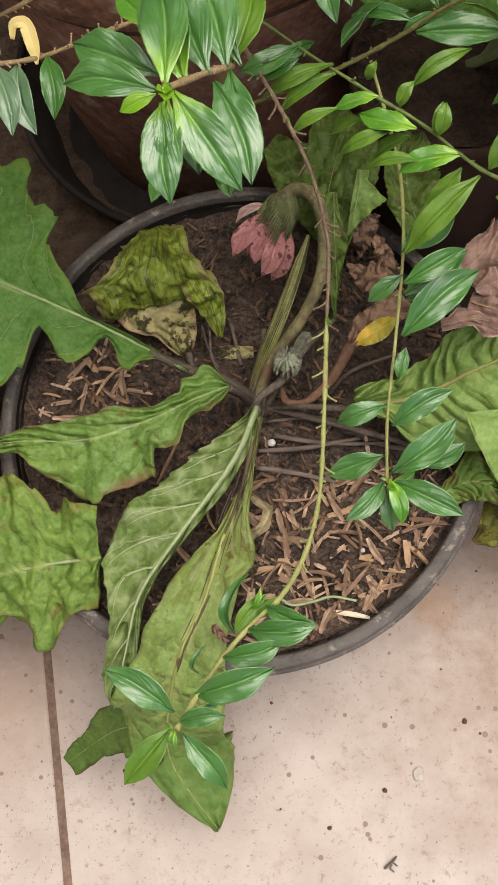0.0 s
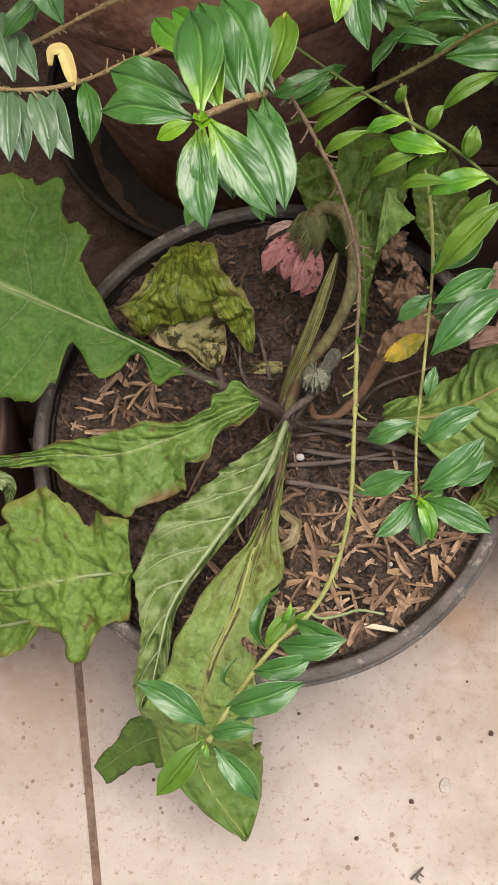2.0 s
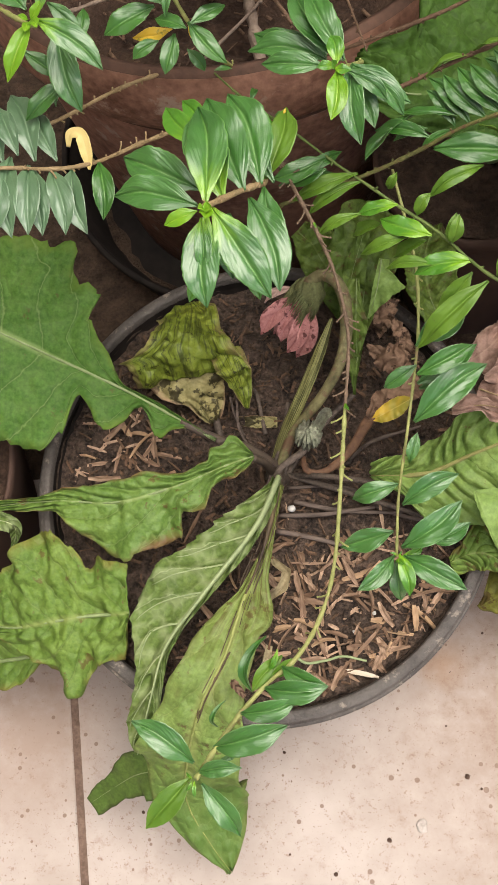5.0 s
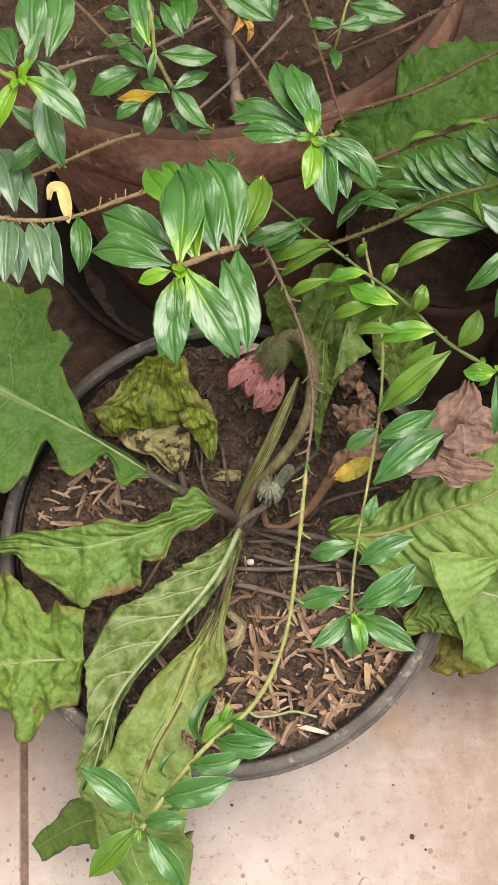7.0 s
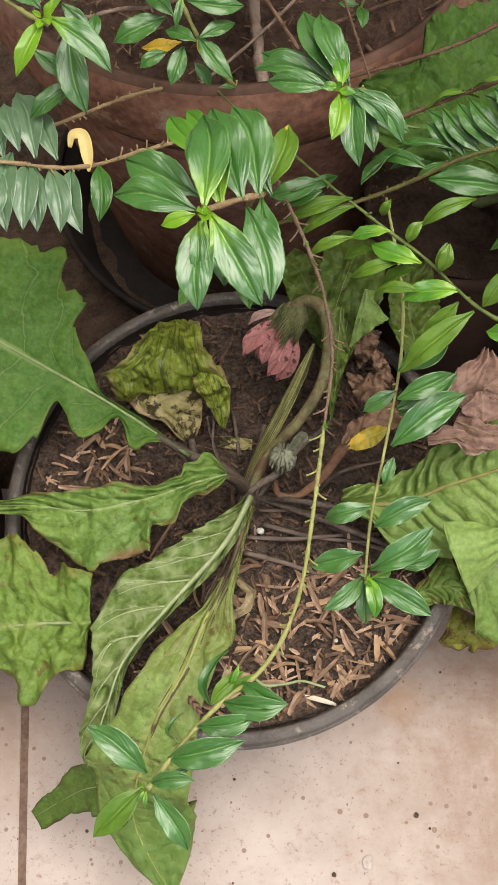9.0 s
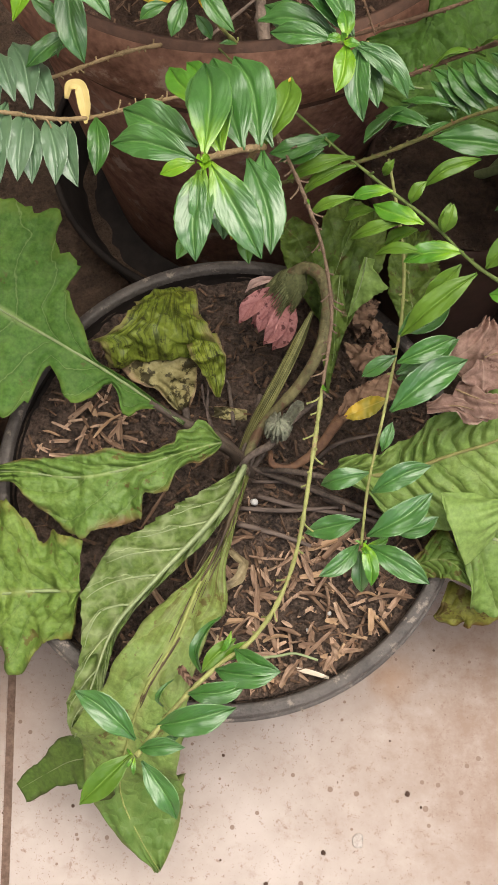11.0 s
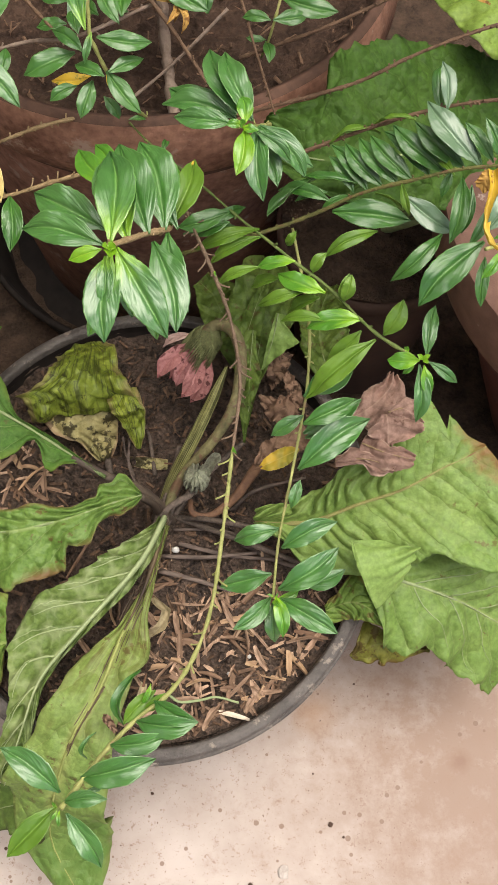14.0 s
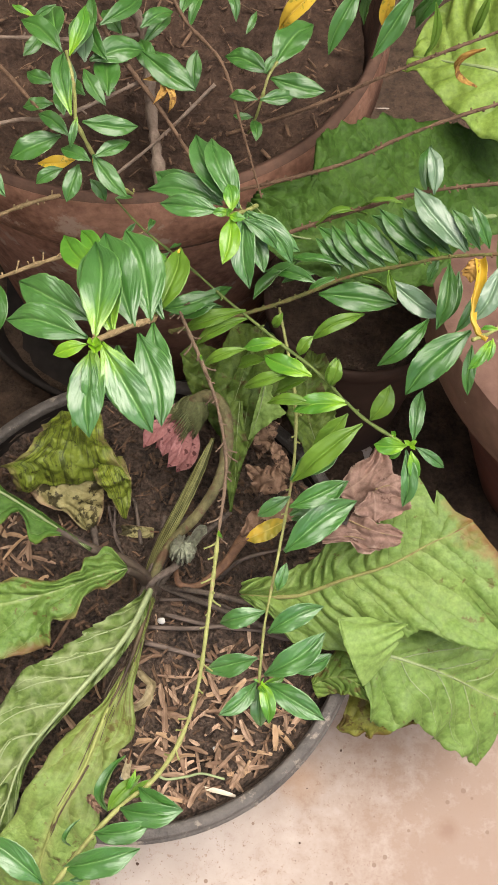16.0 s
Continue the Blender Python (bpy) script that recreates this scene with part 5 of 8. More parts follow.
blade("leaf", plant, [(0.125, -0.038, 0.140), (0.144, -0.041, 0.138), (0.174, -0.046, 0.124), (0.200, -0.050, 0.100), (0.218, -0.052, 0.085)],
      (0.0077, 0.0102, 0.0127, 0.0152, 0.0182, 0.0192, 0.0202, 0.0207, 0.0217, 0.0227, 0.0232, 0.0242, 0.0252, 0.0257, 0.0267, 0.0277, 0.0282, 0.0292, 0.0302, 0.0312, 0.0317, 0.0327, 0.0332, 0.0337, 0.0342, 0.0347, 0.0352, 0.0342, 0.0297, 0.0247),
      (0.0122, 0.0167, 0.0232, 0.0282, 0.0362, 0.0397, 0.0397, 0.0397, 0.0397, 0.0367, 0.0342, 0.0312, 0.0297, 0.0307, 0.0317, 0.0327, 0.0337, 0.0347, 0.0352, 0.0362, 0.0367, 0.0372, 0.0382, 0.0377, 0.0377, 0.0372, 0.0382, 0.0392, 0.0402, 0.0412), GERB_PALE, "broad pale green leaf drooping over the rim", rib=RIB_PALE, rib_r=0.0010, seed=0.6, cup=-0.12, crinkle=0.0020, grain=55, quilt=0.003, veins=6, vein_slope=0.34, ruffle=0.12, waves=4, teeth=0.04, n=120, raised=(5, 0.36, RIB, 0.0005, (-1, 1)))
blade("leaf", plant, [(0.100, -0.054, 0.124), (0.111, -0.051, 0.130), (0.121, -0.053, 0.132), (0.134, -0.061, 0.124)],
      (0.0027, 0.0037, 0.0052, 0.0057, 0.0062, 0.0092, 0.0142, 0.0192, 0.0132, 0.0092, 0.0072, 0.0057, 0.0042, 0.0032, 0.0022, 0.0012, 0.0012, 0.0012),
      (0.0082, 0.0087, 0.0092, 0.0092, 0.0097, 0.0102, 0.0102, 0.0102, 0.0102, 0.0097, 0.0092, 0.0092, 0.0082, 0.0067, 0.0052, 0.0042, 0.0032, 0.0027), GERB_OLD, "yellowing leaf bent over the rim", seed=0.9, cup=-0.25, ruffle=0.2, teeth=0.06, crinkle=0.003, grain=60)
blade("leaf", plant, [(0.117, -0.070, 0.088), (0.130, -0.066, 0.100), (0.146, -0.065, 0.096), (0.163, -0.065, 0.088)],
      (0.0012, 0.0022, 0.0037, 0.0052, 0.0082, 0.0137, 0.0127, 0.0107, 0.0092, 0.0077, 0.0072, 0.0067, 0.0062, 0.0057, 0.0052, 0.0042, 0.0037, 0.0027, 0.0022, 0.0017),
      (0.0042, 0.0062, 0.0087, 0.0107, 0.0117, 0.0122, 0.0122, 0.0122, 0.0122, 0.0127, 0.0127, 0.0117, 0.0107, 0.0097, 0.0082, 0.0062, 0.0042, 0.0022, 0.0012, 0.0012), GERB_RUST, "", seed=0.4, cup=-0.35, ruffle=0.25, teeth=0.06, crinkle=0.003, grain=60)
blade("dried_patch", plant, [(-0.015, -0.119, 0.141), (-0.012, -0.122, 0.143), (-0.008, -0.127, 0.141)],
      (0.0012, 0.0017, 0.0027, 0.0022, 0.0022, 0.0022, 0.0017, 0.0012),
      (0.0012, 0.0012, 0.0022, 0.0017, 0.0017, 0.0017, 0.0012, 0.0012), DRY_BROWN, "shrivelled purple-brown patch", cup=0.4, crinkle=0.002, ruffle=0.3)
# petioles that run in from the heart
HEART = Vector((0.008, 0.006, 0.106))
for a in ((-0.024, 0.011, 0.148), (-0.004, -0.000, 0.148), (-0.064, -0.079, 0.132), (0.010, -0.010, 0.140), (0.010, -0.012, 0.130), (0.065, -0.014, 0.140), (0.103, -0.035, 0.128), (0.052, 0.046, 0.125)):
    a = Vector(a)
    near = a.x < HEART.x + 0.02
    tube("petiole", plant, [HEART + Vector((random.uniform(-0.006, 0.006), random.uniform(-0.006, 0.006), -0.004)), HEART.lerp(a, 0.5) + Vector((0, 0, 0.003)), a], 0.0028 if near else 0.0017, 0.0021 if near else 0.0016, STALK if near else STALK_GREY, n=16)
tube("petiole", plant, [(-0.043, 0.020, 0.153), (-0.023, 0.012, 0.146), (-0.007, 0.010, 0.136), (0.010, 0.005, 0.112)], 0.0022, 0.0034, STALK, n=18)
tube("petiole", plant, [(0.009, -0.004, 0.128), (0.006, -0.030, 0.139), (-0.001, -0.056, 0.139), (-0.008, -0.073, 0.139)], 0.0032, 0.0006, STRIPED_BROWN, n=20, sides=10, flat=0.7)
for off, a, b in ((-0.0030, 2, 17), (0.0026, 4, 19), (-0.0018, 16, 27), (0.0016, 21, 31), (-0.0044, 9, 14), (0.0042, 11, 17), (0.0002, 13, 18), (0.0004, 24, 28)):
    line = curve_points(HANGING, 56)[a:b]
    tube("dark_streak", plant, [p + Vector((off + random.gauss(0, 0.0002), 0, 0.0012)) for p in line[::3] + line[-1:]], 0.00065, 0.0003, STRIPED_BROWN, n=20, sides=6, wobble=0.6, flat=0.6)
dead = (((0.012, 0.000, 0.107), (0.039, -0.005, 0.109), (0.070, -0.013, 0.111)),
        ((0.017, -0.008, 0.107), (0.045, -0.015, 0.109), (0.074, -0.020, 0.111)),
        ((0.009, -0.018, 0.107), (0.035, -0.019, 0.109), (0.061, -0.019, 0.111)),
        ((0.054, -0.011, 0.107), (0.078, -0.016, 0.109), (0.104, -0.024, 0.111)),
        ((0.008, -0.028, 0.107), (0.029, -0.032, 0.109), (0.046, -0.035, 0.111)),
        ((0.043, 0.011, 0.107), (0.063, 0.021, 0.109), (0.085, 0.031, 0.111)),
        ((-0.013, 0.047, 0.128), (-0.012, 0.035, 0.118), (-0.010, 0.018, 0.108)),
        ((-0.019, 0.047, 0.130), (-0.017, 0.039, 0.118), (-0.014, 0.025, 0.108)))
for d in dead:
    j = [Vector((random.gauss(0, 0.002), random.gauss(0, 0.0032), 0)) for p in d]
    tube("dead_petiole", plant, [Vector(p) + q for p, q in zip(d, j)], random.uniform(0.0010, 0.0019), random.uniform(0.0006, 0.0013), DEAD_STRAW, n=14, sides=6, wobble=0.3, flat=0.4)
# the pink flower, its bent stalk and bracts
flower_neck = [(0.007, 0.002, 0.112), (0.017, 0.019, 0.132), (0.035, 0.034, 0.152), (0.046, 0.049, 0.168), (0.049, 0.070, 0.178), (0.045, 0.086, 0.181), (0.036, 0.093, 0.179), (0.028, 0.090, 0.174)]
tube("flower_stalk", plant, flower_neck, 0.0026, 0.0036, NECK, "thick bent stalk, green turning brown", n=46, sides=12)
blade("flower_stalk", plant, [(0.003, 0.001, 0.110), (0.012, 0.018, 0.131), (0.024, 0.035, 0.152), (0.034, 0.053, 0.166), (0.041, 0.070, 0.172)],
      (0.0018, 0.0028, 0.0034, 0.0036, 0.0034, 0.0030, 0.0010),
      (0.0018, 0.0028, 0.0034, 0.0036, 0.0034, 0.0030, 0.0010), STRIPE, "flattened stalk with dark streaks", cup=-0.5, crinkle=0.001, thick=0.002)
tube("flower_stalk", plant, [(0.001, 0.002, 0.108), (0.009, 0.020, 0.125), (0.014, 0.029, 0.136)], 0.0018, 0.0012, STALK, n=20)
for a in (((0.037, 0.061, 0.160), (0.021, 0.041, 0.138), (0.008, 0.013, 0.122), (0.003, -0.007, 0.114)), ((0.031, 0.053, 0.148), (0.017, 0.031, 0.132), (0.006, 0.007, 0.120), (0.000, -0.010, 0.112)), ((0.015, 0.038, 0.134), (0.011, 0.022, 0.126), (0.006, -0.001, 0.114)), ((0.026, 0.037, 0.135), (0.016, 0.016, 0.124), (0.010, -0.004, 0.114)), ((0.017, 0.029, 0.116), (0.009, -0.000, 0.113), (0.004, -0.031, 0.116)), ((-0.000, 0.030, 0.108), (-0.005, 0.055, 0.109), (-0.007, 0.058, 0.110))):
    tube("dead_petiole", plant, a, 0.0014, 0.0010, STALK_GREY, n=16, sides=6)
flower = part("flower", *calyx((0.034, 0.093, 0.176), (0.023, 0.083, 0.162)), plant, "withered pink flower with hairy green bracts")
for b, t, w, m in (((0.022, 0.091, 0.170), (0.003, 0.091, 0.154), 0.24, PETAL_PALE), ((0.022, 0.092, 0.167), (0.005, 0.095, 0.156), 0.20, PETAL), ((0.023, 0.086, 0.170), (0.001, 0.072, 0.152), 0.38, PETAL), ((0.023, 0.089, 0.166), (0.001, 0.081, 0.147), 0.30, PETAL),
                   ((0.025, 0.084, 0.171), (0.008, 0.072, 0.152), 0.30, PETAL), ((0.025, 0.083, 0.170), (0.012, 0.068, 0.150), 0.40, PETAL), ((0.027, 0.083, 0.167), (0.015, 0.064, 0.144), 0.38, PETAL), ((0.029, 0.084, 0.164), (0.020, 0.063, 0.140), 0.40, PETAL), ((0.031, 0.087, 0.160), (0.024, 0.066, 0.138), 0.36, PETAL),
                   ((0.030, 0.087, 0.158), (0.018, 0.070, 0.136), 0.46, PETAL), ((0.027, 0.090, 0.158), (0.009, 0.078, 0.138), 0.46, PETAL), ((0.026, 0.088, 0.160), (0.012, 0.074, 0.142), 0.40, PETAL)):
    leaf(flower, b, t, m, w, kind=random.choice((0, 1, 5)), name="petal", jitter=0.6)
# the grey bud on its crooked stalk
bud = part("bud", *bud_head((0.026, 0.016, 0.138), 0.0066), plant, "small grey closed bud")
tube("bud_stalk", plant, [(0.005, -0.011, 0.128), (0.010, -0.003, 0.136), (0.017, 0.003, 0.136), (0.022, 0.008, 0.133), (0.025, 0.014, 0.132)], 0.0018, 0.0022, STALK_GREY)
blade("bract", plant, [(0.030, 0.018, 0.140), (0.035, 0.023, 0.148), (0.039, 0.025, 0.153)],
      (0.0030, 0.0030, 0.0030, 0.0030, 0.0030, 0.0030, 0.0030, 0.0030, 0.0030, 0.0030, 0.0030, 0.0030, 0.0030, 0.0030, 0.0030, 0.0030, 0.0030, 0.0030, 0.0030, 0.0030, 0.0030, 0.0030, 0.0030, 0.0030, 0.0030, 0.0030, 0.0030, 0.0030, 0.0030, 0.0030, 0.0030, 0.0030, 0.0030, 0.0030, 0.0030, 0.0030, 0.0030, 0.0030, 0.0030, 0.0030),
      (0.0030, 0.0030, 0.0030, 0.0030, 0.0030, 0.0030, 0.0030, 0.0030, 0.0030, 0.0030, 0.0030, 0.0030, 0.0030, 0.0030, 0.0030, 0.0030, 0.0030, 0.0030, 0.0030, 0.0030, 0.0030, 0.0030, 0.0030, 0.0030, 0.0030, 0.0030, 0.0030, 0.0030, 0.0030, 0.0030, 0.0030, 0.0030, 0.0030, 0.0030, 0.0030, 0.0030, 0.0030, 0.0030, 0.0030, 0.0030), BUD, "", cup=1.2)
tube("flower_stalk", plant, [(0.022, 0.011, 0.118), (0.024, 0.003, 0.118), (0.034, 0.002, 0.118), (0.048, 0.011, 0.124), (0.060, 0.026, 0.135), (0.071, 0.037, 0.142)], 0.0016, 0.0036, STALK_BROWN, "curved brown dried stalk", n=30, sides=10, flat=0.6)
blade("dry_leaf", plant, [(0.060, 0.027, 0.136), (0.071, 0.034, 0.144), (0.086, 0.046, 0.148)],
      (0.0023, 0.0029, 0.0034, 0.0039, 0.0044, 0.0049, 0.0053, 0.0058, 0.0063, 0.0069, 0.0074, 0.0079, 0.0084, 0.0082, 0.0080, 0.0077, 0.0075, 0.0073, 0.0071, 0.0070, 0.0067, 0.0065, 0.0064, 0.0063, 0.0061, 0.0060, 0.0059, 0.0057, 0.0055, 0.0052, 0.0050, 0.0048, 0.0046, 0.0044, 0.0042, 0.0039, 0.0037, 0.0035, 0.0033, 0.0031),
      (0.0042, 0.0044, 0.0046, 0.0048, 0.0049, 0.0051, 0.0053, 0.0055, 0.0057, 0.0058, 0.0060, 0.0062, 0.0063, 0.0065, 0.0066, 0.0068, 0.0069, 0.0072, 0.0075, 0.0077, 0.0081, 0.0083, 0.0085, 0.0088, 0.0090, 0.0092, 0.0094, 0.0097, 0.0099, 0.0101, 0.0103, 0.0106, 0.0108, 0.0110, 0.0113, 0.0115, 0.0117, 0.0108, 0.0095, 0.0083), DRY_BROWN, "dried brown leaf at the end of its stalk", crinkle=0.003, ruffle=0.3, ridge=0.003, ridge_grain=70, teeth=0.2)
blade("dry_leaf", plant, [(0.084, 0.056, 0.146), (0.073, 0.056, 0.150), (0.060, 0.066, 0.146)],
      (0.0041, 0.0045, 0.0047, 0.0050, 0.0053, 0.0056, 0.0059, 0.0062, 0.0065, 0.0069, 0.0073, 0.0077, 0.0082, 0.0088, 0.0090, 0.0090, 0.0091, 0.0091, 0.0092, 0.0093, 0.0096, 0.0097, 0.0095, 0.0089, 0.0083, 0.0078, 0.0073, 0.0067, 0.0062, 0.0057, 0.0053, 0.0048, 0.0043, 0.0038, 0.0034, 0.0029, 0.0025, 0.0020, 0.0015, 0.0010),
      (0.0027, 0.0027, 0.0034, 0.0041, 0.0049, 0.0056, 0.0063, 0.0069, 0.0075, 0.0081, 0.0086, 0.0090, 0.0094, 0.0097, 0.0100, 0.0098, 0.0096, 0.0092, 0.0090, 0.0087, 0.0079, 0.0075, 0.0070, 0.0064, 0.0058, 0.0051, 0.0044, 0.0041, 0.0038, 0.0036, 0.0033, 0.0030, 0.0027, 0.0024, 0.0021, 0.0019, 0.0016, 0.0013, 0.0011, 0.0011), DRY_BROWN, "shrivelled brown leaf", crinkle=0.005, ruffle=0.4, cup=-0.3, ridge=0.003, ridge_grain=70, teeth=0.2)
blade("dry_leaf", plant, [(0.085, 0.062, 0.140), (0.079, 0.071, 0.150), (0.073, 0.075, 0.155)],
      (0.0032, 0.0032, 0.0032, 0.0032, 0.0033, 0.0035, 0.0036, 0.0038, 0.0039, 0.0041, 0.0043, 0.0044, 0.0046, 0.0047, 0.0049, 0.0050, 0.0051, 0.0052, 0.0053, 0.0054, 0.0056, 0.0057, 0.0057, 0.0058, 0.0057, 0.0056, 0.0054, 0.0053, 0.0051, 0.0049, 0.0047, 0.0045, 0.0042, 0.0038, 0.0035, 0.0031, 0.0027, 0.0024, 0.0020, 0.0016),
      (0.0032, 0.0033, 0.0033, 0.0034, 0.0034, 0.0035, 0.0035, 0.0035, 0.0036, 0.0036, 0.0037, 0.0037, 0.0038, 0.0038, 0.0039, 0.0039, 0.0040, 0.0041, 0.0042, 0.0042, 0.0043, 0.0042, 0.0040, 0.0039, 0.0039, 0.0038, 0.0037, 0.0037, 0.0038, 0.0038, 0.0039, 0.0039, 0.0039, 0.0039, 0.0039, 0.0039, 0.0039, 0.0039, 0.0039, 0.0039), DRY_BROWN, "", crinkle=0.004, ruffle=0.4, ridge=0.003, ridge_grain=70, teeth=0.2)
blade("dry_leaf", plant, [(0.063, 0.079, 0.140), (0.069, 0.083, 0.150), (0.077, 0.093, 0.150)],
      (0.0034, 0.0034, 0.0034, 0.0034, 0.0034, 0.0034, 0.0035, 0.0036, 0.0036, 0.0037, 0.0038, 0.0039, 0.0039, 0.0040, 0.0041, 0.0042, 0.0043, 0.0044, 0.0045, 0.0046, 0.0049, 0.0050, 0.0052, 0.0053, 0.0055, 0.0056, 0.0053, 0.0050, 0.0046, 0.0043, 0.0040, 0.0036, 0.0033, 0.0029, 0.0026, 0.0023, 0.0019, 0.0016, 0.0013, 0.0009),
      (0.0072, 0.0072, 0.0072, 0.0072, 0.0072, 0.0073, 0.0074, 0.0074, 0.0075, 0.0075, 0.0076, 0.0077, 0.0077, 0.0078, 0.0078, 0.0078, 0.0079, 0.0079, 0.0080, 0.0080, 0.0080, 0.0079, 0.0076, 0.0074, 0.0071, 0.0068, 0.0065, 0.0062, 0.0059, 0.0056, 0.0052, 0.0049, 0.0046, 0.0043, 0.0039, 0.0036, 0.0033, 0.0029, 0.0026, 0.0026), DRY_BROWN, "", crinkle=0.004, ruffle=0.4, ridge=0.003, ridge_grain=70, teeth=0.2)

# ---- loose leaves ----
def loose_leaf(label, spine, left, right, mat, **kw):
    ob = thing("fallen_leaf", label, "leaf")
    bm = bmesh.new()
    blade_mesh(bm, spine, left, right, **kw)
    part("blade", bm, mat, ob)
    a, b = Vector(spine[0]), Vector(spine[1])
    back = (a - b).normalized()
    tube("leaf_stalk", ob, [a - back * 0.002, a + back * 0.003, a + back * 0.006 - Vector((0, 0, 0.0015))], 0.0007, 0.0004, STALK_BROWN, n=8, sides=6)
    return ob


loose_leaf("crumpled dry brown leaf lying on the pale green leaf", [(0.108, 0.027, 0.200), (0.119, 0.033, 0.205), (0.127, 0.042, 0.208), (0.129, 0.050, 0.208)],
      (0.0032, 0.0039, 0.0046, 0.0060, 0.0067, 0.0074, 0.0081, 0.0088, 0.0081, 0.0081, 0.0074, 0.0067, 0.0053, 0.0053, 0.0046, 0.0046, 0.0032, 0.0030),
      (0.0030, 0.0060, 0.0123, 0.0158, 0.0144, 0.0130, 0.0123, 0.0123, 0.0116, 0.0116, 0.0109, 0.0109, 0.0109, 0.0109, 0.0074, 0.0053, 0.0039, 0.0030), DRY, crinkle=0.0012, grain=110, teeth=0.08, ridge=0.0024, ridge_grain=70, ruffle=0.2, waves=3, seed=0.4, cup=-0.25, pleat=0.0018, pleats=3, n=70, m=16)
dry = bpy.data.objects["fallen_leaf"]
blade("fold", dry, [(0.125, 0.025, 0.212), (0.133, 0.026, 0.214), (0.142, 0.020, 0.208)],
      (0.0030, 0.0030, 0.0030, 0.0032, 0.0039, 0.0067, 0.0074, 0.0074, 0.0060, 0.0053, 0.0039, 0.0032, 0.0030, 0.0030),
      (0.0030, 0.0060, 0.0088, 0.0109, 0.0109, 0.0102, 0.0102, 0.0102, 0.0102, 0.0095, 0.0074, 0.0053, 0.0039, 0.0030), DRY, "", rib=TWIG_TAN, rib_r=0.0005, crinkle=0.0012, grain=110, teeth=0.08, ridge=0.0024, ridge_grain=70, ruffle=0.15, waves=2.5, seed=0.7, cup=-0.35, pleat=0.0012, pleats=3, n=56, m=14)
blade("fold", dry, [(0.124, 0.024, 0.211), (0.125, 0.017, 0.209), (0.125, 0.010, 0.204)],
      (0.0030, 0.0060, 0.0088, 0.0109, 0.0137, 0.0165, 0.0186, 0.0186, 0.0158, 0.0137, 0.0102, 0.0067, 0.0032, 0.0030),
      (0.0030, 0.0032, 0.0046, 0.0053, 0.0067, 0.0088, 0.0102, 0.0109, 0.0116, 0.0102, 0.0081, 0.0060, 0.0039, 0.0030), DRY, "", rib=TWIG_TAN, rib_r=0.0005, crinkle=0.0012, grain=110, teeth=0.08, ridge=0.0024, ridge_grain=70, ruffle=0.20, waves=2.5, seed=0.2, cup=0.30, pleat=0.0012, pleats=3, n=56, m=14)
blade("fold", dry, [(0.112, 0.010, 0.206), (0.124, 0.004, 0.208), (0.139, 0.002, 0.205)],
      (0.0046, 0.0067, 0.0067, 0.0060, 0.0060, 0.0053, 0.0053, 0.0046, 0.0039, 0.0046, 0.0046, 0.0053, 0.0053, 0.0046, 0.0039, 0.0030),
      (0.0081, 0.0081, 0.0081, 0.0081, 0.0081, 0.0081, 0.0081, 0.0088, 0.0088, 0.0081, 0.0081, 0.0081, 0.0074, 0.0060, 0.0053, 0.0039), DRY, "", rib=TWIG_TAN, rib_r=0.0005, crinkle=0.0012, grain=110, teeth=0.08, ridge=0.0024, ridge_grain=70, ruffle=0.25, waves=2.5, seed=0.5, cup=-0.40, pleat=0.0012, pleats=3, n=56, m=14)
blade("fold", dry, [(0.099, 0.002, 0.200), (0.114, 0.002, 0.204), (0.129, -0.002, 0.203)],
      (0.0030, 0.0030, 0.0032, 0.0046, 0.0067, 0.0060, 0.0053, 0.0039, 0.0039, 0.0032, 0.0032, 0.0030, 0.0030, 0.0030, 0.0030, 0.0030),
      (0.0030, 0.0030, 0.0030, 0.0030, 0.0030, 0.0030, 0.0030, 0.0030, 0.0046, 0.0060, 0.0074, 0.0074, 0.0074, 0.0060, 0.0032, 0.0030), DRY, "", rib=TWIG_TAN, rib_r=0.0005, crinkle=0.0012, grain=110, teeth=0.08, ridge=0.0024, ridge_grain=70, ruffle=0.30, waves=2.5, seed=0.9, cup=-0.30, pleat=0.0012, pleats=3, n=56, m=14)
loose_leaf("yellow fallen leaf with a brown edge", [(0.061, 0.019, 0.150), (0.071, 0.023, 0.153), (0.083, 0.031, 0.150)],
      (0.0005, 0.0032, 0.0045, 0.0050, 0.0048, 0.0034, 0.0004),
      (0.0005, 0.0036, 0.0050, 0.0054, 0.0048, 0.0030, 0.0004), YELLOW, cup=0.35, ruffle=0.15, ridge=0.0015)
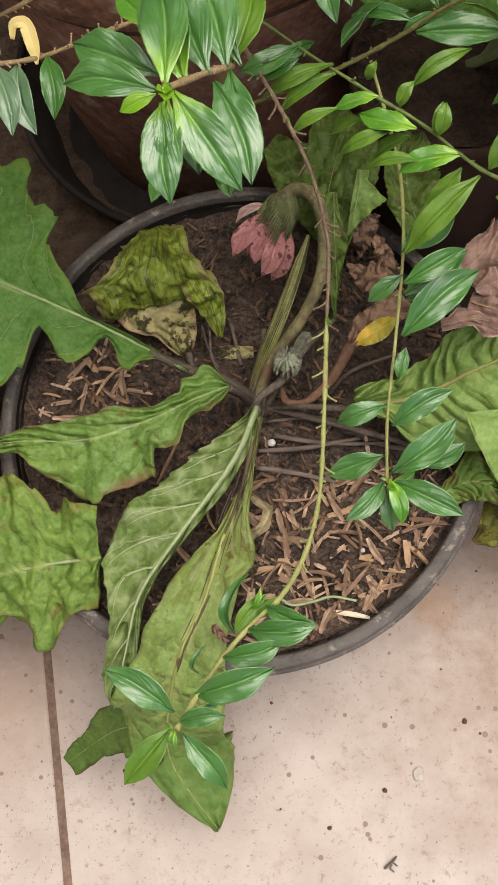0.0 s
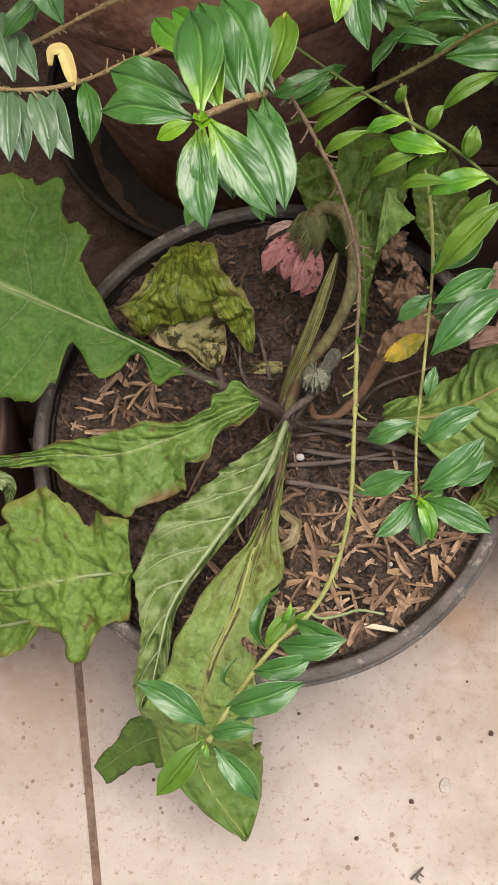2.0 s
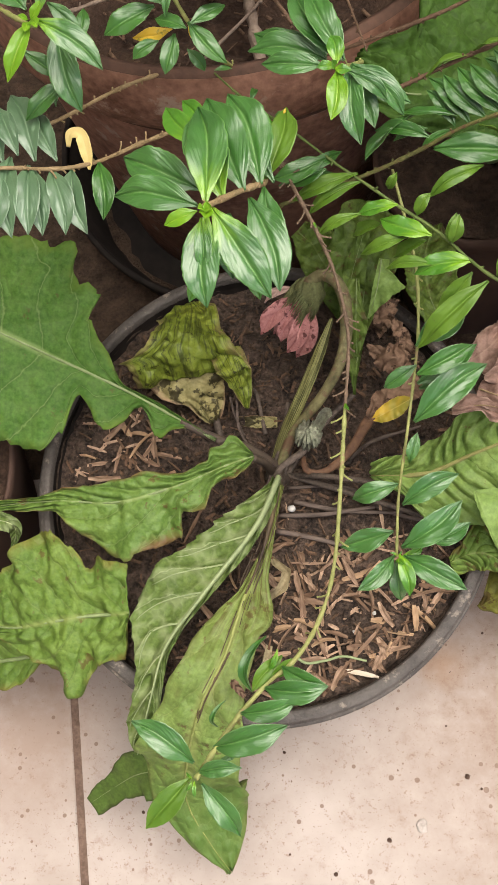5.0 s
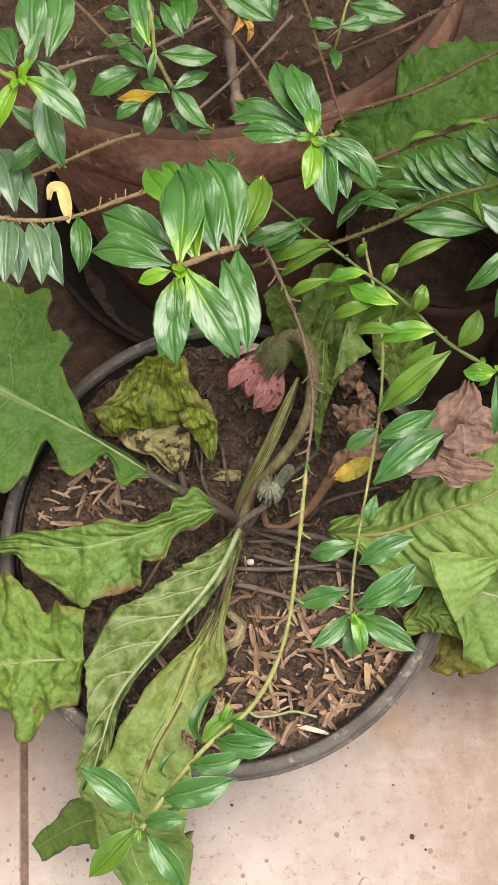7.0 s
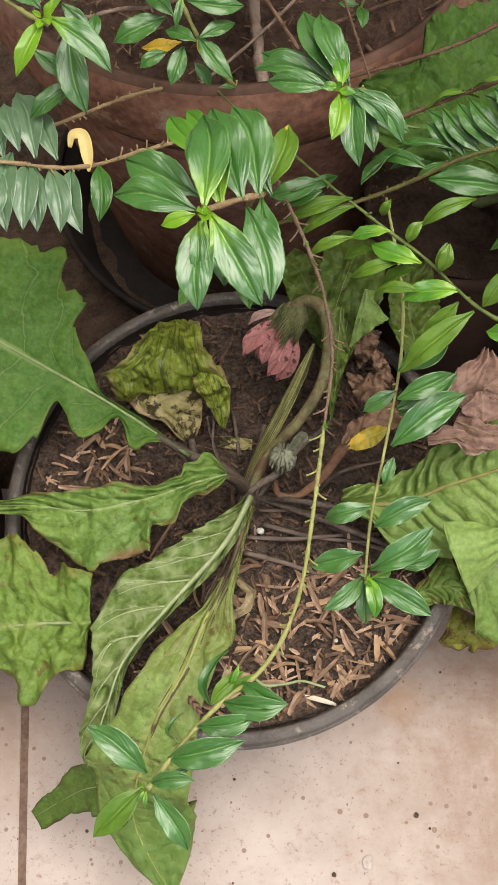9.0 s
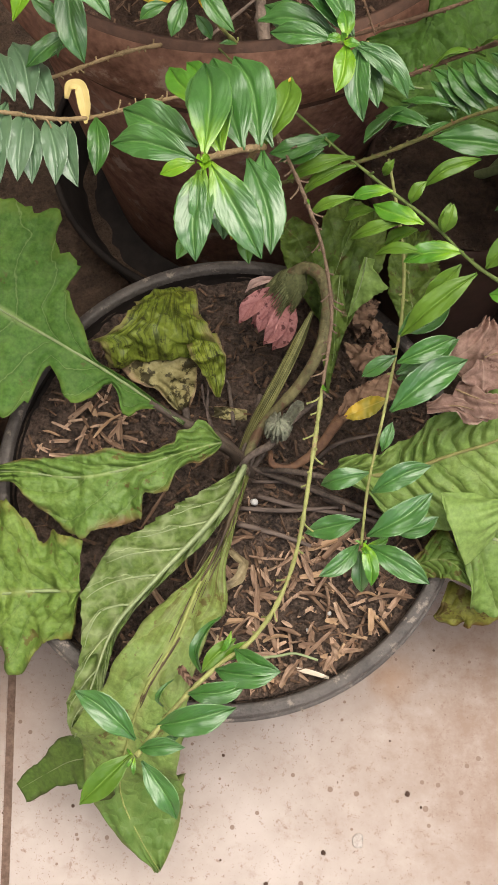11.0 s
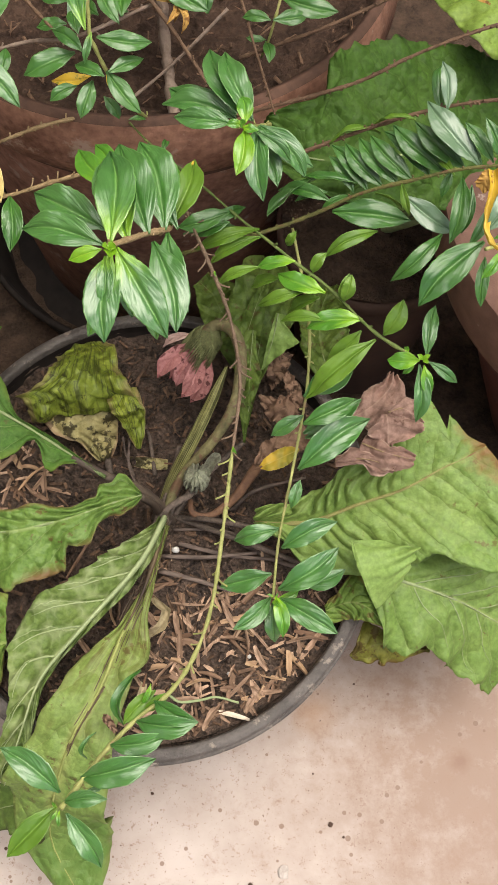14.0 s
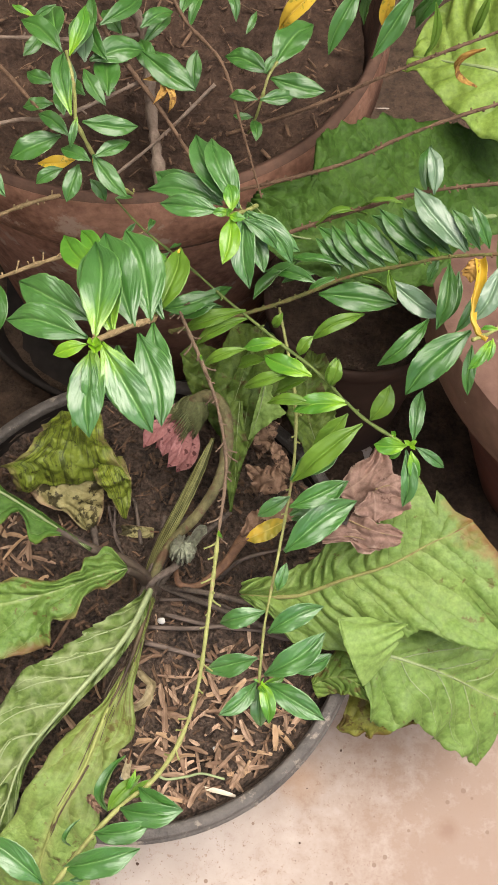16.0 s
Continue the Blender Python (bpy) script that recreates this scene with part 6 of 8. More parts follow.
loose_leaf("narrow green-brown blade on the soil", [(0.007, 0.038, 0.108), (-0.006, 0.038, 0.108), (-0.016, 0.040, 0.107)],
      (0.0038, 0.0038, 0.0038, 0.0038, 0.0038, 0.0038, 0.0038, 0.0038, 0.0038, 0.0037, 0.0037, 0.0037, 0.0037, 0.0037, 0.0037, 0.0037, 0.0037, 0.0037, 0.0037, 0.0037, 0.0038, 0.0038, 0.0038, 0.0037, 0.0037, 0.0036, 0.0036, 0.0035, 0.0035, 0.0035, 0.0035, 0.0035, 0.0034, 0.0034, 0.0034, 0.0034, 0.0034, 0.0034, 0.0034, 0.0034),
      (0.0025, 0.0026, 0.0027, 0.0027, 0.0028, 0.0029, 0.0029, 0.0030, 0.0031, 0.0031, 0.0032, 0.0033, 0.0033, 0.0034, 0.0034, 0.0035, 0.0035, 0.0036, 0.0036, 0.0037, 0.0038, 0.0038, 0.0038, 0.0037, 0.0036, 0.0035, 0.0035, 0.0034, 0.0033, 0.0032, 0.0031, 0.0030, 0.0029, 0.0028, 0.0027, 0.0025, 0.0024, 0.0023, 0.0022, 0.0021), WILT_TAN, cup=0.2)

# ---- the shrub in the terracotta pot ----
shrub = thing("shrub", "trailing shrub with narrow glossy leaves in terracotta pot", "plant")
# woody stems that rise from the soil
trunk = stem(shrub, [(0.012, 0.161, 0.248), (0.004, 0.201, 0.275), (0.002, 0.213, 0.295), (-0.002, 0.231, 0.315), (-0.015, 0.238, 0.330)], 0.0034, 0.0026, WOOD_GREY, 6, "grey woody main stem")
tw = stem(shrub, [(0.028, 0.157, 0.300), (0.010, 0.181, 0.310), (-0.013, 0.206, 0.325), (-0.029, 0.235, 0.335)], 0.0011, 0.0013, WOOD, 12, "thin brown twig")
leaves(tw, SHRUB,
       ((-0.027, 0.217, 0.335), (-0.014, 0.190, 0.330)), ((-0.025, 0.228, 0.335), (-0.024, 0.207, 0.330)), ((-0.041, 0.220, 0.335), (-0.052, 0.213, 0.330)),
       ((-0.019, 0.208, 0.335), (-0.001, 0.235, 0.330)))
tw2 = stem(shrub, [(0.012, 0.239, 0.330), (0.022, 0.222, 0.325), (0.040, 0.203, 0.318), (0.051, 0.165, 0.315), (0.061, 0.117, 0.325)], 0.0011, 0.0004, WOOD, 22, stub=0.002)
tw3 = stem(shrub, [(-0.086, 0.212, 0.320), (-0.054, 0.215, 0.318), (-0.029, 0.217, 0.316), (-0.003, 0.226, 0.312)], 0.0010, 0.0014, WOOD_GREY, 8)
tw4 = stem(shrub, [(-0.084, 0.205, 0.325), (-0.066, 0.189, 0.325), (-0.044, 0.163, 0.325), (-0.032, 0.152, 0.330)], 0.0010, 0.0009, WOOD, 6)
tw5 = stem(shrub, [(-0.076, 0.163, 0.310), (-0.057, 0.168, 0.312), (-0.035, 0.168, 0.316), (0.000, 0.195, 0.312)], 0.0010, 0.0011, WOOD_GREY, 8)
tw6 = stem(shrub, [(-0.036, 0.162, 0.253), (0.006, 0.192, 0.272), (0.036, 0.216, 0.290)], 0.0008, 0.0010, WOOD_GREY, 4)
# shoots behind the rim, seen past the tall shoot
c1 = stem(shrub, [(-0.030, 0.176, 0.350), (-0.026, 0.161, 0.345), (-0.022, 0.135, 0.350)], 0.0009, 0.0010, WOOD_GREEN, 0)
leaves(c1, SHRUB,
       ((-0.033, 0.180, 0.345), (-0.054, 0.199, 0.345)), ((-0.019, 0.135, 0.350), (0.005, 0.138, 0.345)), ((-0.025, 0.131, 0.345), (-0.040, 0.143, 0.345)),
       ((-0.014, 0.124, 0.340), (0.001, 0.135, 0.338)), ((0.001, 0.202, 0.325), (0.028, 0.185, 0.318)), ((-0.015, 0.127, 0.338), (0.001, 0.112, 0.328)),
       ((-0.023, 0.175, 0.340), (-0.012, 0.159, 0.334)), ((-0.029, 0.184, 0.340), (-0.024, 0.213, 0.338)), ((0.000, 0.212, 0.330), (0.015, 0.228, 0.326)), wide=0.42, kind=6, jitter=0.4)
leaves(c1, SHRUB,
       ((-0.030, 0.137, 0.338), (-0.053, 0.128, 0.332)), ((-0.021, 0.123, 0.336), (-0.026, 0.108, 0.328)), ((-0.015, 0.120, 0.342), (-0.029, 0.128, 0.340)),
       ((-0.038, 0.176, 0.330), (-0.052, 0.183, 0.328)), ((-0.023, 0.192, 0.328), (0.002, 0.206, 0.322)), ((-0.013, 0.174, 0.324), (-0.017, 0.202, 0.322)),
       ((-0.029, 0.125, 0.330), (-0.041, 0.119, 0.326)), ((-0.017, 0.123, 0.326), (-0.010, 0.117, 0.318)), ((-0.031, 0.154, 0.332), (-0.034, 0.169, 0.332)),
       ((-0.040, 0.205, 0.328), (-0.045, 0.229, 0.326)), ((-0.038, 0.166, 0.326), (-0.053, 0.167, 0.322)), ((-0.024, 0.174, 0.324), (-0.036, 0.187, 0.322)),
       ((-0.011, 0.183, 0.318), (-0.023, 0.186, 0.318)), ((-0.010, 0.216, 0.322), (-0.021, 0.233, 0.320)), ((0.006, 0.197, 0.316), (-0.001, 0.217, 0.318)),
       ((-0.049, 0.214, 0.322), (-0.057, 0.201, 0.320)), wide=0.52, kind=6, jitter=0.5)
leaves(c1, SHOOT,
       ((-0.023, 0.133, 0.356), (-0.029, 0.165, 0.360)), ((-0.021, 0.136, 0.352), (-0.024, 0.125, 0.344)), wide=0.30, kind=5, jitter=0.3)
leaves(c1, YOUNG,
       ((-0.028, 0.171, 0.352), (-0.022, 0.194, 0.360)), ((-0.052, 0.217, 0.330), (-0.063, 0.222, 0.332)), wide=0.32, kind=5, jitter=0.3)
leaves(c1, SKY_PALE,
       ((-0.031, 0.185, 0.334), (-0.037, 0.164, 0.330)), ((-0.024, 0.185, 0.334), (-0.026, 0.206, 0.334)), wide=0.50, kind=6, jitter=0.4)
leaves(c1, YELLOW,
       ((-0.041, 0.129, 0.328), (-0.023, 0.131, 0.330)), ((-0.008, 0.127, 0.318), (-0.017, 0.137, 0.326)), wide=0.40, kind=2)
c2 = stem(shrub, [(0.010, 0.169, 0.248), (-0.007, 0.140, 0.300), (-0.015, 0.132, 0.330), (-0.022, 0.135, 0.350)], 0.0009, 0.0009, WOOD_GREEN, 2)
# sprig at the back with blunt leaves
sp = stem(shrub, [(0.054, 0.189, 0.285), (0.057, 0.184, 0.300), (0.060, 0.187, 0.312), (0.063, 0.195, 0.320), (0.067, 0.202, 0.322)], 0.0008, 0.0007, WOOD_GREEN, 0)
leaves(sp, SHRUB,
       ((0.064, 0.195, 0.318), (0.091, 0.190, 0.316)), ((0.063, 0.198, 0.318), (0.041, 0.210, 0.316)), ((0.065, 0.202, 0.318), (0.085, 0.234, 0.316)),
       ((0.058, 0.181, 0.318), (0.044, 0.184, 0.316)), ((0.059, 0.181, 0.318), (0.076, 0.188, 0.316)), ((0.056, 0.185, 0.300), (0.058, 0.171, 0.300)),
       ((0.056, 0.186, 0.300), (0.046, 0.187, 0.300)), ((0.061, 0.194, 0.322), (0.066, 0.202, 0.326)), ((0.026, 0.229, 0.300), (0.026, 0.212, 0.290)), wide=0.48, kind=6, jitter=0.4)
leaves(tw2, SHRUB,
       ((0.013, 0.233, 0.322), (-0.002, 0.232, 0.318)), ((0.018, 0.229, 0.322), (0.024, 0.261, 0.318)), ((0.056, 0.235, 0.322), (0.051, 0.223, 0.318)),
       ((-0.001, 0.221, 0.310), (0.011, 0.245, 0.310)), ((0.004, 0.223, 0.305), (0.026, 0.207, 0.295)), ((0.029, 0.245, 0.322), (0.023, 0.226, 0.318)),
       ((0.040, 0.250, 0.322), (0.046, 0.231, 0.318)))
leaves(tw2, ORANGE,
       ((0.002, 0.191, 0.318), (0.011, 0.198, 0.312)), ((0.015, 0.196, 0.318), (0.011, 0.183, 0.312)), ((0.012, 0.188, 0.318), (0.015, 0.176, 0.312)),
       ((0.008, 0.176, 0.318), (0.011, 0.187, 0.312)), kind=4)
# twigs that arch over the large dark leaf
t1 = stem(shrub, [(0.043, 0.183, 0.290), (0.082, 0.184, 0.310), (0.108, 0.188, 0.323), (0.134, 0.193, 0.335), (0.176, 0.207, 0.345)], 0.0010, 0.0008, WOOD, 57, "bare brown twig arching out of the pot", stub=0.0017)
t2 = stem(shrub, [(0.035, 0.155, 0.277), (0.055, 0.146, 0.295), (0.098, 0.146, 0.315), (0.123, 0.152, 0.327), (0.148, 0.159, 0.335), (0.180, 0.169, 0.340)], 0.0010, 0.0008, WOOD, 64, stub=0.0017)
t3 = stem(shrub, [(0.072, 0.119, 0.295), (0.108, 0.121, 0.315), (0.138, 0.123, 0.327), (0.176, 0.120, 0.340)], 0.0010, 0.0008, WOOD, 57, stub=0.0017)
t4 = stem(shrub, [(0.019, 0.083, 0.262), (0.057, 0.084, 0.280), (0.083, 0.086, 0.295), (0.102, 0.085, 0.312), (0.125, 0.080, 0.330), (0.142, 0.078, 0.340), (0.169, 0.074, 0.350)], 0.0010, 0.0008, OLIVE, 44, stub=0.0017)
leaves(t4, SHRUB,
       ((0.0990, 0.0940, 0.300), (0.0870, 0.1100, 0.306)), ((0.1050, 0.0930, 0.303), (0.0880, 0.1140, 0.309)), ((0.1120, 0.0930, 0.306), (0.0940, 0.1130, 0.312)),
       ((0.1190, 0.0920, 0.309), (0.1000, 0.1140, 0.315)), ((0.1250, 0.0920, 0.312), (0.1050, 0.1130, 0.318)), ((0.1320, 0.0920, 0.316), (0.1110, 0.1120, 0.322)),
       ((0.1390, 0.0910, 0.320), (0.1140, 0.1110, 0.328)), ((0.1460, 0.0890, 0.326), (0.1230, 0.1080, 0.334)), ((0.1560, 0.0850, 0.336), (0.1430, 0.1000, 0.344)),
       ((0.1590, 0.0830, 0.340), (0.1500, 0.0960, 0.352)), face=(0.0, -0.38, 0.92), wide=0.36, kind=6, jitter=0.15)
leaves(t4, SKY_PALE,
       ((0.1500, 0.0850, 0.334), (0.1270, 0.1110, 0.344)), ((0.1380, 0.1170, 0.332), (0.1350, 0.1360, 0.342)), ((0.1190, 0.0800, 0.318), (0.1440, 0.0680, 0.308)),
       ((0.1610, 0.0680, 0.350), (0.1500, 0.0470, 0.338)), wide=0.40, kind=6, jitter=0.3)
leaves(t4, SHRUB,
       ((0.0890, 0.0830, 0.300), (0.1250, 0.0780, 0.302)), ((0.1500, 0.0450, 0.334), (0.1240, 0.0220, 0.318)), ((0.1240, 0.0880, 0.304), (0.1350, 0.0840, 0.298)),
       ((0.1520, 0.0870, 0.332), (0.1440, 0.0970, 0.336)), ((0.1410, 0.0910, 0.322), (0.1370, 0.0820, 0.314)), wide=0.42, kind=6, jitter=0.3)
leaves(t4, SHRUB,
       ((0.1440, 0.0830, 0.328), (0.1390, 0.0560, 0.316)), ((0.1480, 0.0790, 0.328), (0.1450, 0.0630, 0.314)), ((0.1520, 0.0430, 0.326), (0.1510, 0.0240, 0.316)),
       ((0.1550, 0.0690, 0.326), (0.1470, 0.0540, 0.318)), ((0.0870, 0.0940, 0.300), (0.0720, 0.0910, 0.296)), ((0.0880, 0.0890, 0.300), (0.0640, 0.0970, 0.296)),
       ((0.0980, 0.0940, 0.298), (0.0840, 0.0880, 0.292)), wide=0.32, kind=5, jitter=0.3)
leaves(t4, SHRUB,
       ((0.1370, 0.0640, 0.312), (0.1150, 0.0460, 0.300)), wide=0.30, kind=3, jitter=0.2)
leaves(t4, LIME,
       ((0.1100, 0.0730, 0.300), (0.0860, 0.0630, 0.292)), ((0.1080, 0.0860, 0.306), (0.0980, 0.0840, 0.300)), wide=0.28, kind=3, jitter=0.2)
leaves(t4, LIME,
       ((0.117, 0.077, 0.330), (0.121, 0.066, 0.322)), ((0.108, 0.087, 0.310), (0.122, 0.085, 0.300)), ((0.140, 0.082, 0.330), (0.135, 0.095, 0.322)), face=(-0.6,0.15,0.75))
leaves(t3, SHRUB,
       ((0.138, 0.123, 0.322), (0.139, 0.149, 0.328)), ((0.082, 0.103, 0.300), (0.059, 0.079, 0.300)), ((0.100, 0.096, 0.305), (0.075, 0.103, 0.300)), face=(-0.6,0.15,0.75), wide=0.30)
leaves(t3, LIME,
       ((0.125, 0.117, 0.325), (0.107, 0.120, 0.318)), ((0.111, 0.122, 0.310), (0.087, 0.118, 0.305)), face=(-0.6,0.15,0.75))
# star of leaves over the side pot
st4 = stem(shrub, [(0.172, 0.056, 0.330), (0.158, 0.044, 0.335), (0.149, 0.037, 0.340)], 0.0010, 0.0009, WOOD_GREEN, 0)
leaves(st4, YOUNG,
       ((0.1560, 0.0360, 0.342), (0.1470, 0.0250, 0.336)), ((0.1590, 0.0400, 0.344), (0.1520, 0.0410, 0.342)), ((0.1570, 0.0370, 0.342), (0.1550, 0.0280, 0.338)), wide=0.36, kind=5, jitter=0.3)
blade("curled_leaf", st4, [(0.153, 0.073, 0.346), (0.153, 0.066, 0.344), (0.150, 0.056, 0.342), (0.149, 0.047, 0.340), (0.151, 0.041, 0.338), (0.155, 0.038, 0.338)],
      (0.0029, 0.0032, 0.0029, 0.0026, 0.0026, 0.0026, 0.0026, 0.0023, 0.0020, 0.0017, 0.0014, 0.0014, 0.0014, 0.0014, 0.0017, 0.0014),
      (0.0017, 0.0017, 0.0017, 0.0017, 0.0014, 0.0014, 0.0011, 0.0011, 0.0011, 0.0011, 0.0014, 0.0011, 0.0011, 0.0014, 0.0014, 0.0010), YELLOW, "curled yellow dried leaf", roll=(-25, 60), cup=1.1, ruffle=0.3, crinkle=0.001, n=40, m=8)
blade("curled_leaf", st4, [(0.152, 0.073, 0.346), (0.150, 0.069, 0.344), (0.148, 0.068, 0.340)],
      (0.0012, 0.0012, 0.0017, 0.0027, 0.0032, 0.0037, 0.0032, 0.0027),
      (0.0012, 0.0022, 0.0032, 0.0032, 0.0032, 0.0032, 0.0032, 0.0012), ORANGE, "", cup=0.5, ruffle=0.4, crinkle=0.001, n=24, m=8)
# hanging leaves of a branch overhead
o1 = stem(shrub, [(0.065, 0.179, 0.400), (0.098, 0.165, 0.405), (0.129, 0.162, 0.410), (0.159, 0.161, 0.420)], 0.0012, 0.0010, WOOD_GREEN, 0)
leaves(o1, SHRUB,
       ((0.098, 0.164, 0.405), (0.086, 0.145, 0.385)), ((0.120, 0.163, 0.405), (0.104, 0.144, 0.385)), ((0.105, 0.166, 0.405), (0.101, 0.163, 0.385)),
       ((0.135, 0.166, 0.405), (0.123, 0.162, 0.385)), ((0.128, 0.164, 0.405), (0.121, 0.169, 0.385)))
leaves(o1, YELLOW,
       ((0.085, 0.165, 0.405), (0.065, 0.158, 0.385)), ((0.112, 0.166, 0.405), (0.110, 0.160, 0.385)))
leaves(o1, LIME,
       ((0.128, 0.156, 0.405), (0.127, 0.149, 0.382)), ((0.151, 0.165, 0.405), (0.148, 0.162, 0.382)), wide=0.22)
leaves(o1, ORANGE,
       ((0.159, 0.178, 0.360), (0.160, 0.178, 0.335)), wide=0.25, kind=4)
# tall shoot that points up
sh = stem(shrub, [(0.007, 0.095, 0.262), (0.012, 0.072, 0.300), (0.018, 0.042, 0.340), (0.009, 0.029, 0.353), (-0.002, 0.015, 0.365)], 0.0015, 0.0014, TWIG_TAN, 16, "upright shoot with a star of glossy leaves", 0.6, 1.0, 30, 0.0022)
leaves(sh, SHOOT,
       ((-0.0020, 0.0170, 0.364), (-0.0060, 0.0630, 0.362)), wide=0.40, kind=6, jitter=0.15)
leaves(sh, SHOOT,
       ((0.0040, 0.0220, 0.358), (-0.0040, 0.0630, 0.357)), wide=0.47, kind=5, jitter=0.15)
leaves(sh, STAR,
       ((0.0110, 0.0300, 0.352), (-0.0040, 0.0740, 0.353)), ((0.0170, 0.0360, 0.347), (0.0040, 0.0780, 0.350)), wide=0.46, kind=6, jitter=0.15)
leaves(sh, STAR,
       ((0.0220, 0.0400, 0.342), (0.0100, 0.0730, 0.346)), wide=0.30, kind=6, jitter=0.15)
leaves(sh, YOUNG,
       ((-0.0060, 0.0620, 0.338), (-0.0240, 0.0850, 0.335)), ((-0.0060, 0.0680, 0.336), (-0.0170, 0.0880, 0.335)), ((0.0180, 0.0680, 0.330), (0.0190, 0.0800, 0.332)), wide=0.42, kind=0, jitter=0.3)
leaves(sh, LIME,
       ((0.0180, 0.0440, 0.338), (0.0270, 0.0760, 0.342)), wide=0.40, kind=5, jitter=0.2)
leaves(sh, STAR,
       ((-0.0070, 0.0360, 0.346), (-0.0390, 0.0560, 0.342)), wide=0.50, kind=6, jitter=0.15)
leaves(sh, STAR,
       ((-0.0060, 0.0210, 0.357), (-0.0400, 0.0320, 0.350)), wide=0.43, kind=6, jitter=0.15)
leaves(sh, CENTRE,
       ((-0.0050, 0.0140, 0.364), (-0.0180, 0.0110, 0.360)), wide=0.50, kind=0, jitter=0.2)
leaves(sh, SHOOT,
       ((-0.0020, 0.0150, 0.360), (-0.0030, -0.0170, 0.346)), wide=0.47, kind=6, jitter=0.15)
leaves(sh, SHOOT,
       ((-0.0040, 0.0130, 0.361), (-0.0050, -0.0060, 0.352)), wide=0.36, kind=5, jitter=0.15)
leaves(sh, STAR,
       ((0.0040, 0.0280, 0.340), (0.0050, 0.0030, 0.332)), wide=0.56, kind=6, jitter=0.15)
leaves(sh, SHOOT,
       ((-0.0000, 0.0170, 0.361), (0.0210, -0.0130, 0.344)), wide=0.43, kind=6, jitter=0.15)
leaves(sh, STAR,
       ((0.0130, 0.0280, 0.350), (0.0240, -0.0080, 0.340)), wide=0.42, kind=6, jitter=0.15)
leaves(sh, STAR,
       ((0.0180, 0.0370, 0.344), (0.0280, 0.0040, 0.336)), wide=0.37, kind=6, jitter=0.15)
leaves(sh, YOUNG,
       ((-0.0070, 0.0100, 0.330), (-0.0130, -0.0030, 0.326)), ((0.0140, 0.0150, 0.328), (0.0150, -0.0010, 0.322)), wide=0.48, kind=0, jitter=0.3)
leaves(sh, CENTRE,
       ((-0.0010, 0.0120, 0.366), (-0.0010, 0.0140, 0.370)), ((-0.0030, 0.0130, 0.366), (0.0010, 0.0110, 0.370)), ((-0.0020, 0.0140, 0.366), (-0.0040, 0.0110, 0.370)),
       ((-0.0020, 0.0130, 0.366), (-0.0010, 0.0070, 0.369)), wide=0.85, kind=0, jitter=0.4)
leaves(sh, YELLOW,
       ((0.0140, 0.0150, 0.338), (0.0080, 0.0030, 0.332)), ((0.0260, 0.0720, 0.343), (0.0270, 0.0740, 0.344)), wide=0.50, kind=0, jitter=0.2)
# second shoot
s2 = stem(shrub, [(0.059, 0.124, 0.310), (0.053, 0.101, 0.335), (0.045, 0.088, 0.350)], 0.0011, 0.0010, WOOD_GREEN, 3)
leaves(s2, STAR,
       ((0.050, 0.095, 0.346), (0.031, 0.130, 0.350)), ((0.051, 0.092, 0.349), (0.038, 0.125, 0.354)), ((0.044, 0.099, 0.342), (0.011, 0.109, 0.338)),
       ((0.054, 0.093, 0.345), (0.057, 0.063, 0.332)), ((0.054, 0.096, 0.342), (0.075, 0.078, 0.330)), ((0.052, 0.089, 0.347), (0.068, 0.080, 0.338)), wide=0.38, kind=5, jitter=0.4)
leaves(s2, STAR,
       ((0.044, 0.105, 0.338), (0.013, 0.122, 0.334)), ((0.043, 0.091, 0.348), (0.017, 0.097, 0.344)), ((0.052, 0.096, 0.335), (0.063, 0.074, 0.328)),
       ((0.055, 0.104, 0.332), (0.079, 0.092, 0.320)), wide=0.43, kind=0, jitter=0.4)
leaves(s2, CENTRE,
       ((0.048, 0.086, 0.351), (0.045, 0.066, 0.345)), wide=0.48, kind=0, jitter=0.2)
leaves(s2, YOUNG,
       ((0.047, 0.087, 0.352), (0.040, 0.086, 0.353)), ((0.047, 0.086, 0.352), (0.054, 0.084, 0.353)), ((0.048, 0.089, 0.351), (0.046, 0.101, 0.354)),
       ((0.047, 0.086, 0.352), (0.046, 0.085, 0.358)), wide=0.65, kind=0, jitter=0.4)
# leafy twig over the pot's rim
s5 = [(-0.109, 0.059, 0.335), (-0.091, 0.066, 0.325), (-0.073, 0.068, 0.320), (-0.057, 0.075, 0.314), (-0.040, 0.091, 0.304), (-0.021, 0.106, 0.295), (0.003, 0.127, 0.280)]
lt = stem(shrub, s5, 0.0009, 0.0011, TWIG_TAN, 30, "twig, leafy at its end, bare towards the pot", 0.1, 1.0, 40, 0.0042)
leaves(lt, SKY_PALE,
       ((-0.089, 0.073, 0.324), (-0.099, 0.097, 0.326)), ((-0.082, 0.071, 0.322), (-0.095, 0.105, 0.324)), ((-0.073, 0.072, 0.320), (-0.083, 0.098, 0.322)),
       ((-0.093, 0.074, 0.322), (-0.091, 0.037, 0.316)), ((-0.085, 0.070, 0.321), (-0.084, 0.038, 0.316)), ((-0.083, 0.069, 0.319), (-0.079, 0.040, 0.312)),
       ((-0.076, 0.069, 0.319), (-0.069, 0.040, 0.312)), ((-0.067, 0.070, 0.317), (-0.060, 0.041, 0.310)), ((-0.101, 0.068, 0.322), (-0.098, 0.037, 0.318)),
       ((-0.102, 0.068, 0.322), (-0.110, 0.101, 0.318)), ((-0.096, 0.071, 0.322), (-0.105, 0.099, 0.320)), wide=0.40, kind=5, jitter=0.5)
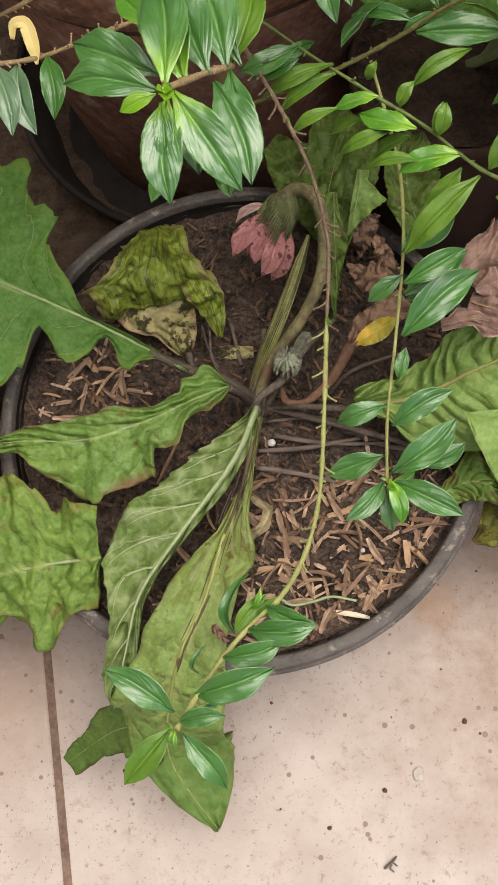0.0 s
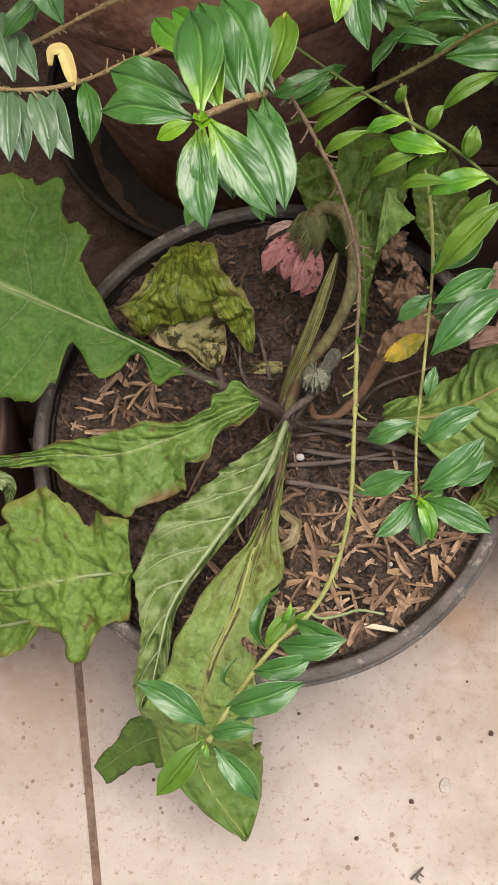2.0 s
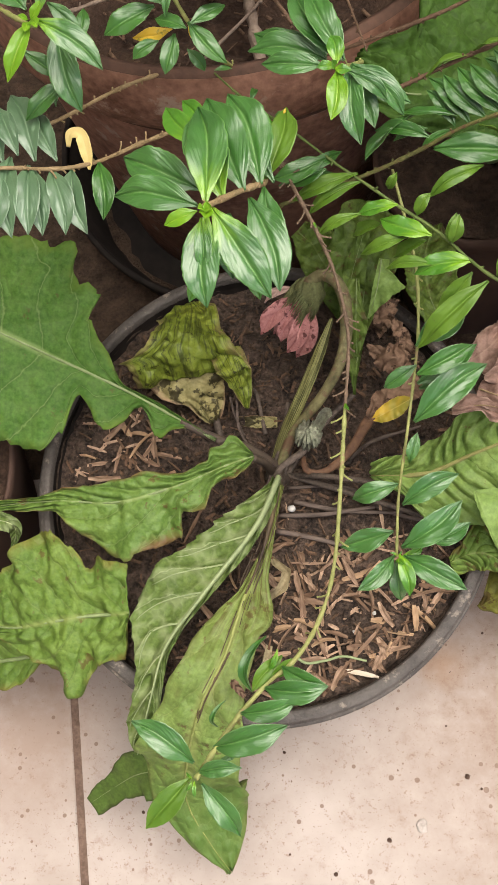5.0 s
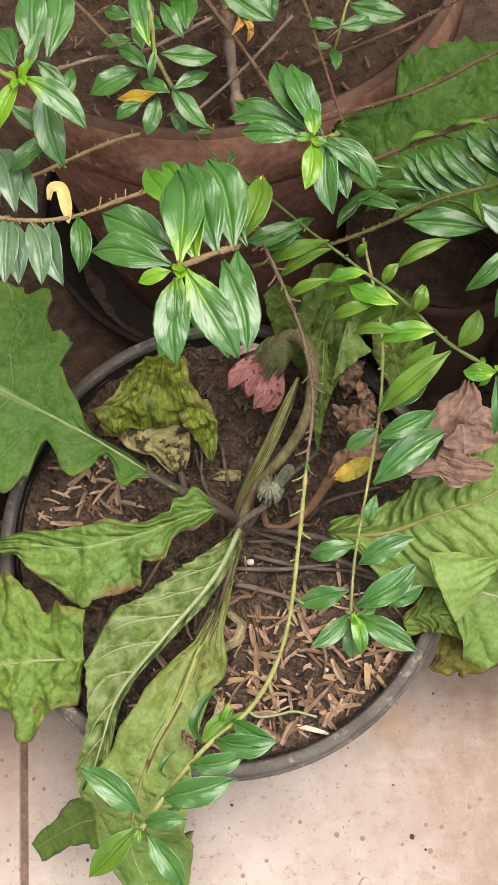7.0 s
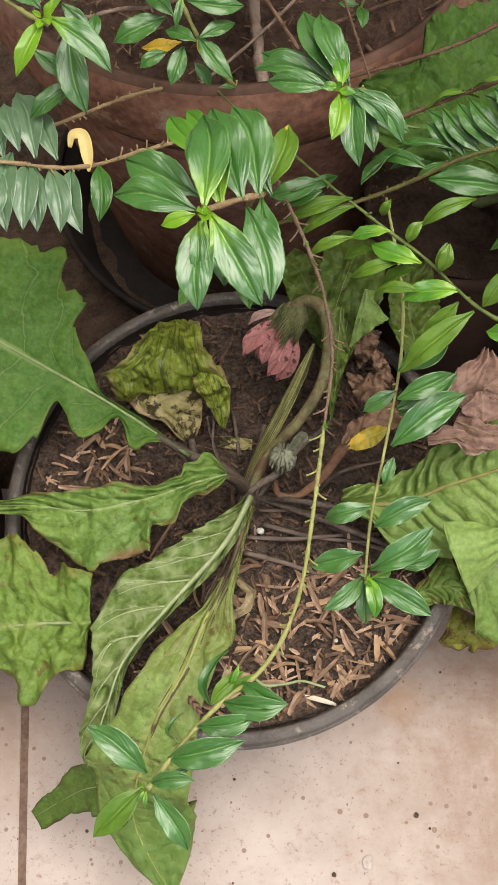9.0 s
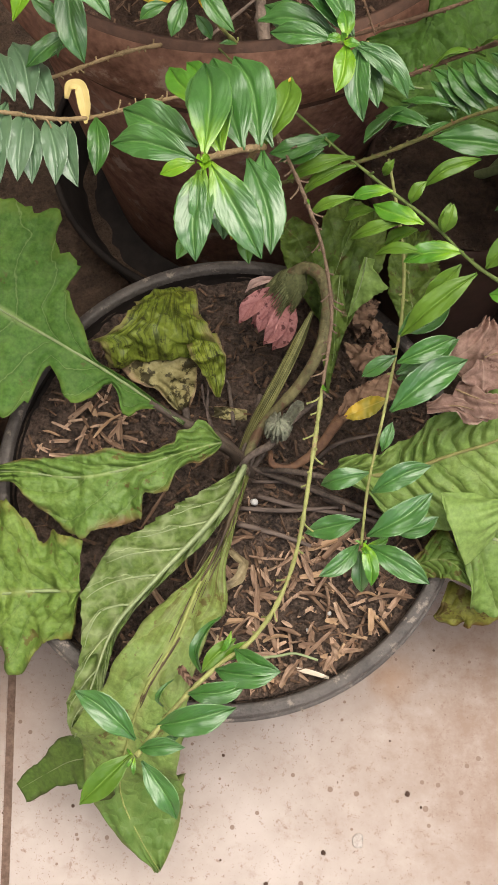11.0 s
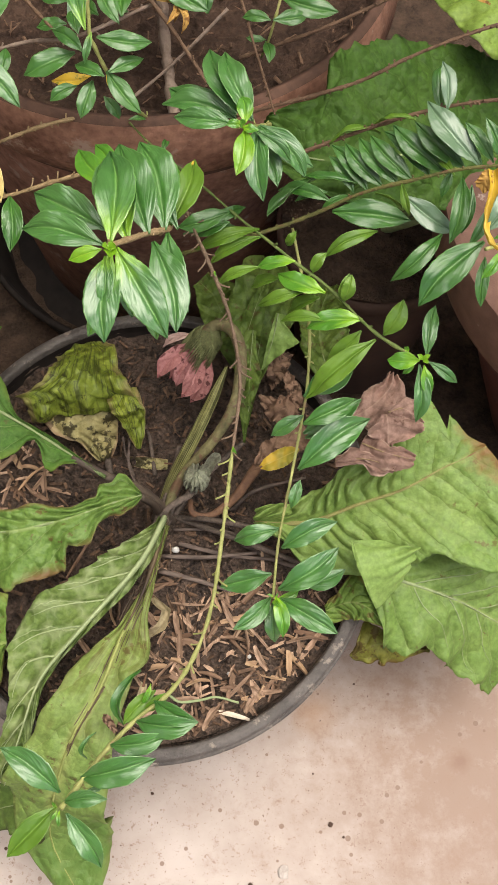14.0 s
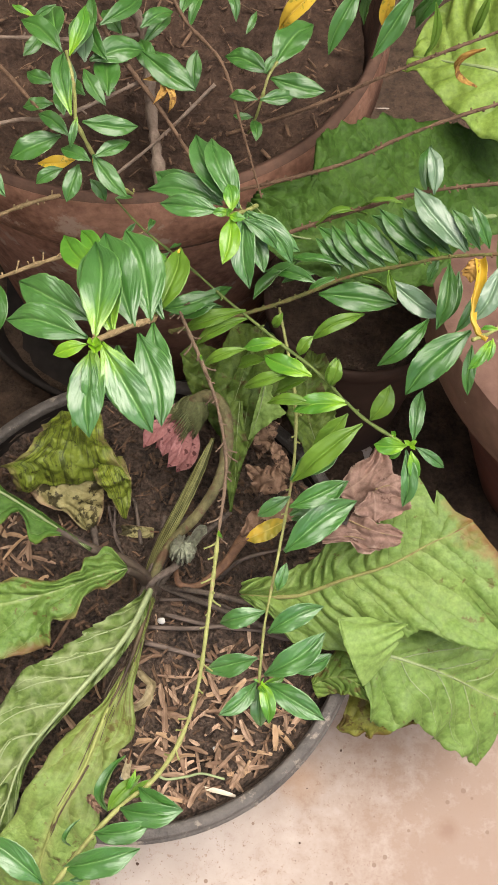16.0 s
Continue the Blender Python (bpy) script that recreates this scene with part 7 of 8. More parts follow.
leaves(lt, SHRUB,
       ((-0.056, 0.074, 0.315), (-0.054, 0.049, 0.308)), wide=0.42, kind=5, jitter=0.4)
blade("leaf", lt, [(-0.060, 0.071, 0.314), (-0.0605, 0.077, 0.320), (-0.0625, 0.0825, 0.324), (-0.067, 0.0825, 0.324), (-0.0685, 0.079, 0.320)],
      (0.0005, 0.0022, 0.0030, 0.0030, 0.0026, 0.0018, 0.0008), (0.0005, 0.0020, 0.0026, 0.0026, 0.0022, 0.0016, 0.0008), STRAW, "curled straw-yellow dead leaf", cup=0.4, n=30, m=6, crinkle=0.0006)
s6 = [(-0.119, 0.093, 0.310), (-0.097, 0.098, 0.305), (-0.081, 0.109, 0.300), (-0.054, 0.134, 0.290), (-0.033, 0.151, 0.280)]
ub = stem(shrub, s6, 0.0009, 0.0010, TWIG_TAN, 26, stub=0.0032)
leaves(ub, SHRUB,
       ((-0.073, 0.108, 0.320), (-0.090, 0.098, 0.315)), ((-0.074, 0.097, 0.325), (-0.072, 0.116, 0.320)))
# shoot at the rim's far end
s7 = stem(shrub, [(-0.101, 0.129, 0.360), (-0.083, 0.111, 0.365), (-0.071, 0.099, 0.371)], 0.0010, 0.0010, WOOD_GREEN, 0)
leaves(s7, STAR,
       ((-0.0700, 0.1170, 0.366), (-0.0730, 0.1530, 0.372)), ((-0.0650, 0.1210, 0.362), (-0.0630, 0.1580, 0.366)), wide=0.42, kind=6, jitter=0.15)
leaves(s7, SHOOT,
       ((-0.0710, 0.1020, 0.372), (-0.0450, 0.0850, 0.360)), ((-0.0690, 0.1030, 0.374), (-0.0640, 0.1170, 0.382)), wide=0.38, kind=6, jitter=0.15)
leaves(s7, STAR,
       ((-0.0700, 0.1200, 0.362), (-0.0580, 0.1090, 0.352)), ((-0.0770, 0.1130, 0.366), (-0.0990, 0.1310, 0.362)), ((-0.0670, 0.1120, 0.356), (-0.0590, 0.0840, 0.336)),
       ((-0.0790, 0.1180, 0.362), (-0.0890, 0.1400, 0.360)), wide=0.42, kind=6, jitter=0.2)
leaves(s7, CENTRE,
       ((-0.0720, 0.0990, 0.374), (-0.0830, 0.0800, 0.362)), wide=0.36, kind=5, jitter=0.15)
leaves(s7, CENTRE,
       ((-0.0720, 0.1000, 0.374), (-0.0670, 0.1040, 0.380)), ((-0.0730, 0.1000, 0.374), (-0.0760, 0.0990, 0.378)), ((-0.0720, 0.1000, 0.374), (-0.0680, 0.0930, 0.377)),
       ((-0.0730, 0.0990, 0.374), (-0.0730, 0.0920, 0.376)), wide=0.55, kind=0, jitter=0.3)
leaves(s7, SHRUB,
       ((-0.0610, 0.1110, 0.346), (-0.0580, 0.1270, 0.350)), ((-0.0840, 0.1100, 0.346), (-0.0680, 0.1040, 0.336)), ((-0.0670, 0.0990, 0.338), (-0.0850, 0.0860, 0.330)),
       ((-0.0830, 0.1330, 0.352), (-0.0990, 0.1480, 0.350)), wide=0.44, kind=6, jitter=0.3)
# long bare stem that trails over the pot to a leafy tip
s1 = [(0.010, 0.120, 0.280), (0.027, 0.069, 0.298), (0.036, 0.050, 0.294), (0.044, 0.033, 0.284), (0.049, 0.014, 0.270), (0.049, -0.000, 0.262), (0.047, -0.019, 0.255), (0.044, -0.051, 0.240), (0.040, -0.083, 0.225), (0.033, -0.104, 0.214), (0.022, -0.120, 0.206), (0.007, -0.132, 0.201), (-0.008, -0.149, 0.200), (-0.023, -0.173, 0.206)]
tr = stem(shrub, s1[:7], 0.0010, 0.0008, STEM, 28, "bare brown stem with leaf stubs", 0.15, 1.0, 40, 0.006)
tr2 = stem(shrub, s1[6:], 0.0009, 0.0012, WOOD_GREEN, 20, "long green trailing stem with a leafy tip", 0.0, 0.6, 50, 0.0055)
leaves(tr2, STAR,
       ((-0.024, -0.166, 0.205), (-0.051, -0.149, 0.215)), ((-0.016, -0.159, 0.202), (0.018, -0.151, 0.212)), ((-0.022, -0.170, 0.206), (-0.002, -0.169, 0.212)),
       ((-0.020, -0.175, 0.208), (-0.004, -0.196, 0.196)), ((-0.004, -0.144, 0.201), (0.022, -0.139, 0.206)), ((0.007, -0.133, 0.202), (0.036, -0.134, 0.210)),
       ((0.015, -0.124, 0.205), (0.036, -0.134, 0.210)), ((0.001, -0.140, 0.199), (0.009, -0.145, 0.190)), ((-0.013, -0.164, 0.200), (-0.006, -0.162, 0.198)), wide=0.42, kind=5, jitter=0.4)
leaves(tr2, LIME,
       ((-0.025, -0.172, 0.206), (-0.046, -0.193, 0.196)), ((0.015, -0.118, 0.200), (0.001, -0.134, 0.198)), ((0.022, -0.120, 0.205), (0.010, -0.128, 0.200)), wide=0.42, kind=0, jitter=0.4)
leaves(tr2, SHRUB,
       ((0.008, -0.110, 0.206), (0.001, -0.134, 0.196)), ((-0.011, -0.138, 0.200), (-0.015, -0.149, 0.192)), wide=0.2, kind=4)
leaves(tr2, YOUNG,
       ((-0.024, -0.173, 0.209), (-0.027, -0.170, 0.207)), ((-0.023, -0.174, 0.209), (-0.023, -0.181, 0.207)), ((-0.024, -0.174, 0.209), (-0.027, -0.178, 0.207)),
       ((0.047, -0.018, 0.257), (0.049, -0.023, 0.260)), ((0.036, 0.051, 0.296), (0.037, 0.047, 0.297)), ((0.013, -0.116, 0.205), (0.009, -0.125, 0.200)), wide=0.3)
# pale twig that bends down on the far side
s3 = [(-0.013, 0.149, 0.282), (0.004, 0.124, 0.290), (0.027, 0.102, 0.292), (0.046, 0.085, 0.290), (0.060, 0.074, 0.288), (0.073, 0.063, 0.287), (0.089, 0.050, 0.286), (0.109, 0.028, 0.286), (0.127, 0.016, 0.285)]
pt = stem(shrub, s3, 0.0005, 0.0009, GREEN_TWIG, 12, "arching green twig with pale curled leaves")
leaves(pt, YOUNG,
       ((0.0730, 0.0630, 0.288), (0.0550, 0.0630, 0.282)), ((0.0870, 0.0470, 0.287), (0.0650, 0.0600, 0.282)), ((0.1040, 0.0340, 0.286), (0.0790, 0.0330, 0.278)), face=(0.15, -0.1, 0.95), wide=0.44, kind=6, jitter=0.25)
leaves(pt, LIME,
       ((0.0560, 0.0790, 0.290), (0.0260, 0.0730, 0.280)), ((0.0570, 0.0760, 0.288), (0.0330, 0.0680, 0.276)), ((0.0800, 0.0500, 0.284), (0.0560, 0.0480, 0.272)),
       ((0.0570, 0.0620, 0.284), (0.0370, 0.0580, 0.274)), ((0.0890, 0.0350, 0.282), (0.0670, 0.0390, 0.274)), face=(0.15, -0.1, 0.95), wide=0.28, kind=3, jitter=0.25)
leaves(pt, LIME,
       ((0.0850, 0.0490, 0.280), (0.0710, 0.0480, 0.268)), ((0.1040, 0.0320, 0.280), (0.0890, 0.0220, 0.266)), ((0.0660, 0.0600, 0.278), (0.0530, 0.0620, 0.266)), face=(0.15, -0.1, 0.95), wide=0.44, kind=5, jitter=0.3)
leaves(pt, LIME,
       ((0.1100, 0.0250, 0.284), (0.0800, 0.0050, 0.262)), face=(0.15, -0.1, 0.95), wide=0.30, kind=1, jitter=0.15)
leaves(pt, LIME,
       ((0.0810, 0.0570, 0.288), (0.0870, 0.0630, 0.296)), ((0.0940, 0.0430, 0.288), (0.0970, 0.0510, 0.298)), ((0.0690, 0.0730, 0.286), (0.0730, 0.0760, 0.294)), face=(0.15, -0.1, 0.95), wide=0.56, kind=3, jitter=0.3)
leaves(pt, SHRUB,
       ((0.0790, 0.0060, 0.262), (0.1020, 0.0240, 0.262)), ((0.0790, -0.0060, 0.258), (0.1040, 0.0060, 0.262)), wide=0.40, kind=5, jitter=0.3)
leaves(pt, SHRUB,
       ((0.042, 0.081, 0.300), (0.018, 0.074, 0.296)), ((0.042, 0.078, 0.296), (0.025, 0.074, 0.290)), wide=0.44, kind=6, jitter=0.4)
leaves(pt, YOUNG,
       ((0.1290, 0.0130, 0.288), (0.1150, 0.0150, 0.284)), wide=0.62, kind=5, jitter=0.2)
leaves(pt, YOUNG,
       ((0.1310, 0.0110, 0.287), (0.1350, 0.0010, 0.278)), ((0.1270, 0.0140, 0.286), (0.1220, 0.0090, 0.282)), ((0.1240, 0.0170, 0.286), (0.1230, 0.0220, 0.284)), wide=0.46, kind=5, jitter=0.2)
leaves(pt, CENTRE,
       ((0.1300, 0.0120, 0.290), (0.1270, 0.0130, 0.293)), ((0.1300, 0.0120, 0.290), (0.1330, 0.0130, 0.293)), ((0.1300, 0.0120, 0.290), (0.1320, 0.0090, 0.292)), wide=0.60, kind=0, jitter=0.3)
leaves(pt, STAR,
       ((0.1320, 0.0150, 0.288), (0.1360, 0.0380, 0.294)), ((0.1330, 0.0130, 0.287), (0.1470, 0.0070, 0.279)), ((0.1290, 0.0120, 0.286), (0.1290, -0.0090, 0.270)), wide=0.34, kind=5, jitter=0.2)
leaves(pt, LIME,
       ((0.1130, 0.0250, 0.288), (0.1210, 0.0380, 0.298)), ((0.0950, 0.0410, 0.290), (0.0980, 0.0490, 0.300)), wide=0.55, kind=3, jitter=0.2)
leaves(pt, SHRUB,
       ((0.002, 0.122, 0.296), (-0.004, 0.116, 0.292)), ((0.008, 0.117, 0.296), (0.010, 0.127, 0.292)), ((0.010, 0.114, 0.296), (0.005, 0.106, 0.292)),
       ((0.019, 0.108, 0.296), (0.024, 0.114, 0.292)), ((-0.009, 0.136, 0.296), (-0.001, 0.140, 0.292)), ((0.019, 0.106, 0.296), (0.013, 0.101, 0.292)), wide=0.34)
leaves(pt, SHRUB,
       ((0.028, 0.079, 0.290), (0.049, 0.095, 0.285)), ((0.020, 0.078, 0.285), (0.045, 0.087, 0.280)), face=(0.15, -0.1, 0.95), wide=0.24)
# twig with a rosette of glossy leaves over the soil
s4 = [(0.072, 0.091, 0.275), (0.081, 0.055, 0.256), (0.082, 0.029, 0.248), (0.080, 0.008, 0.243), (0.075, -0.023, 0.236), (0.070, -0.052, 0.228), (0.068, -0.079, 0.223)]
rt = stem(shrub, s4, 0.0008, 0.0007, WOOD_GREEN, 8, "hanging green twig that ends in a rosette", 0.2, 0.6)
leaves(rt, STAR,
       ((0.078, -0.021, 0.240), (0.111, 0.002, 0.250)), ((0.071, -0.059, 0.236), (0.096, -0.048, 0.244)), ((0.070, -0.077, 0.230), (0.097, -0.059, 0.240)),
       ((0.067, -0.078, 0.222), (0.050, -0.094, 0.222)), ((0.071, -0.079, 0.224), (0.098, -0.095, 0.224)), wide=0.41, kind=5, jitter=0.3)
leaves(rt, STAR,
       ((0.080, -0.004, 0.244), (0.107, 0.011, 0.252)), ((0.081, -0.005, 0.241), (0.103, 0.004, 0.246)), ((0.080, 0.005, 0.245), (0.065, -0.002, 0.236)),
       ((0.075, -0.039, 0.236), (0.079, -0.027, 0.242)), ((0.070, -0.047, 0.230), (0.049, -0.051, 0.222)), ((0.082, -0.073, 0.225), (0.101, -0.066, 0.230)),
       ((0.067, -0.068, 0.226), (0.043, -0.072, 0.216)), ((0.082, 0.017, 0.245), (0.104, 0.031, 0.250)), ((0.068, -0.079, 0.216), (0.070, -0.095, 0.206)), wide=0.46, jitter=0.5)
leaves(rt, YOUNG,
       ((0.069, -0.079, 0.227), (0.073, -0.097, 0.222)), ((0.068, -0.079, 0.225), (0.065, -0.078, 0.226)), ((0.069, -0.080, 0.224), (0.080, -0.074, 0.222)),
       ((0.069, -0.079, 0.225), (0.070, -0.077, 0.226)), ((0.068, -0.081, 0.226), (0.071, -0.085, 0.230)), wide=0.42)

# ---- small pot with a broad-leaved plant between the terracotta pots ----
MID = (0.128, 0.185)
small = thing("plant_pot", "small dark pot filled with brown soil", "pot")
bm = bmesh.new()
lathe(bm, [(0.040, 0.0), (0.056, 0.138)], MID, 1, 48, 0.01)
part("wall", bm, BROWN, small)
bm = bmesh.new()
lathe(bm, [(0.0558, 0.138), (0.060, 0.14), (0.0605, 0.15), (0.0585, 0.152), (0.056, 0.15), (0.054, 0.13)], MID, 1, 48, 0.01)
part("rim", bm, BROWN, small)
soil_disc("soil", MID, 0.0575, 0.1515, EARTH, "brown soil in the small dark pot", 1.0, 0.003, 0, 20, 60)
broad = thing("broad_leaved_plant", "plant with large crinkled green leaves", "plant")
blade("leaf", broad, [(0.207, 0.173, 0.250), (0.187, 0.167, 0.254), (0.146, 0.149, 0.266), (0.117, 0.135, 0.276), (0.088, 0.126, 0.283), (0.073, 0.128, 0.286), (0.056, 0.144, 0.287)],
      (0.020, 0.026, 0.030, 0.032, 0.032, 0.030, 0.028, 0.024, 0.020, 0.014, 0.010, 0.003),
      (0.030, 0.040, 0.046, 0.052, 0.055, 0.057, 0.058, 0.056, 0.052, 0.046, 0.034, 0.006), BIGGREEN, "large dark green crinkled leaf", rib=RIB, roll=(6, 13), quilt=0.004, veins=8, vein_slope=0.3, crinkle=0.003, grain=80, cup=0.02, ruffle=0.06, waves=4, n=90, m=18, teeth=0.05)
blade("leaf", broad, [(0.203, 0.215, 0.300), (0.178, 0.214, 0.310), (0.156, 0.223, 0.305), (0.139, 0.236, 0.295)],
      (0.0425, 0.0424, 0.0423, 0.0423, 0.0422, 0.0420, 0.0419, 0.0417, 0.0414, 0.0412, 0.0404, 0.0393, 0.0381, 0.0370, 0.0357, 0.0345, 0.0333, 0.0321, 0.0308, 0.0293, 0.0266, 0.0253, 0.0241, 0.0229, 0.0216, 0.0203, 0.0190, 0.0177, 0.0163, 0.0150, 0.0138, 0.0126, 0.0114, 0.0103, 0.0103, 0.0103, 0.0103, 0.0103, 0.0103, 0.0103),
      (0.0545, 0.0545, 0.0536, 0.0528, 0.0519, 0.0511, 0.0504, 0.0496, 0.0489, 0.0482, 0.0476, 0.0471, 0.0466, 0.0463, 0.0461, 0.0460, 0.0458, 0.0457, 0.0456, 0.0455, 0.0449, 0.0442, 0.0434, 0.0426, 0.0415, 0.0404, 0.0393, 0.0385, 0.0381, 0.0378, 0.0373, 0.0368, 0.0361, 0.0352, 0.0341, 0.0327, 0.0284, 0.0237, 0.0190, 0.0069), BIGLIME, "large lime-green leaf", rib=RIB, sweep=0.1, quilt=0.003, veins=6)
tube("petiole", broad, [(MID[0], MID[1], 0.142), (0.16, 0.17, 0.19), (0.198, 0.181, 0.262)], 0.003, 0.002, RIB)
tube("petiole", broad, [(MID[0] + 0.01, MID[1], 0.142), (0.18, 0.2, 0.22), (0.203, 0.215, 0.300)], 0.003, 0.002, RIB)

# ---- brown pot beside the black one ----
side = thing("plant_pot", "plain dark brown pot in the shade", "pot")
bm = bmesh.new()
lathe(bm, [(0.108, 0.0), (0.112, 0.003), (0.1280, 0.116)], (-0.272, 0.005), 1, 72, 0.006)
part("wall", bm, BROWN, side)
bm = bmesh.new()
lathe(bm, [(0.1279, 0.116), (0.1287, 0.118), (0.1290, 0.1255), (0.1275, 0.1265), (0.1262, 0.125), (0.124, 0.10)], (-0.272, 0.005), 1, 72, 0.006)
part("rim", bm, BROWN, side)
soil_disc("soil", (-0.272, 0.005), 0.124, 0.112, SOIL_BROWN, "brown soil in the plain dark pot", 1.0, 0.004)

# ---- wood chips on the soil, dirt on the tiles ----
def chip_mesh(mat, ln, w, bend):
    """A boat-shaped husk of wood: pointed ends, hollow upper side."""
    bm = bmesh.new()
    rows = []
    for k in range(7):
        f = k / 6
        ww = w * (0.30 + 0.70 * math.sin(math.pi * min(1, 0.04 + 0.92 * f)) ** 0.5) * 0.5 * random.uniform(0.85, 1.1)
        y, z = ln * (f - 0.5), bend * math.sin(math.pi * f)
        skew = random.uniform(-0.1, 0.1) * w
        rows.append([bm.verts.new(v) for v in ((-ww, y, z + w * 0.16), (0, y + skew, z + w * 0.02), (ww, y + skew, z + w * 0.20), (0.55 * ww, y, z - w * 0.10), (-0.5 * ww, y, z - w * 0.12))])
    for a, b in zip(rows, rows[1:]):
        for i in range(5):
            bm.faces.new((a[i], a[(i + 1) % 5], b[(i + 1) % 5], b[i]))
    bm.faces.new(rows[0][::-1])
    bm.faces.new(rows[-1])
    me = bpy.data.meshes.new("wood_chip")
    bm.to_mesh(me)
    bm.free()
    me.materials.append(mat)
    return me


chips = [chip_mesh(CHIP if k % 4 else CHIP_PALE, random.uniform(0.011, 0.026), random.uniform(0.0018, 0.0044), random.uniform(-0.001, 0.0028)) for k in range(36)]


def soil_height(x, y):
    r = math.hypot(x / 0.119, y / (0.119 * RIM_S))
    p = Vector((x, y, 0))
    return SOIL_Z - 0.004 * (1 - r * r) + 0.004 * noise.noise(p * 45) + 0.0036 * noise.noise(p * 120)


HEAPS = ((0.012, -0.058, 0.012, 34), (0.020, -0.078, 0.014, 40), (0.046, -0.050, 0.015, 34), (0.066, -0.040, 0.013, 12), (0.088, -0.070, 0.012, 26), (0.070, -0.092, 0.013, 30), (0.046, -0.104, 0.012, 28), (0.016, -0.106, 0.014, 22), (0.055, -0.075, 0.022, 12), (-0.088, 0.024, 0.014, 34), (-0.070, 0.018, 0.014, 10), (-0.02, -0.045, 0.03, 12))
for hx, hy, spread, count in HEAPS:
    for k in range(round(count * 0.5)):
        x, y = random.gauss(hx, spread), random.gauss(hy, spread)
        r = math.hypot(x, y / RIM_S)
        if r > 0.114:
            x, y = x * 0.112 / r, y * 0.112 / r
        ob = new("wood_chip", random.choice(chips))
        ob.parent = soil
        ob.matrix_local = pose(x, y, soil_height(x, y) + random.uniform(-0.0008, 0.0035), random.gauss(0, 14), random.gauss(0, 38), random.uniform(0, 360))
bm = bmesh.new()
for k in range(1500):
    a, r = random.uniform(0, 2 * math.pi), 0.115 * math.sqrt(random.random())
    x, y = r * math.cos(a), r * math.sin(a) * RIM_S
    s = random.uniform(0.0005, 0.0018) * (1 if random.random() < 0.9 else 1.9)
    m = pose(x, y, soil_height(x, y) + s * 0.3 + 0.0013, random.uniform(0, 180), random.uniform(0, 180), random.uniform(0, 180)) @ Matrix.Diagonal((s, s * random.uniform(0.6, 1.2), s * random.uniform(0.5, 0.9), 1))
    bmesh.ops.create_icosphere(bm, subdivisions=1, radius=1, matrix=m) if k < 1150 else bmesh.ops.create_cube(bm, size=1.4, matrix=m)
tagged(link("soil_crumbs", bm, SOIL, smooth=False), "crumbs of dark soil in the black pot", "soil", kind="stuff")

bm = bmesh.new()
for k in range(120):
    a, b, spread = random.choice(((0.05, -0.075, 0.032), (0.03, -0.085, 0.03), (0.075, -0.055, 0.025), (-0.085, 0.025, 0.024)))
    x, y = random.gauss(a, spread), random.gauss(b, spread)
    if math.hypot(x, y / RIM_S) < 0.113:
        at = pose(x, y, soil_height(x, y) + random.uniform(0.0004, 0.003), random.gauss(0, 14), random.gauss(0, 22), random.uniform(0, 360))
        start = len(bm.verts)
        bm.from_mesh(random.choice(chips))
        bm.verts.ensure_lookup_table()
        for v in bm.verts[start:]:
            v.co = at @ (v.co * 0.55)
tagged(link("wood_shavings", bm, CHIP, smooth=False), "small brown shavings between the larger chips", "wood chips", kind="stuff")

bm = bmesh.new()
for k in range(900):
    a, r = random.uniform(0, 2 * math.pi), 0.116 * math.sqrt(random.random())
    x, y = r * math.cos(a), r * math.sin(a) * RIM_S
    ln, w = random.uniform(0.003, 0.010), random.uniform(0.0004, 0.0020)
    m = pose(x, y, soil_height(x, y) + random.uniform(0.0004, 0.0022), random.gauss(0, 18), random.gauss(0, 18), random.uniform(0, 360)) @ Matrix.Diagonal((w, ln, w * 0.6, 1))
    bmesh.ops.create_cube(bm, size=1, matrix=m)
tagged(link("fibres", bm, FIBRE, smooth=False), "short brown fibres mixed into the soil", "soil", kind="stuff")


def pebble(p, s):
    bm = bmesh.new()
    bmesh.ops.create_icosphere(bm, subdivisions=2, radius=s)
    for v in bm.verts:
        v.co *= 1 + 0.3 * noise.noise(v.co * 700 + Vector(p) * 50)
    ob = tagged(link("pebble", bm, PALE), "small white pebble lying on the dark soil", "pebble", "white pebbles")
    ob.location = p


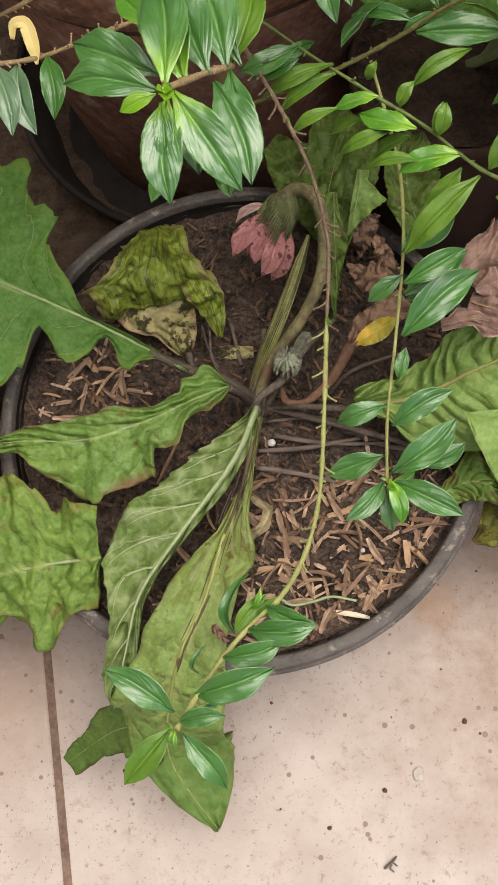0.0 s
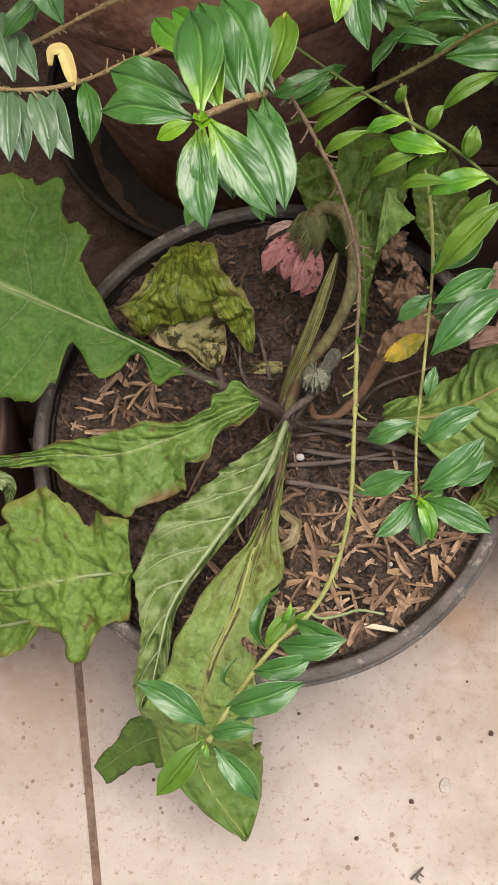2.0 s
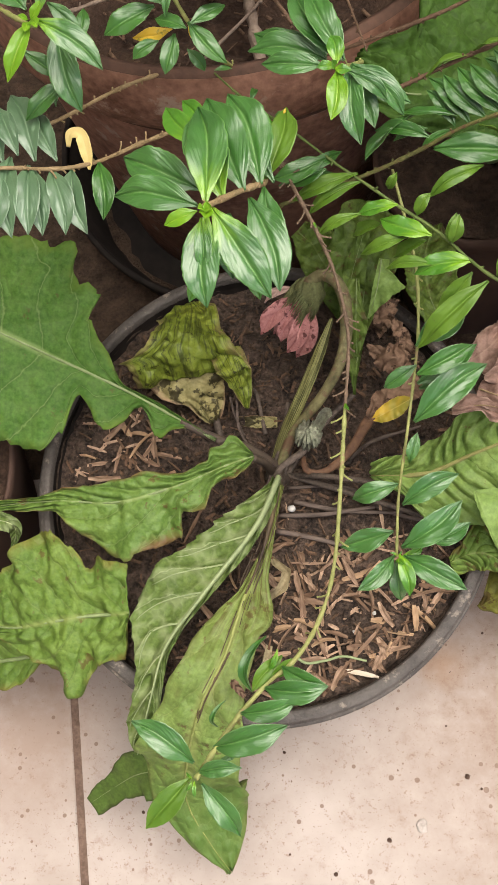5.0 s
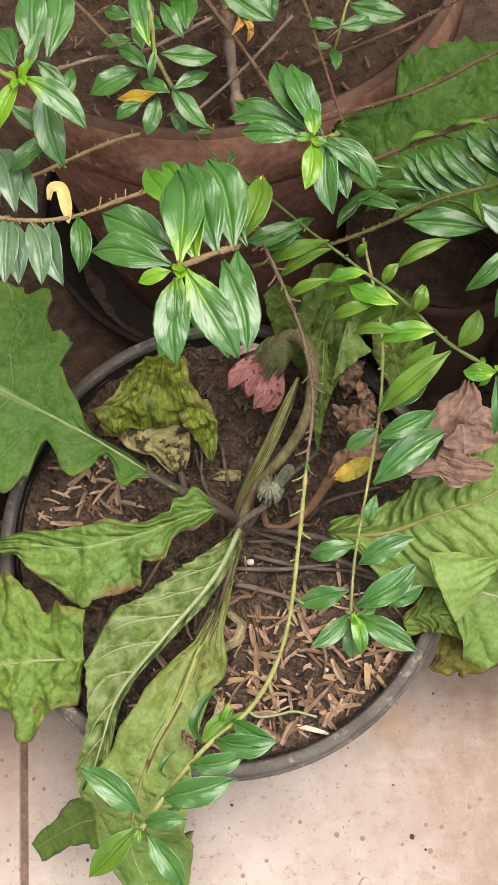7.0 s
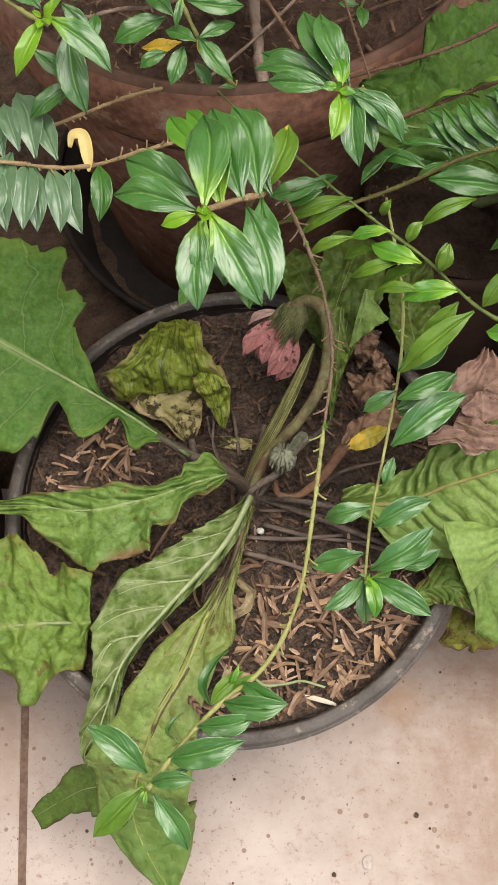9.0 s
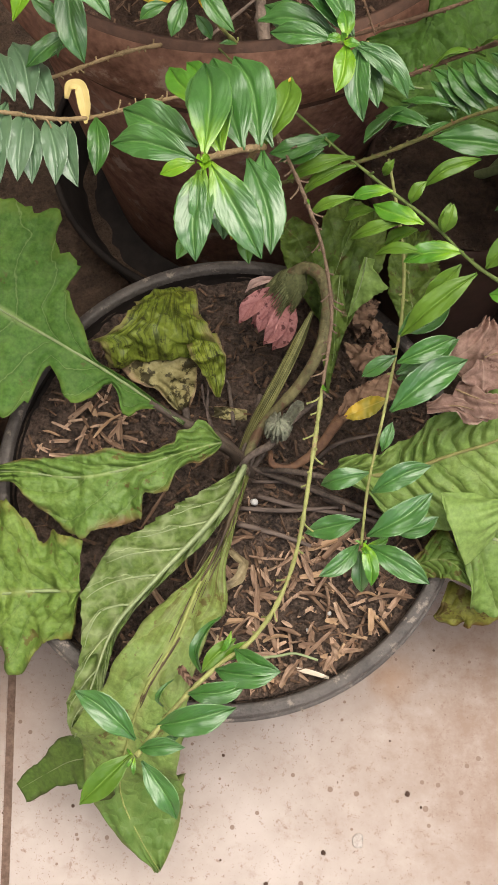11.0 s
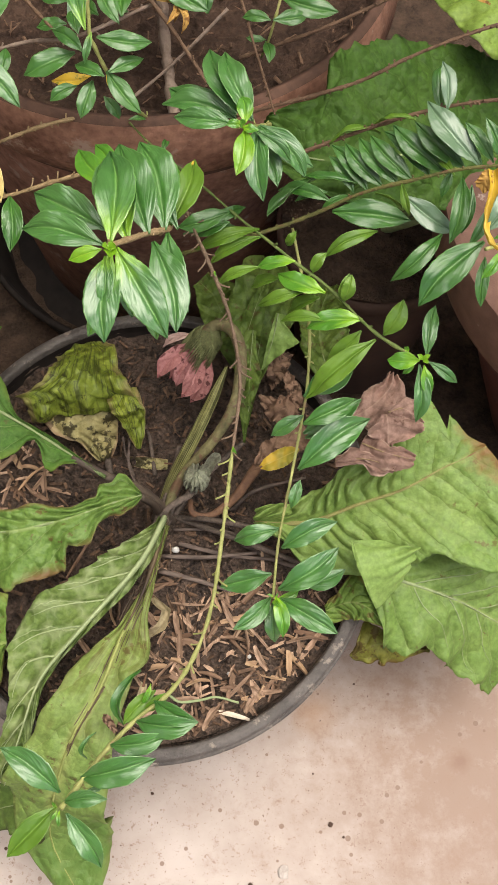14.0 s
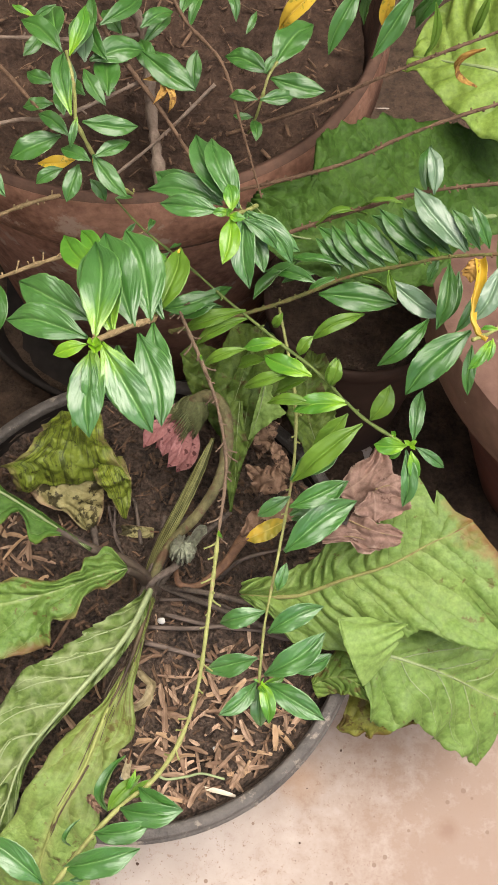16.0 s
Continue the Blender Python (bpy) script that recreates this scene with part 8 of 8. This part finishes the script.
pebble((0.015, -0.017, 0.111), 0.0022)
pebble((0.059, -0.077, 0.108), 0.0012)
pebble((0.048, -0.087, 0.108), 0.0011)
pebble((-0.001, -0.104, 0.109), 0.0014)
white = new("wood_chip", chip_mesh(PALE_CHIP, 0.019, 0.0028, 0.001))
white.parent = soil
white.matrix_local = Matrix.Translation((0.051, -0.110, 0.109)) @ pose(0, 0, 0, 0, 8, 78)
loose_leaf("pale curled scrap of dry leaf", [(0.003, -0.045, 0.112), (0.012, -0.055, 0.118), (0.010, -0.064, 0.118), (0.001, -0.069, 0.112)],
      (0.0011, 0.0011, 0.0011, 0.0011, 0.0011, 0.0011, 0.0011, 0.0011, 0.0010, 0.0011, 0.0011, 0.0012, 0.0013, 0.0014, 0.0016, 0.0019, 0.0024, 0.0028, 0.0024, 0.0021, 0.0018, 0.0018, 0.0019, 0.0021, 0.0024, 0.0027, 0.0027, 0.0024, 0.0021, 0.0020, 0.0019, 0.0018, 0.0018, 0.0018, 0.0018, 0.0018, 0.0018, 0.0018, 0.0018, 0.0018),
      (0.0016, 0.0016, 0.0017, 0.0019, 0.0021, 0.0022, 0.0024, 0.0025, 0.0027, 0.0028, 0.0029, 0.0029, 0.0029, 0.0029, 0.0029, 0.0028, 0.0027, 0.0025, 0.0027, 0.0029, 0.0032, 0.0033, 0.0033, 0.0032, 0.0031, 0.0030, 0.0029, 0.0029, 0.0029, 0.0028, 0.0027, 0.0026, 0.0024, 0.0022, 0.0019, 0.0017, 0.0015, 0.0013, 0.0010, 0.0009), DRYPALE, crinkle=0.003, cup=0.8)
loose_leaf("pale curled scrap of dry leaf", [(0.003, -0.097, 0.122), (0.002, -0.105, 0.124), (0.006, -0.111, 0.120)],
      (0.0018, 0.0018, 0.0019, 0.0019, 0.0020, 0.0021, 0.0021, 0.0022, 0.0023, 0.0023, 0.0024, 0.0024, 0.0025, 0.0025, 0.0025, 0.0025, 0.0025, 0.0025, 0.0025, 0.0025, 0.0024, 0.0023, 0.0023, 0.0023, 0.0023, 0.0022, 0.0022, 0.0021, 0.0020, 0.0019, 0.0018, 0.0017, 0.0015, 0.0014, 0.0013, 0.0012, 0.0011, 0.0009, 0.0008, 0.0008),
      (0.0016, 0.0016, 0.0016, 0.0016, 0.0016, 0.0016, 0.0016, 0.0016, 0.0016, 0.0016, 0.0016, 0.0016, 0.0016, 0.0016, 0.0016, 0.0017, 0.0017, 0.0018, 0.0019, 0.0021, 0.0024, 0.0022, 0.0021, 0.0019, 0.0018, 0.0018, 0.0017, 0.0017, 0.0016, 0.0016, 0.0016, 0.0016, 0.0016, 0.0016, 0.0016, 0.0016, 0.0016, 0.0016, 0.0015, 0.0015), DRYPALE, crinkle=0.002, cup=0.6)
tendril = thing("tendril", "thin pale dry tendril curling over the chips", "tendril")
tube("strand", tendril, [(0.017, -0.103, 0.122), (0.023, -0.106, 0.120), (0.034, -0.104, 0.118), (0.042, -0.102, 0.117), (0.054, -0.104, 0.114)], 0.0008, 0.0006, RIB_PALE, n=20)


def crumb(x, y, s, mat=CRUMB, label="small dark crumb of dirt on the pale tiles"):
    bm = bmesh.new()
    bmesh.ops.create_icosphere(bm, subdivisions=2, radius=s)
    for v in bm.verts:
        v.co *= 1 + 0.35 * noise.noise(v.co * 900 + Vector((x * 90, y * 90, 0)))
        v.co.z *= 0.55
    ob = tagged(link("dirt_crumb", bm, mat), label, "dirt", "dirt crumbs on the tiles")
    ob.location = (x, y, s * 0.4)


for p, s in (((0.113, -0.152, 0.000), 0.0026), ((0.065, -0.188, 0.000), 0.0024), ((0.121, -0.159, 0.000), 0.0014), ((0.033, -0.207, 0.000), 0.0022), ((0.006, -0.196, 0.000), 0.0012), ((0.003, -0.137, 0.000), 0.0016), ((0.102, -0.122, 0.000), 0.0012), ((-0.083, -0.172, 0.000), 0.0018), ((-0.064, -0.154, 0.000), 0.0013), ((0.128, -0.065, 0.000), 0.0013)):
    crumb(p[0], p[1], s * 0.6)
bm = bmesh.new()
bmesh.ops.create_icosphere(bm, subdivisions=3, radius=0.0042)
for v in bm.verts:
    v.co.x *= 0.75 + 0.5 * noise.noise(v.co * 400)
    v.co.z = v.co.z * 0.12 + 0.0006 * noise.noise(v.co * 500)
ob = tagged(link("paint_flake", bm, FLAKE), "thin flake of pale paint on the tiles", "flake")
ob.location = Vector((0.085, -0.180, 0.000)) + Vector((0, 0, 0.0007))
bm = bmesh.new()
for k in range(260):
    x, y = random.uniform(-0.25, 0.4), random.uniform(-0.34, -0.03)
    s = random.uniform(0.0002, 0.0007)
    bmesh.ops.create_cube(bm, size=1, matrix=pose(x, y, s * 0.4, random.uniform(0, 90), random.uniform(0, 90), random.uniform(0, 90)) @ Matrix.Diagonal((s, s * 1.5, s * 0.7, 1)))
tagged(link("grit", bm, GROUT, smooth=False), "fine brown grit strewn on the tiles", "dirt", kind="stuff")
debris = thing("plant_debris", "dark bit of dried twig on the tiles", "debris")
for a in (((0.062, -0.229, 0.001), (0.066, -0.226, 0.003), (0.069, -0.228, 0.001)), ((0.066, -0.227, 0.002), (0.065, -0.229, 0.002), (0.067, -0.231, 0.001)), ((0.066, -0.226, 0.002), (0.068, -0.224, 0.002), (0.069, -0.223, 0.001))):
    tube("twig", debris, a, 0.0008, 0.0004, STALK_GREY, n=8, sides=5, wobble=0.4)
# soil washed out between the pots
bm = bmesh.new()
nx, ny = 90, 60
grid = [[None] * (ny + 1) for _ in range(nx + 1)]
for i in range(nx + 1):
    for j in range(ny + 1):
        x, y = -0.5 + 1.1 * i / nx, 0.03 + 0.6 * j / ny
        p = Vector((x, y, 0))
        h = 0.006 * noise.noise(p * 9) + 0.003 * noise.noise(p * 50) + 0.0015 * noise.noise(p * 140) + 0.004
        edge = min(1, (y - 0.03 + 0.03 * noise.noise(p * 14)) / 0.05)
        grid[i][j] = bm.verts.new((x, y, max(-0.004, h * edge - 0.004 * (1 - edge))))
for i in range(nx):
    for j in range(ny):
        bm.faces.new((grid[i][j], grid[i + 1][j], grid[i + 1][j + 1], grid[i][j + 1]))
tagged(link("spilled_soil", bm, EARTH), "brown soil spilled on the tiles between pots", "soil", kind="stuff")

bm = bmesh.new()
for k in range(420):
    a, r = random.uniform(0, 2 * math.pi), 0.128 * math.sqrt(random.random())
    x, y = BACK[0] + r * math.cos(a), BACK[1] + r * math.sin(a)
    ln, w = random.uniform(0.002, 0.012), random.uniform(0.0004, 0.0016)
    m = pose(x, y, 0.252 + random.uniform(0, 0.004), random.gauss(0, 20), random.gauss(0, 20), random.uniform(0, 360)) @ Matrix.Diagonal((w, ln, w * 0.4, 1))
    bmesh.ops.create_cube(bm, size=1.2, matrix=m) if k % 2 else bmesh.ops.create_cone(bm, segments=5, radius1=0.6, radius2=0.2, depth=1.0, matrix=m)
tagged(link("leaf_litter", bm, FIBRE), "brown leaf litter and lumps on the soil", "litter", kind="stuff")
